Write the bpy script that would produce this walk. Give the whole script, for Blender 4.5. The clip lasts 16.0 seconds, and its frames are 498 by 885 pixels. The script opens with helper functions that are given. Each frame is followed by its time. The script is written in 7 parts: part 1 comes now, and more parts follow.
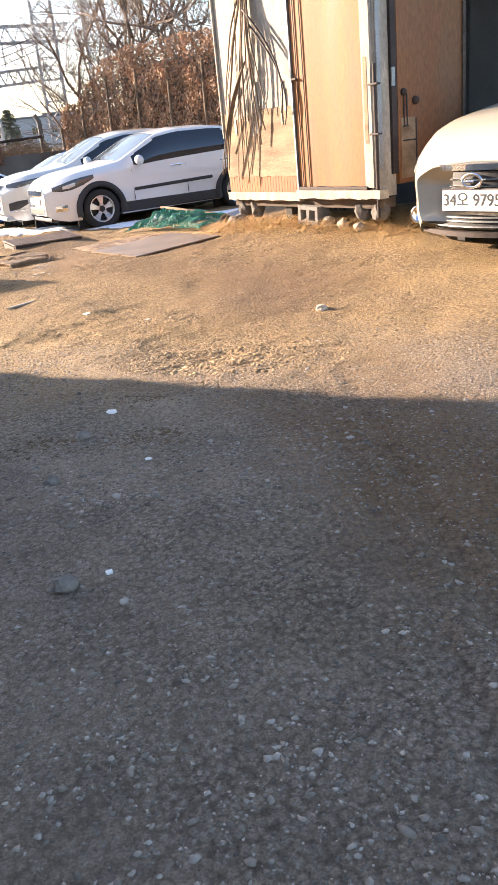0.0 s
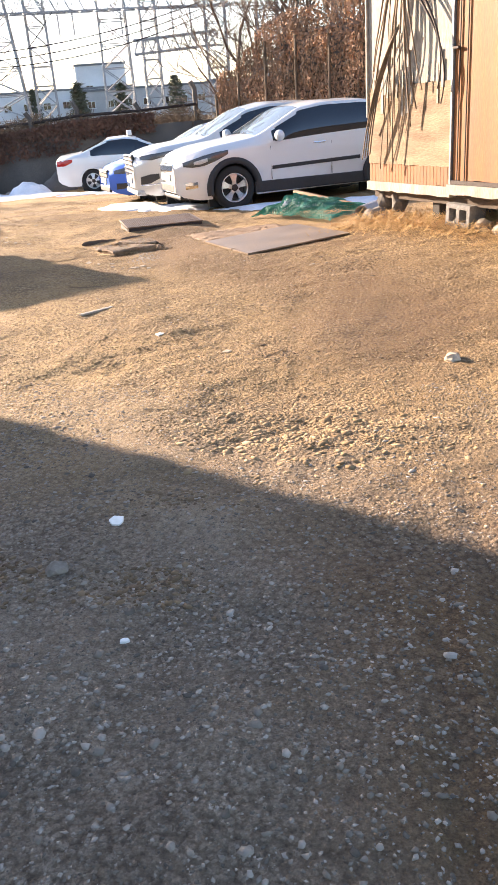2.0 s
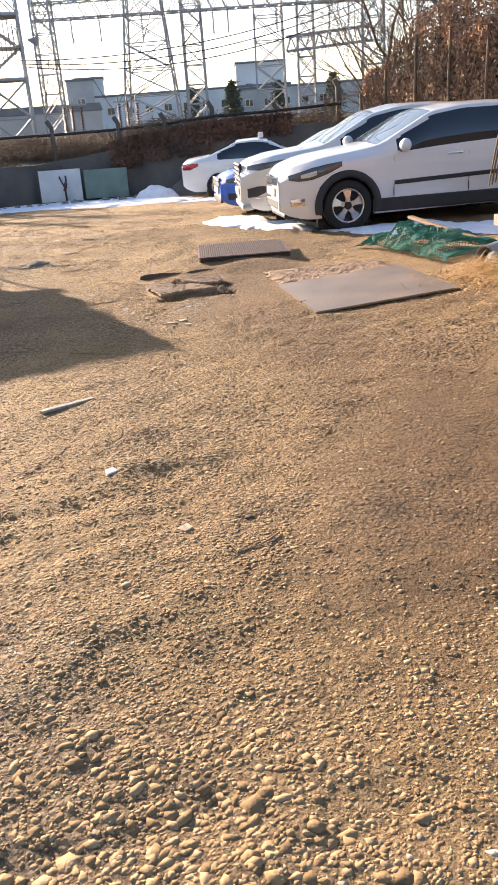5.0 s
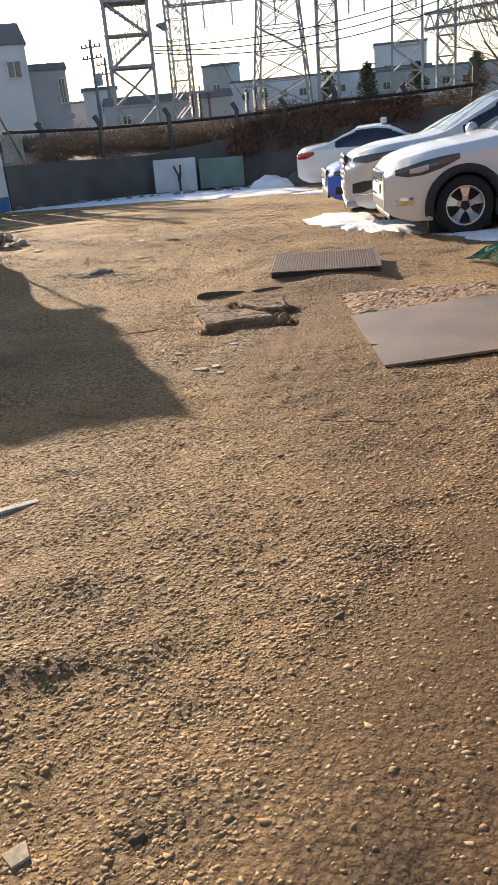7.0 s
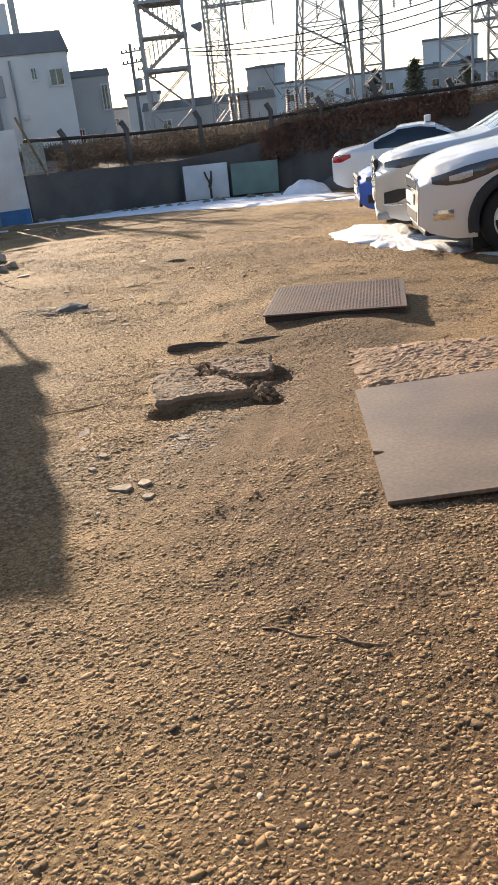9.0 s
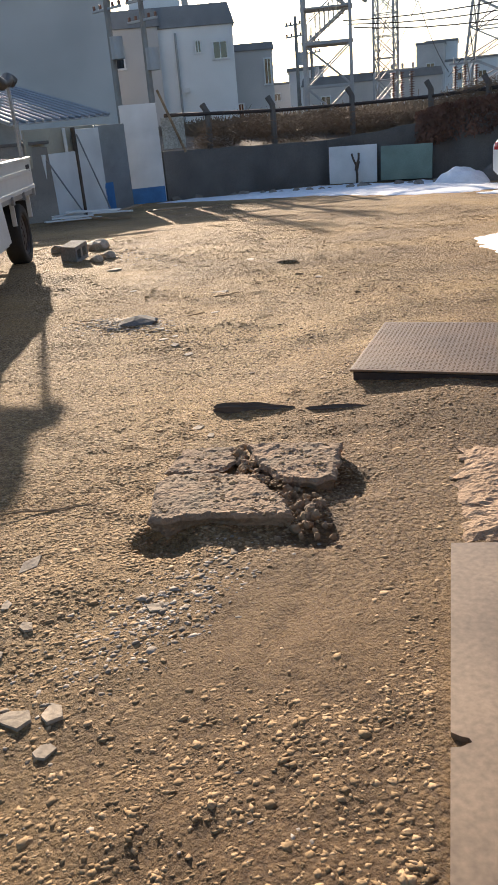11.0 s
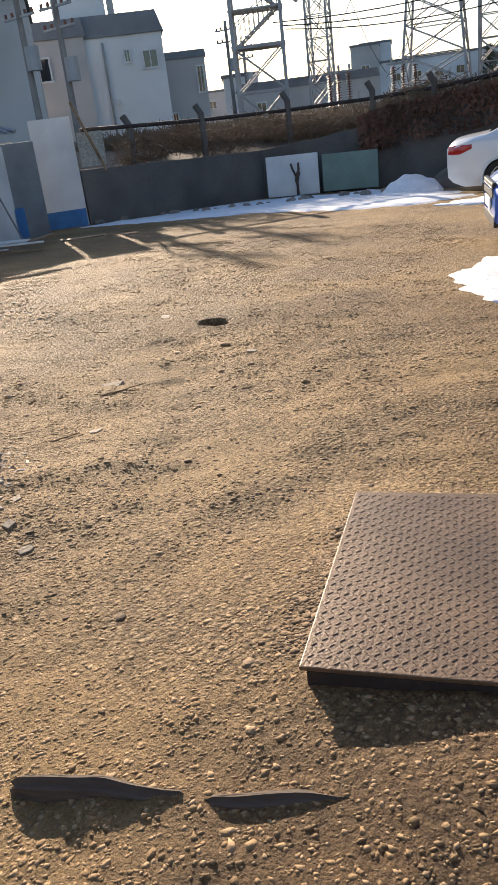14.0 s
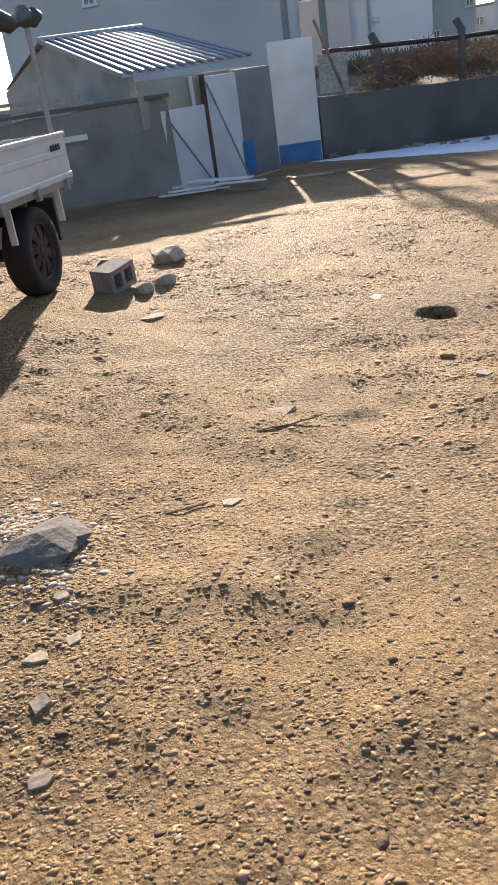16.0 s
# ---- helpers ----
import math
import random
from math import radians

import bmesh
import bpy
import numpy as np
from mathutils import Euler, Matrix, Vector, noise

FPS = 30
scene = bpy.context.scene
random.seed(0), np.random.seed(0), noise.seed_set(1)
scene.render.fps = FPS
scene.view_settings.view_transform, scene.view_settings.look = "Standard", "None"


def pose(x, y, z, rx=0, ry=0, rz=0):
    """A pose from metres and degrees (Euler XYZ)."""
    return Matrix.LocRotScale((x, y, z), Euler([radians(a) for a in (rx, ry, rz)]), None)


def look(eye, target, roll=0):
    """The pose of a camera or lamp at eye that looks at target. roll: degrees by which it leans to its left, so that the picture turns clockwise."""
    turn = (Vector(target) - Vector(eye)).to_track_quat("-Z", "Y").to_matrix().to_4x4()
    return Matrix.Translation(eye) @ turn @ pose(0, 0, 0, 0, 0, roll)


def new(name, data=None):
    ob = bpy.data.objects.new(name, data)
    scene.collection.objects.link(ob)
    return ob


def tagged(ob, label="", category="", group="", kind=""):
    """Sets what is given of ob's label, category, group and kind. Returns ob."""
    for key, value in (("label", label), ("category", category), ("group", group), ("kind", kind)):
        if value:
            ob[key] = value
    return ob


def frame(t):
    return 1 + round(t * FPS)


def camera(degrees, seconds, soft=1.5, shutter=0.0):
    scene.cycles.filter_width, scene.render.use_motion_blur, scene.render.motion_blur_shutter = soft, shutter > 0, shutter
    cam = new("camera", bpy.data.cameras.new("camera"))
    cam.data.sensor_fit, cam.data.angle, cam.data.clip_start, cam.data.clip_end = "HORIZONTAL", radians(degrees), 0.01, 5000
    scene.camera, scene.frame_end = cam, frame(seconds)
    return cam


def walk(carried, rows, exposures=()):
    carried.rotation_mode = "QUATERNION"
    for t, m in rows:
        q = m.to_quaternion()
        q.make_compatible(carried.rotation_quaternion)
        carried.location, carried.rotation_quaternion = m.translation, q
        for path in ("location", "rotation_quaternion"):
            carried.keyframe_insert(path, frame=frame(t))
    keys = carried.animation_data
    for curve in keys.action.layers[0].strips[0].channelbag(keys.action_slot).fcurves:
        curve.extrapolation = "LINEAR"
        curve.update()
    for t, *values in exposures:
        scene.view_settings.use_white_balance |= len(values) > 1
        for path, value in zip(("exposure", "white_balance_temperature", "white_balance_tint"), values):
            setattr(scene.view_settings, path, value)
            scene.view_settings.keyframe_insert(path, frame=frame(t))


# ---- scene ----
from mathutils import geometry

cam = camera(34.8, 16.0, soft=1.0)
PATH = [
    (0, (0.155, -0.084, 1.201), (0.13, 1.776, 0.465), -6.0),
    (0.5, (0.24, 0.302, 1.208), (0.203, 2.156, 0.459), -5.0),
    (1, (0.386, 0.585, 1.227), (0.173, 2.414, 0.446), -6.1),
    (1.5, (0.39, 0.929, 1.229), (0.031, 2.741, 0.462), -4.2),
    (2, (0.398, 1.285, 1.241), (0.031, 3.095, 0.472), -4.4),
    (2.5, (0.498, 1.671, 1.25), (0.067, 3.464, 0.476), -5.4),
    (3, (0.527, 2.058, 1.246), (0.085, 3.845, 0.467), -5.4),
    (3.5, (0.589, 2.395, 1.257), (0.12, 4.183, 0.494), -5.9),
    (4, (0.657, 2.741, 1.3), (0.026, 4.484, 0.549), -6.7),
    (4.2, (0.645, 2.878, 1.286), (-0.003, 4.615, 0.535), -5.7),
    (6.3, (0.591, 4.305, 1.301), (-0.273, 5.946, 0.552), -5.0),
    (6.5, (0.586, 4.498, 1.3), (-0.335, 6.105, 0.546), -5.5),
    (7, (0.488, 4.857, 1.277), (-0.488, 6.43, 0.519), -5.1),
    (7.5, (0.396, 5.224, 1.293), (-0.58, 6.799, 0.538), -5.6),
    (8, (0.337, 5.625, 1.292), (-0.719, 7.155, 0.555), -7.9),
    (8.2, (0.283, 5.773, 1.269), (-0.772, 7.302, 0.528), -7.2),
    (10.3, (-0.274, 7.445, 1.211), (-1.526, 8.82, 0.474), -5.2),
    (10.5, (-0.317, 7.554, 1.231), (-1.631, 8.863, 0.483), -5.5),
    (11, (-0.532, 7.839, 1.209), (-1.865, 9.123, 0.452), -5.1),
    (11.5, (-0.718, 8.171, 1.208), (-2.047, 9.463, 0.458), -5.0),
    (12, (-0.896, 8.487, 1.23), (-2.236, 9.758, 0.464), -5.2),
    (12.5, (-1.182, 8.726, 1.219), (-2.478, 10.044, 0.456), -5.1),
    (13, (-1.388, 9.009, 1.186), (-2.644, 10.37, 0.432), -7.2),
    (13.5, (-1.571, 9.311, 1.209), (-2.834, 10.666, 0.455), -7.6),
    (14, (-1.828, 9.614, 1.23), (-3.086, 10.975, 0.477), -7.2),
    (14.5, (-2.013, 9.985, 1.194), (-3.355, 11.231, 0.389), -7.2),
    (15, (-2.256, 10.245, 1.167), (-3.733, 11.294, 0.319), -4.8),
    (15.5, (-2.514, 10.482, 1.181), (-4.033, 11.466, 0.33), -5.8),
    (16, (-2.8, 10.769, 1.194), (-4.383, 11.662, 0.36), -8.5),
]
EXPOSURES = [(0.0, 2.3, 6700, 18), (1.0, 2.35, 6700, 18), (2.0, 2.22, 6700, 18), (3.5, 2.08, 6650, 18), (4.2, 2.0, 6650, 18), (6.5, 1.27, 6550, 14), (8.0, 1.2, 6550, 13), (10.5, 1.18, 6400, 13), (14.0, 1.08, 6300, 13), (14.8, 1.2, 6250, 14), (16.0, 1.4, 6200, 15)]
walk(cam, [(t, look(eye, target, roll)) for t, eye, target, roll in PATH], EXPOSURES)

# ---- light: a low winter sun over a hazy sky ----
SUN_FROM = Vector((-0.853, 0.522, 0.0)).normalized()
SUN_EL = radians(16.0)
sun_dir = Vector((SUN_FROM.x * math.cos(SUN_EL), SUN_FROM.y * math.cos(SUN_EL), math.sin(SUN_EL)))
world = bpy.data.worlds.new("sky")
scene.world = world
world.use_nodes = True
wn = world.node_tree.nodes
sky = wn.new("ShaderNodeTexSky")
sky.sky_type = "NISHITA"
sky.sun_disc = False
sky.sun_elevation = SUN_EL
sky.sun_rotation = math.atan2(SUN_FROM.x, SUN_FROM.y)
sky.air_density, sky.dust_density, sky.ozone_density = 1.0, 1.2, 2.0
wn["Background"].inputs["Strength"].default_value = 0.10
world.node_tree.links.new(sky.outputs[0], wn["Background"].inputs["Color"])
sun_lamp = bpy.data.lights.new("sun", "SUN")
sun_lamp.energy, sun_lamp.angle, sun_lamp.color = 5.0, radians(0.6), (1.0, 0.83, 0.62)
sun = new("sun", sun_lamp)
sun.matrix_world = look((0, 0, 30), Vector((0, 0, 30)) - sun_dir)

# ---- materials ----
def mat(name, color, rough=0.8, metal=0.0, vary=0.25, scale=3.0, bump=0.0, bump_scale=60.0, color2=None, stretch=(1, 1, 1), coat=0.0, fine=0.12, seat=0.0):
    """A painted, dusty, rusty or mineral surface: broad patches, fine grain and relief, in metres."""
    m = bpy.data.materials.new(name)
    m.use_nodes = True
    n, ln = m.node_tree.nodes, m.node_tree.links
    b = n["Principled BSDF"]
    tc = n.new("ShaderNodeTexCoord")
    mp = n.new("ShaderNodeMapping")
    mp.inputs["Scale"].default_value = stretch
    ln.new(tc.outputs["Object"], mp.inputs["Vector"])
    big = n.new("ShaderNodeTexNoise")
    big.inputs["Scale"].default_value, big.inputs["Detail"].default_value = scale, 6
    ln.new(mp.outputs[0], big.inputs["Vector"])
    small = n.new("ShaderNodeTexNoise")
    small.inputs["Scale"].default_value, small.inputs["Detail"].default_value = bump_scale, 4
    ln.new(mp.outputs[0], small.inputs["Vector"])
    ramp = n.new("ShaderNodeValToRGB")
    ramp.color_ramp.elements[0].position, ramp.color_ramp.elements[1].position = 0.32, 0.68
    c2 = color2 or tuple(max(0.0, c * (1 - vary)) for c in color)
    ramp.color_ramp.elements[0].color, ramp.color_ramp.elements[1].color = (*c2, 1), (*color, 1)
    ln.new(big.outputs["Fac"], ramp.inputs["Fac"])
    mix = n.new("ShaderNodeMix")
    mix.data_type, mix.blend_type = "RGBA", "OVERLAY"
    mix.inputs["Factor"].default_value = fine * 4 if fine < 0.25 else 1.0
    ln.new(ramp.outputs["Color"], mix.inputs["A"])
    ln.new(small.outputs["Fac"], mix.inputs["B"])
    oi = n.new("ShaderNodeObjectInfo")
    hsv = n.new("ShaderNodeHueSaturation")
    mr = n.new("ShaderNodeMapRange")
    mr.inputs["To Min"].default_value, mr.inputs["To Max"].default_value = 1 - seat, 1 + seat
    ln.new(oi.outputs["Random"], mr.inputs["Value"])
    ln.new(mr.outputs[0], hsv.inputs["Value"])
    ln.new(mix.outputs["Result"], hsv.inputs["Color"])
    ln.new(hsv.outputs["Color"], b.inputs["Base Color"])
    rr = n.new("ShaderNodeMapRange")
    rr.inputs["To Min"].default_value, rr.inputs["To Max"].default_value = max(0.02, rough - 0.1 * (rough > 0.2)), min(1.0, rough + 0.1 * (rough > 0.2))
    ln.new(big.outputs["Fac"], rr.inputs["Value"])
    ln.new(rr.outputs[0], b.inputs["Roughness"])
    b.inputs["Metallic"].default_value = metal
    b.inputs["Coat Weight"].default_value = coat
    b.inputs["Coat Roughness"].default_value = 0.06
    if bump:
        bp = n.new("ShaderNodeBump")
        bp.inputs["Strength"].default_value, bp.inputs["Distance"].default_value = 1.0, bump
        ln.new(small.outputs["Fac"], bp.inputs["Height"])
        ln.new(bp.outputs["Normal"], b.inputs["Normal"])
    return m


def dirt_material():
    """Compacted yellow earth with grey gravel worn through it and damp brown patches."""
    m = bpy.data.materials.new("dirt")
    m.use_nodes = True
    n, ln = m.node_tree.nodes, m.node_tree.links
    b = n["Principled BSDF"]
    tc = n.new("ShaderNodeTexCoord")

    def noise_tex(scale, detail=5, rough=0.55):
        t = n.new("ShaderNodeTexNoise")
        t.inputs["Scale"].default_value, t.inputs["Detail"].default_value, t.inputs["Roughness"].default_value = scale, detail, rough
        ln.new(tc.outputs["Object"], t.inputs["Vector"])
        return t.outputs["Fac"]

    def ramp(fac, stops):
        r = n.new("ShaderNodeValToRGB")
        r.color_ramp.elements[0].position, r.color_ramp.elements[0].color = stops[0][0], (*stops[0][1], 1)
        r.color_ramp.elements[1].position, r.color_ramp.elements[1].color = stops[-1][0], (*stops[-1][1], 1)
        for p, c in stops[1:-1]:
            r.color_ramp.elements.new(p).color = (*c, 1)
        ln.new(fac, r.inputs["Fac"])
        return r.outputs["Color"]

    def mixed(fac, a, c, mode="MIX"):
        x = n.new("ShaderNodeMix")
        x.data_type, x.blend_type = "RGBA", mode
        if isinstance(fac, float):
            x.inputs["Factor"].default_value = fac
        else:
            ln.new(fac, x.inputs["Factor"])
        ln.new(a, x.inputs["A"])
        ln.new(c, x.inputs["B"])
        return x.outputs["Result"]

    def voronoi(scale):
        v = n.new("ShaderNodeTexVoronoi")
        v.inputs["Scale"].default_value = scale
        ln.new(tc.outputs["Object"], v.inputs["Vector"])
        return v

    def scaled(fac, lo, hi, to_lo, to_hi):
        r = n.new("ShaderNodeMapRange")
        r.inputs["From Min"].default_value, r.inputs["From Max"].default_value = lo, hi
        r.inputs["To Min"].default_value, r.inputs["To Max"].default_value = to_lo, to_hi
        ln.new(fac, r.inputs["Value"])
        return r.outputs[0]

    def madd(a2, b2, c2):
        x = n.new("ShaderNodeMath")
        x.operation = "MULTIPLY_ADD"
        for k, v in enumerate((a2, b2, c2)):
            if isinstance(v, float):
                x.inputs[k].default_value = v
            else:
                ln.new(v, x.inputs[k])
        return x.outputs[0]

    worn_noise = noise_tex(0.8, 7, 0.65)
    worn = scaled(worn_noise, 0.40, 0.62, 0.12, 0.9)
    pebbles, grit = voronoi(50), voronoi(115)
    earth = ramp(noise_tex(0.55), [(0.3, (0.33, 0.20, 0.072)), (0.5, (0.47, 0.30, 0.118)), (0.7, (0.57, 0.385, 0.178))])
    cell = ramp(pebbles.outputs["Color"], [(0.12, (0.20, 0.125, 0.05)), (0.5, (0.39, 0.255, 0.112)), (0.75, (0.47, 0.32, 0.16)), (0.97, (0.54, 0.40, 0.235))])
    both = mixed(worn, earth, cell)
    # the shaded start of the yard: grey gravel in dark earth, the shade's tone put into the colour
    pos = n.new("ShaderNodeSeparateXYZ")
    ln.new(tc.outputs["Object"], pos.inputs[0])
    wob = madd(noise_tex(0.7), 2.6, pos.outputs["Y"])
    shaded_soil = ramp(noise_tex(1.9, 7, 0.65), [(0.3, (0.11, 0.08, 0.055)), (0.5, (0.33, 0.25, 0.18)), (0.7, (0.46, 0.36, 0.27))])
    shaded_flint = ramp(grit.outputs["Color"], [(0.15, (0.13, 0.10, 0.075)), (0.6, (0.32, 0.26, 0.20)), (0.85, (0.44, 0.37, 0.30)), (0.97, (0.60, 0.53, 0.45))])
    grey = mixed(scaled(worn_noise, 0.36, 0.6, 0.15, 0.7), shaded_soil, shaded_flint)
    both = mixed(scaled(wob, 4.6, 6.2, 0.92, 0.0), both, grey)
    damp = ramp(noise_tex(0.45, 5), [(0.52, (0.0, 0.0, 0.0)), (0.66, (0.72, 0.72, 0.72))])
    dark = n.new("ShaderNodeRGB")
    dark.outputs[0].default_value = (0.20, 0.108, 0.037, 1)
    both = mixed(damp, both, dark.outputs[0])

    def lane(x, y, turn, rx, ry):
        """A long stain of darker, damper earth where wheels have churned it."""
        mp = n.new("ShaderNodeMapping")
        mp.vector_type = "TEXTURE"
        mp.inputs["Location"].default_value = (x, y, 0)
        mp.inputs["Rotation"].default_value = (0, 0, radians(turn))
        mp.inputs["Scale"].default_value = (rx, ry, 50)
        ln.new(tc.outputs["Object"], mp.inputs["Vector"])
        d = n.new("ShaderNodeVectorMath")
        d.operation = "LENGTH"
        ln.new(mp.outputs[0], d.inputs[0])
        return scaled(madd(noise_tex(1.6, 6, 0.65), 1.3, d.outputs["Value"]), 1.1, 1.95, 0.85, 0.0)

    for spot in ((-1.65, 9.1, 31, 0.55, 1.7), (0.85, 2.5, 12, 0.55, 1.5), (0.3, 5.9, 8, 0.5, 1.1), (0.35, 6.5, 10, 0.75, 1.3), (-0.2, 9.0, 40, 0.8, 0.5), (-2.2, 10.5, 31, 0.7, 0.7), (-0.8, 8.0, 20, 0.4, 0.9), (-0.2, 7.35, 25, 0.5, 0.8)):
        both = mixed(lane(*spot), both, dark.outputs[0])
    # gaps between pebbles darkened, crevice shade put into the colour
    seams = ramp(pebbles.outputs["Distance"], [(0.35, (0.5, 0.5, 0.5)), (0.75, (0.25, 0.22, 0.19))])
    both = mixed(scaled(worn_noise, 0.38, 0.6, 0.4, 1.0), both, seams, "OVERLAY")
    grain = ramp(noise_tex(170, 3), [(0.3, (0.32, 0.32, 0.32)), (0.7, (0.68, 0.68, 0.68))])
    both = mixed(0.85, both, grain, "OVERLAY")
    ln.new(both, b.inputs["Base Color"])
    b.inputs["Roughness"].default_value = 0.86
    h = madd(noise_tex(210, 5, 0.7), 0.75, noise_tex(33, 7, 0.72))
    h = madd(grit.outputs["Distance"], -0.45, h)
    h = madd(pebbles.outputs["Distance"], scaled(worn_noise, 0.38, 0.60, -0.4, -1.5), h)
    bp = n.new("ShaderNodeBump")
    bp.inputs["Strength"].default_value, bp.inputs["Distance"].default_value = 1.0, 0.034
    ln.new(h, bp.inputs["Height"])
    ln.new(bp.outputs["Normal"], b.inputs["Normal"])
    return m


def glass(name, color, rough=0.03):
    m = mat(name, color, rough, 0.0, 0.1, 2.0)
    m.node_tree.nodes["Principled BSDF"].inputs["Specular IOR Level"].default_value = 0.8
    return m


DIRT = dirt_material()
WHITE_PAINT = mat("white_car_paint", (0.74, 0.74, 0.72), 0.32, 0.0, 0.06, 1.5, coat=0.8, fine=0.02)
CREAM_PAINT = mat("pearl_car_paint", (0.52, 0.47, 0.38), 0.32, 0.0, 0.06, 1.5, coat=0.8, fine=0.02)
SILVER_PAINT = mat("silver_car_paint", (0.60, 0.60, 0.58), 0.34, 0.35, 0.08, 1.5, coat=0.7, fine=0.02)
BLUE_PAINT = mat("blue_car_paint", (0.02, 0.12, 0.55), 0.3, 0.0, 0.1, 1.5, coat=0.8, fine=0.02)
CAR_GLASS = glass("tinted_car_glass", (0.012, 0.016, 0.022))
SHIELD_GLASS = glass("windscreen_glass", (0.10, 0.13, 0.15))
BLACK_PLASTIC = mat("black_plastic", (0.025, 0.025, 0.027), 0.55, 0, 0.3, 8)
RUBBER = mat("tyre_rubber", (0.022, 0.021, 0.020), 0.85, 0, 0.3, 6, bump=0.003, bump_scale=80)
ALLOY = mat("alloy_rim", (0.62, 0.62, 0.62), 0.3, 0.9, 0.1, 5)
CHROME = mat("chrome", (0.75, 0.75, 0.76), 0.12, 1.0, 0.05, 5)
LAMP_GLASS = glass("headlamp_lens", (0.07, 0.075, 0.08), 0.04)
LAMP_PALE = glass("pale_headlamp_lens", (0.60, 0.60, 0.58), 0.08)
TAIL_RED = glass("tail_lamp_red", (0.42, 0.015, 0.012), 0.1)
PLATE_WHITE = mat("number_plate_white", (0.78, 0.78, 0.74), 0.5, 0, 0.05, 9)
INK = mat("black_ink", (0.015, 0.015, 0.018), 0.6, 0, 0.1, 9)
CONCRETE = mat("weathered_concrete", (0.30, 0.285, 0.265), 0.92, 0, 0.4, 1.3, bump=0.006, bump_scale=50)
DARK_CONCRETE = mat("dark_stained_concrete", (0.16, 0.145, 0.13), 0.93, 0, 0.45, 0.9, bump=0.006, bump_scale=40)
SLAB = mat("broken_slab_concrete", (0.30, 0.20, 0.125), 0.95, 0, 0.4, 7, bump=0.009, bump_scale=80, color2=(0.17, 0.125, 0.08))
OLD_STRIP = mat("pinkish_old_concrete", (0.40, 0.275, 0.175), 0.95, 0, 0.4, 5, bump=0.012, bump_scale=70, color2=(0.27, 0.175, 0.10))
MUD_PLATE = mat("dusty_steel_sheet", (0.27, 0.195, 0.13), 0.42, 0.3, 0.3, 2.6, bump=0.0004, bump_scale=60, color2=(0.16, 0.115, 0.075))
RUST_PLATE = mat("brown_chequered_steel", (0.19, 0.12, 0.07), 0.5, 0.3, 0.35, 3.0, bump=0.002, bump_scale=120)
DARK_STEEL = mat("dark_rusty_steel", (0.06, 0.045, 0.04), 0.7, 0.4, 0.4, 6)
GALV = mat("galvanised_steel", (0.33, 0.34, 0.35), 0.5, 0.6, 0.3, 2)
TOWER_STEEL = mat("grey_tower_steel", (0.40, 0.41, 0.42), 0.6, 0.3, 0.3, 0.8)
WOOD_DARK = mat("rotten_timber", (0.12, 0.085, 0.06), 0.9, 0, 0.5, 6, bump=0.012, bump_scale=50, stretch=(0.2, 1, 1))
PLY = mat("bare_weathered_plywood", (0.32, 0.225, 0.135), 0.8, 0, 0.35, 5, bump=0.004, bump_scale=60, color2=(0.15, 0.085, 0.038), stretch=(0.35, 1, 1.6))
PLY_WHITE = mat("flaking_white_paint", (0.40, 0.36, 0.30), 0.8, 0, 0.35, 5, bump=0.003, bump_scale=40, stretch=(2, 1, 0.5))
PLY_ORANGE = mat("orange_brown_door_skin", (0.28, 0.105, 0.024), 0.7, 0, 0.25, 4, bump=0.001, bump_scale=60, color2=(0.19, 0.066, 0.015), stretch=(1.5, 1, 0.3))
# brown plywood with the shade of the return mixed into its colour
PLY_SHADE = mat("brown_plywood_toned_for_shade", (0.22, 0.085, 0.028), 0.7, 0, 0.35, 3, bump=0.001, bump_scale=50, color2=(0.20, 0.09, 0.035), stretch=(1.5, 1, 0.3))
INSIDE_SHADE = mat("painted_interior_shade", (0.05, 0.045, 0.04), 0.9, 0, 0.4, 2)
VINE = mat("dry_vine", (0.20, 0.14, 0.09), 0.9, 0, 0.4, 9)
IVY = mat("dry_brown_ivy_leaves", (0.50, 0.31, 0.19), 0.9, 0, 0.55, 2.5, color2=(0.30, 0.18, 0.11))
BARK = mat("grey_brown_bark", (0.27, 0.20, 0.155), 0.9, 0, 0.4, 4, bump=0.006)
STRAW = mat("dry_straw", (0.62, 0.43, 0.18), 0.9, 0, 0.4, 6, color2=(0.46, 0.25, 0.09))
SNOW = mat("old_snow", (0.82, 0.84, 0.87), 0.7, 0, 0.12, 6, bump=0.012, bump_scale=25)
NET = mat("green_plastic_net", (0.016, 0.25, 0.19), 0.5, 0, 0.4, 9)
STONE = mat("pale_stone", (0.46, 0.37, 0.27), 0.9, 0, 0.4, 9, bump=0.004, seat=0.3)
STONE_DARK = mat("grey_gravel_stone", (0.28, 0.235, 0.19), 0.9, 0, 0.4, 9, bump=0.004, seat=0.3)
TRUCK_PAINT = mat("white_truck_paint", (0.60, 0.61, 0.60), 0.45, 0, 0.15, 4, coat=0.3, fine=0.05)
PANEL_WHITE = mat("dirty_white_sheet", (0.72, 0.72, 0.70), 0.7, 0, 0.2, 1.5, fine=0.05)
PANEL_BLUE = mat("blue_paint", (0.06, 0.20, 0.45), 0.7, 0, 0.3, 4)
RENDER_WHITE = mat("white_house_render", (0.74, 0.74, 0.73), 0.9, 0, 0.2, 0.4)
RENDER_GREY = mat("grey_house_render", (0.52, 0.50, 0.48), 0.9, 0, 0.25, 0.4)
ROOF_DARK = mat("dark_roof", (0.22, 0.22, 0.225), 0.8, 0, 0.3, 0.8)
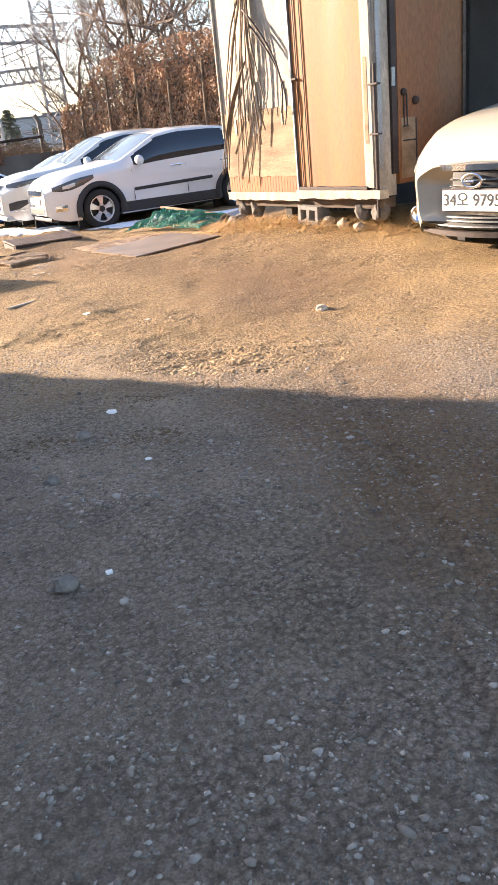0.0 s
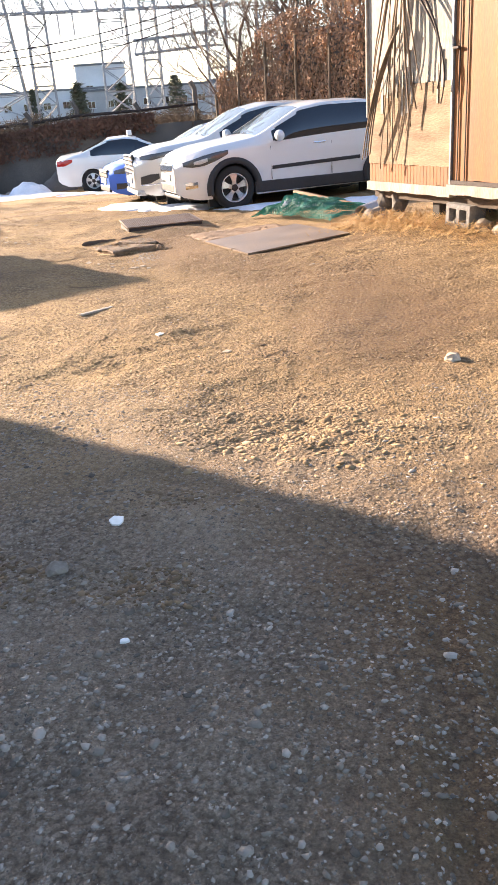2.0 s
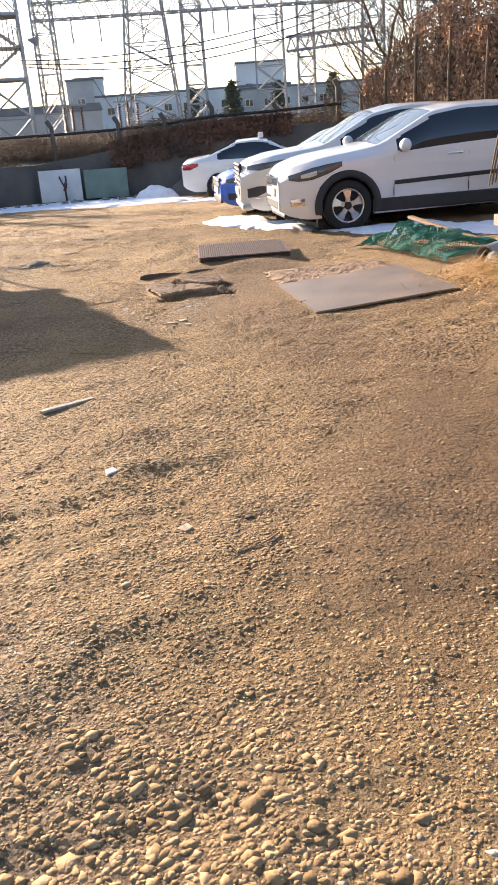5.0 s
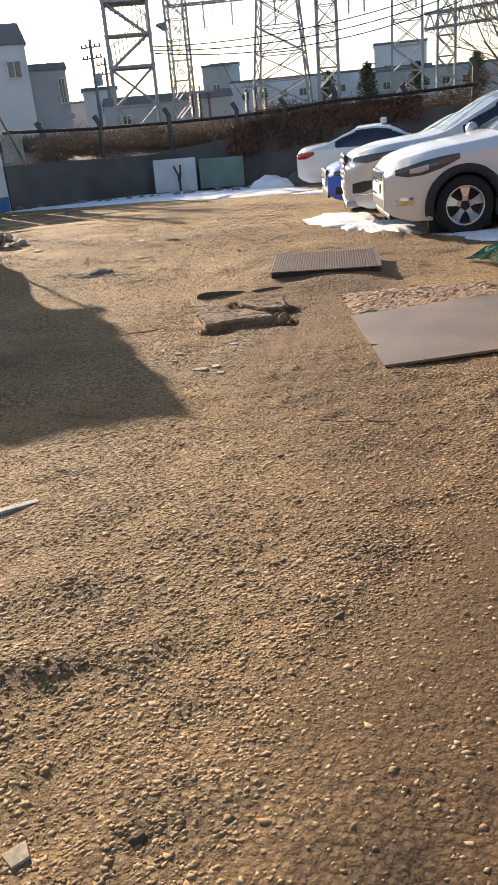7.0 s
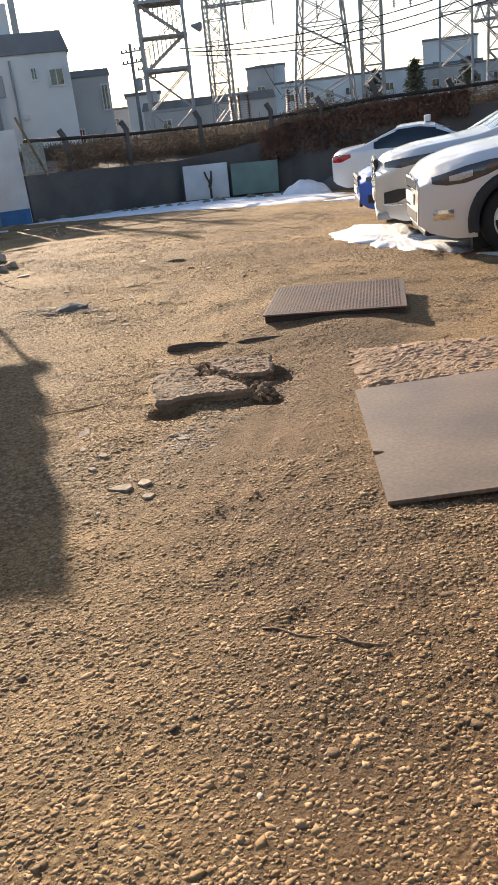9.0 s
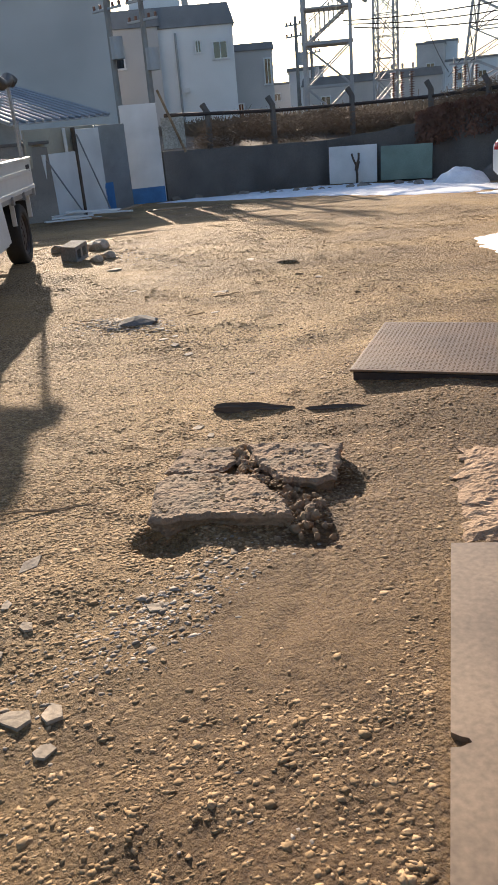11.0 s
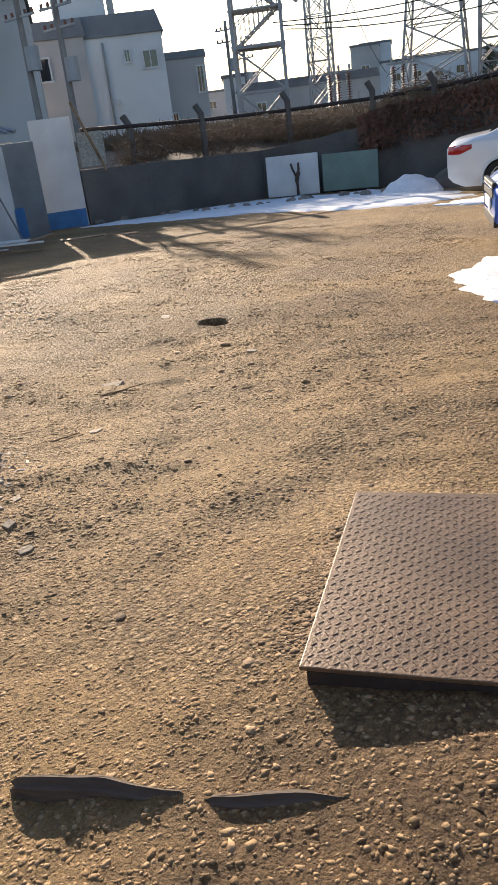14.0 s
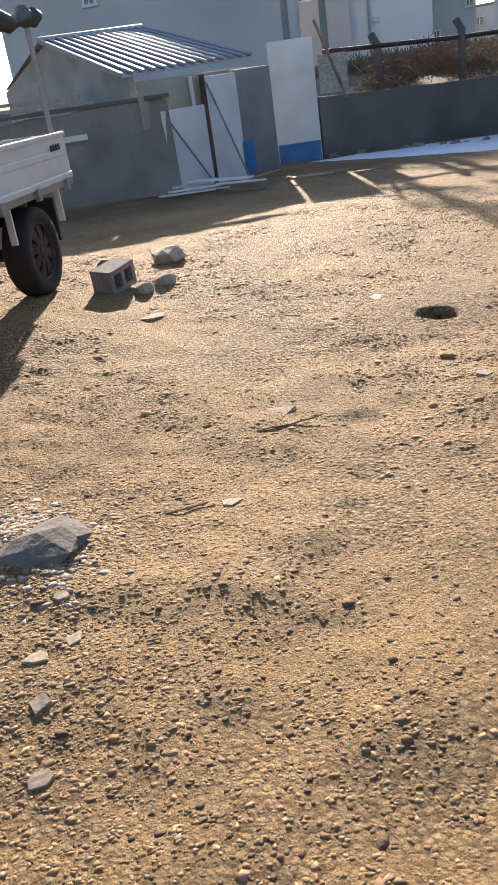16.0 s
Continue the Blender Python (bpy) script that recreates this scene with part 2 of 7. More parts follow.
ROOF_SHEET = mat("pale_ribbed_sheet", (0.42, 0.43, 0.44), 0.45, 0.5, 0.2, 2)
# needle colour paled to imitate haze over the distant evergreens
LEAF = mat("evergreen_needles", (0.15, 0.16, 0.11), 0.9, 0, 0.5, 1)
BANK_MAT = mat("brown_winter_scrub", (0.13, 0.092, 0.06), 0.95, 0, 0.5, 1.5, bump=0.06, bump_scale=14, color2=(0.06, 0.045, 0.03))
CERAMIC = mat("brown_ceramic", (0.16, 0.06, 0.035), 0.35, 0, 0.3, 4)
TARP = mat("dark_tarpaulin", (0.04, 0.045, 0.05), 0.6, 0, 0.3, 4, bump=0.01, bump_scale=12)

# ---- mesh helpers ----
def part(name, bm, material, parent=None, label="", smooth=False):
    """Link a bmesh as one mesh object, under a thing or a part."""
    me = bpy.data.meshes.new(name)
    bm.to_mesh(me)
    bm.free()
    return part_of(name, me, material, parent, label, smooth)


def part_of(name, me, material, parent=None, label="", smooth=False):
    if material and not me.materials:
        me.materials.append(material)
    if smooth:
        me.polygons.foreach_set("use_smooth", [True] * len(me.polygons))
    ob = new(name, me)
    if parent:
        ob.parent = parent
    if label:
        ob["label"] = label
    return ob


def thing(name, m, label, category, group="", kind=""):
    ob = new(name)
    ob.empty_display_size = 0.2
    ob.matrix_world = m
    return tagged(ob, label, category, group, kind)


def raw(verts, faces):
    bm = bmesh.new()
    vs = [bm.verts.new(v) for v in verts]
    for f in faces:
        try:
            bm.faces.new([vs[i] for i in f])
        except ValueError:
            pass
    return bm


def mesh_from(name, verts, faces):
    me = bpy.data.meshes.new(name)
    me.from_pydata([tuple(v) for v in verts], [], [tuple(f) for f in faces])
    me.update()
    return me


def box(bm, c, s, m=None, bevel=0.0):
    """A box of size s about c in bm, bevelled where asked."""
    r = bmesh.ops.create_cube(bm, size=1.0, matrix=(m or Matrix()) @ Matrix.Translation(c) @ Matrix.Diagonal((*s, 1)))
    if bevel:
        es = list({e for v in r["verts"] for e in v.link_edges})
        bmesh.ops.bevel(bm, geom=es, offset=bevel, segments=2, affect="EDGES", profile=0.6)
    return bm


def boxed(c, s, bevel=0.0, m=None):
    return box(bmesh.new(), c, s, m, bevel)


def cyl(bm, a, b2, r1, r2=None, n=12, caps=True):
    """A rod from a to b2."""
    a, b2 = Vector(a), Vector(b2)
    d = b2 - a
    if d.length < 1e-6:
        return bm
    m = Matrix.Translation((a + b2) / 2) @ d.to_track_quat("Z", "Y").to_matrix().to_4x4()
    bmesh.ops.create_cone(bm, cap_ends=caps, segments=n, radius1=r1, radius2=r1 if r2 is None else r2, depth=d.length, matrix=m)
    return bm


def rods(pairs, r, n=4):
    """Many thin rods as vertices and faces, quick to make."""
    V, F = [], []
    for a, b2 in pairs:
        a, b2 = Vector(a), Vector(b2)
        d = b2 - a
        if d.length < 1e-6:
            continue
        d.normalize()
        u = d.orthogonal().normalized()
        w = d.cross(u)
        k = len(V)
        for p in (a, b2):
            for i in range(n):
                an = 2 * math.pi * i / n
                V.append(p + (u * math.cos(an) + w * math.sin(an)) * r)
        for i in range(n):
            j = (i + 1) % n
            F.append((k + i, k + j, k + n + j, k + n + i))
        F.append(tuple(k + i for i in reversed(range(n))))
        F.append(tuple(k + n + i for i in range(n)))
    return V, F


def tube(points, radii, n=6):
    """A bent, tapering tube through points."""
    V, F = [], []
    pts = [Vector(p) for p in points]
    for i, p in enumerate(pts):
        d = (pts[min(i + 1, len(pts) - 1)] - pts[max(i - 1, 0)]).normalized()
        u = d.cross(Vector((0.31, 0.17, 0.93))).normalized()
        w = d.cross(u)
        r = radii[i] if isinstance(radii, (list, tuple)) else radii
        for k in range(n):
            an = 2 * math.pi * k / n
            V.append(p + (u * math.cos(an) + w * math.sin(an)) * r)
    for i in range(len(pts) - 1):
        for k in range(n):
            j = (k + 1) % n
            F.append((i * n + k, i * n + j, (i + 1) * n + j, (i + 1) * n + k))
    F.append(tuple(reversed(range(n))))
    F.append(tuple((len(pts) - 1) * n + k for k in range(n)))
    return V, F


def lathe(profile, n=28, axis="Y"):
    """Turn (radius, along) pairs about an axis."""
    V, F = [], []
    for r, h in profile:
        for k in range(n):
            an = 2 * math.pi * k / n
            V.append((r * math.cos(an), h, r * math.sin(an)) if axis == "Y" else (r * math.cos(an), r * math.sin(an), h))
    for i in range(len(profile) - 1):
        for k in range(n):
            j = (k + 1) % n
            F.append((i * n + k, i * n + j, (i + 1) * n + j, (i + 1) * n + k))
    return raw(V, F)


# ---- ground shape ----
def lattice(x, y, seed):
    """Smooth value noise over numpy arrays, 0 to 1."""
    xi, yi = np.floor(x).astype(np.int64), np.floor(y).astype(np.int64)
    fx, fy = x - xi, y - yi
    fx, fy = fx * fx * (3 - 2 * fx), fy * fy * (3 - 2 * fy)

    def h(a, b2):
        k = (a * 374761393 + b2 * 668265263 + seed * 1442695041) & 0x7FFFFFFF
        k = ((k ^ (k >> 13)) * 1274126177) & 0x7FFFFFFF
        return ((k ^ (k >> 16)) & 0xFFFF) / 65535.0

    return (h(xi, yi) * (1 - fx) + h(xi + 1, yi) * fx) * (1 - fy) + (h(xi, yi + 1) * (1 - fx) + h(xi + 1, yi + 1) * fx) * fy


def slope(x, y):
    """The yard falls away towards the far wall, and is banked up at the shack and under the truck."""
    d = -0.5 * x + 0.866 * y - 8.8
    z = -0.036 * 0.5 * (d + np.sqrt(d * d + 2.0))
    z = np.maximum(z, -0.92)
    z = z + 0.13 * np.exp(-((x + 9.3) ** 2 + (y - 12.2) ** 2) / 4)
    return z + 0.19 * np.exp(-((x - 1.6) ** 2 / 4 + (y - 9.25) ** 2 / 4.5))


def relief(x, y):
    """Lumps, wheel tracks and gravel, fading with distance from the yard."""
    near = np.exp(-(((x + 2) / 16) ** 2 + ((y - 8) / 18) ** 2))
    z = 0.05 * (lattice(x * 0.55, y * 0.55, 1) - 0.5) + 0.030 * (lattice(x * 1.7, y * 1.7, 2) - 0.5)
    z = z + 0.016 * (lattice(x * 5, y * 5, 3) - 0.5)
    far = np.clip((y - 0.35 * x - 11.5) / 2.0, 0, 1)
    z = z + far * (0.030 * (lattice(x * 2.6 + 4, y * 3.4, 12) - 0.5) + 0.020 * (lattice(x * 6.5, y * 8.5 + 3, 13) - 0.5))
    z = z * (1 - 0.85 * np.exp(-(((x + 0.75) / 1.0) ** 4 + ((y - 9.35) / 1.0) ** 4)))
    z = z + 0.075 * np.exp(-(((x + 2.6) / 0.75) ** 4 + ((y - 11.3) / 0.75) ** 4)) + 0.022 * np.exp(-(((x + 2.95) / 0.35) ** 2 + ((y - 10.32) / 0.2) ** 2))
    rough = np.clip((lattice(x * 0.7 + 9, y * 0.7, 7) - 0.35) * 2.4, 0.12, 1)
    z = z + rough * (0.012 * (lattice(x * 11, y * 11, 4) - 0.5) + 0.007 * (lattice(x * 17, y * 17, 5) - 0.5)) + 0.003 * (lattice(x * 21, y * 21, 6) - 0.5)
    # two wheel tracks curving in towards the broken slab, and one in the shaded gravel
    t1 = x + 1.13 + 0.36 * (y - 7.3) + 0.05 * np.sin(y * 1.3)
    t2 = x - 0.75 + 0.03 * y
    for tr, a, y0, y1 in ((t1, 0.007, 8.3, 9.3), (t1 - 0.10, 0.006, 8.3, 9.2), (t2, 0.012, 0.0, 3.8), (t2 + 0.16, 0.010, 0.0, 3.4)):
        on = 0.25 * (1 + np.tanh((y - y0) * 2)) * (1 - np.tanh((y - y1) * 2))
        z = z - a * on * np.exp(-(tr / 0.035) ** 2) * (0.65 + 0.35 * np.sign(np.sin(y * 60))) + 0.5 * a * on * np.exp(-((np.abs(tr) - 0.07) / 0.03) ** 2)
    for hx, hy, r, dep in ((-6.14, 14.05, 0.11, 0.13), (-7.9, 15.15, 0.25, 0.03), (-5.25, 12.72, 0.10, 0.025), (-2.37, 9.19, 0.10, 0.05), (-2.14, 9.88, 0.11, 0.035), (-2.0, 9.52, 0.08, 0.03), (-0.29, 7.15, 0.09, 0.010), (-0.88, 7.93, 0.08, 0.008)):
        z = z - dep * np.exp(-(((x - hx) ** 2 + (y - hy) ** 2) / r ** 2) ** 2)
    z = z + 0.07 * np.exp(-(((x + 5.2) / 0.32) ** 2 + ((y - 11.22) / 0.16) ** 2))
    return z * near


def height(x, y):
    a, b2 = np.array([float(x)]), np.array([float(y)])
    return float((slope(a, b2) + relief(a, b2))[0])

# ---- the large structure ----
def axis_lines(lo, hi, step, far, grow=1.16):
    c = list(np.arange(lo, hi + step / 2, step))
    d, p = step, c[-1]
    while p < far:
        d *= grow
        p += d
        c.append(p)
    d, p = step, c[0]
    while p > -far:
        d *= grow
        p -= d
        c.insert(0, p)
    return np.array(c)


def build_ground():
    xs, ys = axis_lines(-7.5, 2.6, 0.023, 1600), axis_lines(0.7, 14.5, 0.023, 1600)
    X, Y = np.meshgrid(xs, ys)
    Z = slope(X, Y) + relief(X, Y)
    V = np.stack([X, Y, Z], -1).reshape(-1, 3)
    nx, ny = len(xs), len(ys)
    i, j = np.meshgrid(np.arange(nx - 1), np.arange(ny - 1))
    k = (j * nx + i).ravel()
    F = np.stack([k, k + 1, k + nx + 1, k + nx], -1)
    me = bpy.data.meshes.new("ground")
    me.vertices.add(len(V))
    me.vertices.foreach_set("co", V.ravel())
    me.loops.add(F.size)
    me.loops.foreach_set("vertex_index", F.ravel())
    me.polygons.add(len(F))
    me.polygons.foreach_set("loop_start", np.arange(0, F.size, 4))
    me.polygons.foreach_set("loop_total", np.full(len(F), 4))
    me.update()
    me.validate()
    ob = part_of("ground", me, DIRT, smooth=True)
    return tagged(ob, "yellow-brown packed earth yard with gravel and tyre tracks", "ground", kind="structure")


build_ground()

WALL = [Vector((-17.26, 21.83)), Vector((-15.7, 26.5)), Vector((-12.6, 27.9)), Vector((-9.9, 28.0)), Vector((-5.6, 29.9))]
WALL_TOP = [0.55, 0.40, 0.75, 1.02, 1.07]


def wall_points(n_per=10):
    out = []
    for i in range(len(WALL) - 1):
        for k in range(n_per):
            f = k / n_per
            out.append((WALL[i].lerp(WALL[i + 1], f), WALL_TOP[i] * (1 - f) + WALL_TOP[i + 1] * f))
    out.append((WALL[-1], WALL_TOP[-1]))
    return out


def build_wall():
    pts = wall_points()
    V, F = [], []
    for i, (p, zt) in enumerate(pts):
        d = (pts[min(i + 1, len(pts) - 1)][0] - pts[max(i - 1, 0)][0]).normalized()
        nrm = Vector((-d.y, d.x))
        top = zt + 0.03 * (noise.noise((p.x * 1.7, p.y * 1.7, 0)))
        for off, z in ((0, -1.3), (0, top), (0.22, top), (0.22, -1.3)):
            q = p + nrm * off
            V.append((q.x, q.y, z))
        if i:
            a, b2 = (i - 1) * 4, i * 4
            for k in range(3):
                F.append((a + k, b2 + k, b2 + k + 1, a + k + 1))
    F += [(0, 1, 2, 3), tuple(len(V) - 4 + k for k in (3, 2, 1, 0))]
    bm = raw(V, F)
    bmesh.ops.recalc_face_normals(bm, faces=bm.faces)
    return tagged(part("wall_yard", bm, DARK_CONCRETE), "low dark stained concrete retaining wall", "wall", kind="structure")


build_wall()


def build_bank():
    """The raised ground behind the wall, running out to the far road."""
    pts = [(WALL[0] + Vector((-30, -45)), 0.4), (WALL[0] + Vector((-3, -5)), 0.4)] + wall_points(8) + [(WALL[-1] + Vector((10, 2)), 1.1), (WALL[-1] + Vector((90, 10)), 1.1)]
    rows = [(0.20, -0.15), (1.2, -0.12), (4, -0.05), (10, 0.15), (25, 0.35), (60, 0.4), (140, 0.6), (400, 1.0)]
    V, F = [], []
    n = len(rows)
    for i, (p, zt) in enumerate(pts):
        out = Vector((-0.5, 0.866)) if 0 < i < len(pts) - 1 else (Vector((-0.95, 0.3)) if i == 0 else Vector((0.4, 0.92)))
        for off, dz in rows:
            q = p + out * off
            base = zt * max(0.0, 1 - off / 10) + 0.62 * min(1, off / 10)
            z = base + dz + (0.16 * noise.noise((q.x * 0.5, q.y * 0.5, 3)) * (1 if 1 < off < 80 else 0))
            V.append((q.x, q.y, z))
        if i:
            a, b2 = (i - 1) * n, i * n
            for k in range(n - 1):
                F.append((a + k, b2 + k, b2 + k + 1, a + k + 1))
    bm = raw(V, F)
    bmesh.ops.subdivide_edges(bm, edges=[e for e in bm.edges if e.calc_length() < 8], cuts=1, use_grid_fill=True)
    bmesh.ops.recalc_face_normals(bm, faces=bm.faces)
    if sum(f.normal.z for f in bm.faces) < 0:
        bmesh.ops.reverse_faces(bm, faces=bm.faces)
    return tagged(part("bank", bm, BANK_MAT, smooth=True), "brown scrubby raised ground behind the wall", "bank", kind="structure")


build_bank()


def build_shade_casters():
    """A tall block and a leaning slab beside the yard, never seen, added to shade the start of the walk."""
    bm = boxed((-10.0, -5.6, 2.2), (6.0, 22.3, 6.0), 0.05)
    tagged(part("wall_neighbour", bm, CONCRETE), "plain grey unseen block added to shade the start of the yard", "wall", kind="structure")
    # unseen raked slab, tilted only to give the shadow border its slant
    foot, ridge, run = Vector((-6.3, 6.92)), Vector((-7.02, 8.38)), Vector((-0.444, -0.896)) * 14
    V = [(foot.x, foot.y, 0), (ridge.x, ridge.y, 3.2), (ridge.x + run.x, ridge.y + run.y, 3.2), (foot.x + run.x, foot.y + run.y, 0)]
    V += [(x - 0.09, y - 0.05, z - 0.03) for x, y, z in V]
    bm = raw(V, [(0, 1, 2, 3), (7, 6, 5, 4), (0, 4, 5, 1), (1, 5, 6, 2), (2, 6, 7, 3), (3, 7, 4, 0)])
    bmesh.ops.recalc_face_normals(bm, faces=bm.faces)
    tagged(part("wall_hoarding", bm, CONCRETE), "plain grey unseen leaning slab added to shape the shade's edge", "wall", kind="structure")


build_shade_casters()

# ---- vehicles ----
def curve_at(pts, x):
    """Smooth interpolation through (x, value) pairs."""
    if x <= pts[0][0]:
        return pts[0][1]
    for (a, va), (b2, vb) in zip(pts, pts[1:]):
        if x <= b2:
            f = (x - a) / (b2 - a)
            return va + (vb - va) * f
    return pts[-1][1]


def soft_curve(pts, x, r=0.09):
    return sum(curve_at(pts, x + r * k) * w for k, w in ((-1, 0.15), (-0.5, 0.2), (0, 0.3), (0.5, 0.2), (1, 0.15)))


def wheel(parent, x, y, r, spokes, tyre_w=0.21, side=1, rim_mat=None):
    """A tyre on an alloy rim; it stands at x along the car, its outer face to the given side."""
    hub = part("wheel", lathe([(r * 0.66, -tyre_w * 0.5), (r * 0.93, -tyre_w * 0.5), (r * 0.985, -tyre_w * 0.38), (r, -tyre_w * 0.2), (r, tyre_w * 0.2), (r * 0.985, tyre_w * 0.38), (r * 0.93, tyre_w * 0.5), (r * 0.70, tyre_w * 0.5), (r * 0.66, tyre_w * 0.42), (r * 0.64, -tyre_w * 0.3)], 40), RUBBER, parent, "black tyre", True)
    hub.matrix_local = pose(x, y, r, 0, 0, 0 if side > 0 else 180)
    rim = lathe([(r * 0.66, tyre_w * 0.44), (r * 0.62, tyre_w * 0.46), (r * 0.60, tyre_w * 0.30), (r * 0.58, -tyre_w * 0.3)], 40)
    part("rim", rim, rim_mat or ALLOY, hub, "" if rim_mat else "silver alloy rim", True)
    part("wheel_well", lathe([(r * 0.6, -tyre_w * 0.12), (0.001, -tyre_w * 0.12)], 24), BLACK_PLASTIC, hub)
    for k in range(spokes):
        a = 2 * math.pi * k / spokes + 0.3
        bm = bmesh.new()
        ca, sa = math.cos(a), math.sin(a)
        V = []
        for rr, hw, yy in ((0.05, 0.035, 0.40), (r * 0.3, 0.030, 0.40), (r * 0.62, 0.062, 0.30)):
            for s in (-1, 1):
                for dy in (0, -0.16):
                    V.append((rr * ca - s * hw * sa, tyre_w * (yy + dy), rr * sa + s * hw * ca))
        F = []
        for i in (0, 4):
            F += [(i, i + 2, i + 6, i + 4), (i + 1, i + 5, i + 7, i + 3), (i, i + 4, i + 5, i + 1), (i + 2, i + 3, i + 7, i + 6)]
        F += [(0, 1, 3, 2), (8, 10, 11, 9)]
        part("spoke", raw(V, F), rim_mat or ALLOY, hub)
    part("hub_cap", lathe([(0.055, tyre_w * 0.30), (0.05, tyre_w * 0.43), (0.001, tyre_w * 0.44)], 16), DARK_STEEL, hub)
    return hub


def car(m, paint, label, spec, group="parked cars"):
    """A car whose nose is at x = 0 and tail at x = length; y is its left. The shell is lofted, then parted into panels and glass."""
    L, W = spec["length"], spec["width"] / 2
    top, belt, low, wide = spec["top"], spec["belt"], spec["low"], spec["wide"]
    cowl, roof0, roof1, tail = spec["cowl"], spec["roof0"], spec["roof1"], spec["tail"]
    wheels, R, arch = spec["wheels"], spec["radius"], spec["arch"]
    nose = spec.get("nose", 0.30)
    root = thing("car", m, label, "car", group)
    NX = int(L / 0.03)
    na, nb, nc = 16, 14, 10
    grid = []
    xs = [L * (0.5 - 0.5 * math.cos(math.pi * i / NX)) * 0.35 + L * i / NX * 0.65 for i in range(NX + 1)]
    for x in xs:
        e = min(x, L - x)
        round_end = 1 - nose * max(0.0, 1 - e / 0.55) ** 2.4
        w = W * curve_at(wide, x) * round_end
        zb, zs, zt = soft_curve(low, x, 0.05), soft_curve(belt, x), soft_curve(top, x)
        pull = max(0.0, 1 - e / 0.10)
        zs = min(zs, zt - 0.02)
        zb2, zt2 = zb + 0.05 * pull, zt - 0.02 * pull
        row = []
        for k in range(na):
            f = k / na
            z = zb2 + (zs - zb2) * f
            bulge = 1 - 0.09 * (1 - f) ** 3 - 0.035 * max(0, f - 0.35) ** 1.5
            crease = 0.008 * math.exp(-((z - 0.80) / 0.04) ** 2) - 0.012 * math.exp(-((z - 0.47) / 0.07) ** 2)
            row.append((w * bulge + crease, z))
        ws = w * (1 - 0.035 * 0.65 ** 1.5)
        rise = zt2 - zs
        cab = min(1.0, max(0.0, (rise - 0.08) / 0.35))
        wr = ws - cab * (0.055 + 0.36 * rise * 0.62) - (1 - cab) * 0.16
        zr = zt2 - 0.055 * cab - 0.03 * (1 - cab) - 0.0
        for k in range(nb):
            f = k / nb
            row.append((ws + (wr - ws) * f + 0.03 * cab * math.sin(math.pi * f), zs + (zr - zs) * (f if cab > 0.2 else f ** 0.8)))
        for k in range(nc + 1):
            f = k / nc
            row.append((wr * (1 - f), zr + (zt2 - zr) * math.sin(f * math.pi / 2) ** 0.9))
        grid.append(row)
    cols = na + nb + nc + 1
    V, idx = [], {}
    for i, x in enumerate(xs):
        for s in (1, -1):
            for k, (y, z) in enumerate(grid[i]):
                idx[i, s, k] = len(V)
                V.append((x, s * y, z))
    panels = {"body": [], "windscreen": [], "rear_window": [], "side_window": [], "side_window2": []}
    for i in range(NX):
        xm = (xs[i] + xs[i + 1]) / 2
        for s in (1, -1):
            for k in range(cols - 1):
                f = (idx[i, s, k], idx[i + 1, s, k], idx[i + 1, s, k + 1], idx[i, s, k + 1])
                if s < 0:
                    f = f[::-1]
                ym = (grid[i][k][0] + grid[i][k + 1][0]) / 2
                zm = (grid[i][k][1] + grid[i][k + 1][1]) / 2
                if k < na + 1 and any(math.hypot(xm - wx, zm - R) < arch for wx in wheels):
                    continue
                key = "body"
                if na <= k < na + nb:
                    zs_here, zr_here = grid[i][na][1], grid[i][na + nb][1]
                    if spec["glass0"] < xm < spec["glass1"] and zm > zs_here + 0.025 and zm < zr_here - 0.045:
                        key = "side_window" if s > 0 else "side_window2"
                elif k >= na + nb + 1:
                    if cowl + 0.04 < xm < roof0 - 0.02:
                        key = "windscreen"
                    elif roof1 + 0.06 < xm < tail - 0.05:
                        key = "rear_window"
                panels[key].append(f)
    for i, flip in ((0, False), (NX, True)):
        ring = [idx[i, 1, k] for k in range(cols)] + [idx[i, -1, k] for k in reversed(range(cols - 1))]
        panels["body"].append(tuple(ring if flip else ring[::-1]))
    mats = {"body": paint, "windscreen": SHIELD_GLASS}
    for key, faces in panels.items():
        if faces:
            used = sorted({v for f in faces for v in f})
            back = {v: n for n, v in enumerate(used)}
            me = mesh_from(key, [V[v] for v in used], [[back[v] for v in f] for f in faces])
            bm = bmesh.new()
            bm.from_mesh(me)
            bmesh.ops.remove_doubles(bm, verts=bm.verts, dist=0.0005)
            part(key.rstrip("2"), bm, mats.get(key, CAR_GLASS), root, "" if key == "body" else "dark tinted glass", True)
    # floor and inner arches, so that nothing shows through
    part("underbody", boxed((L / 2, 0, 0.33), (L - 0.5, W * 1.35, 0.24), 0.05), BLACK_PLASTIC, root)
    for wx in wheels:
        for s in (1, -1):
            hub = wheel(root, wx, s * (W - 0.125), R, spec.get("spokes", 5), side=s)
            prof = []
            nseg = 26
            Vr, Fr = [], []
            for q in range(nseg + 1):
                an = math.pi * (q / nseg) * 1.12 - math.pi * 0.06
                for rr, yy in ((arch - 0.02, W - 0.16), (arch - 0.02, W + 0.010), (arch + spec["clad"], W + 0.012), (arch + spec["clad"] + 0.012, W - 0.03)):
                    Vr.append((wx + rr * math.cos(an), s * yy, R + rr * math.sin(an)))
            for q in range(nseg):
                for c in range(3):
                    Fr.append((q * 4 + c, q * 4 + 4 + c, q * 4 + 5 + c, q * 4 + 1 + c))
            part("wheel_arch", raw(Vr, Fr), BLACK_PLASTIC if spec["clad"] > 0.03 else paint, root, "", True)
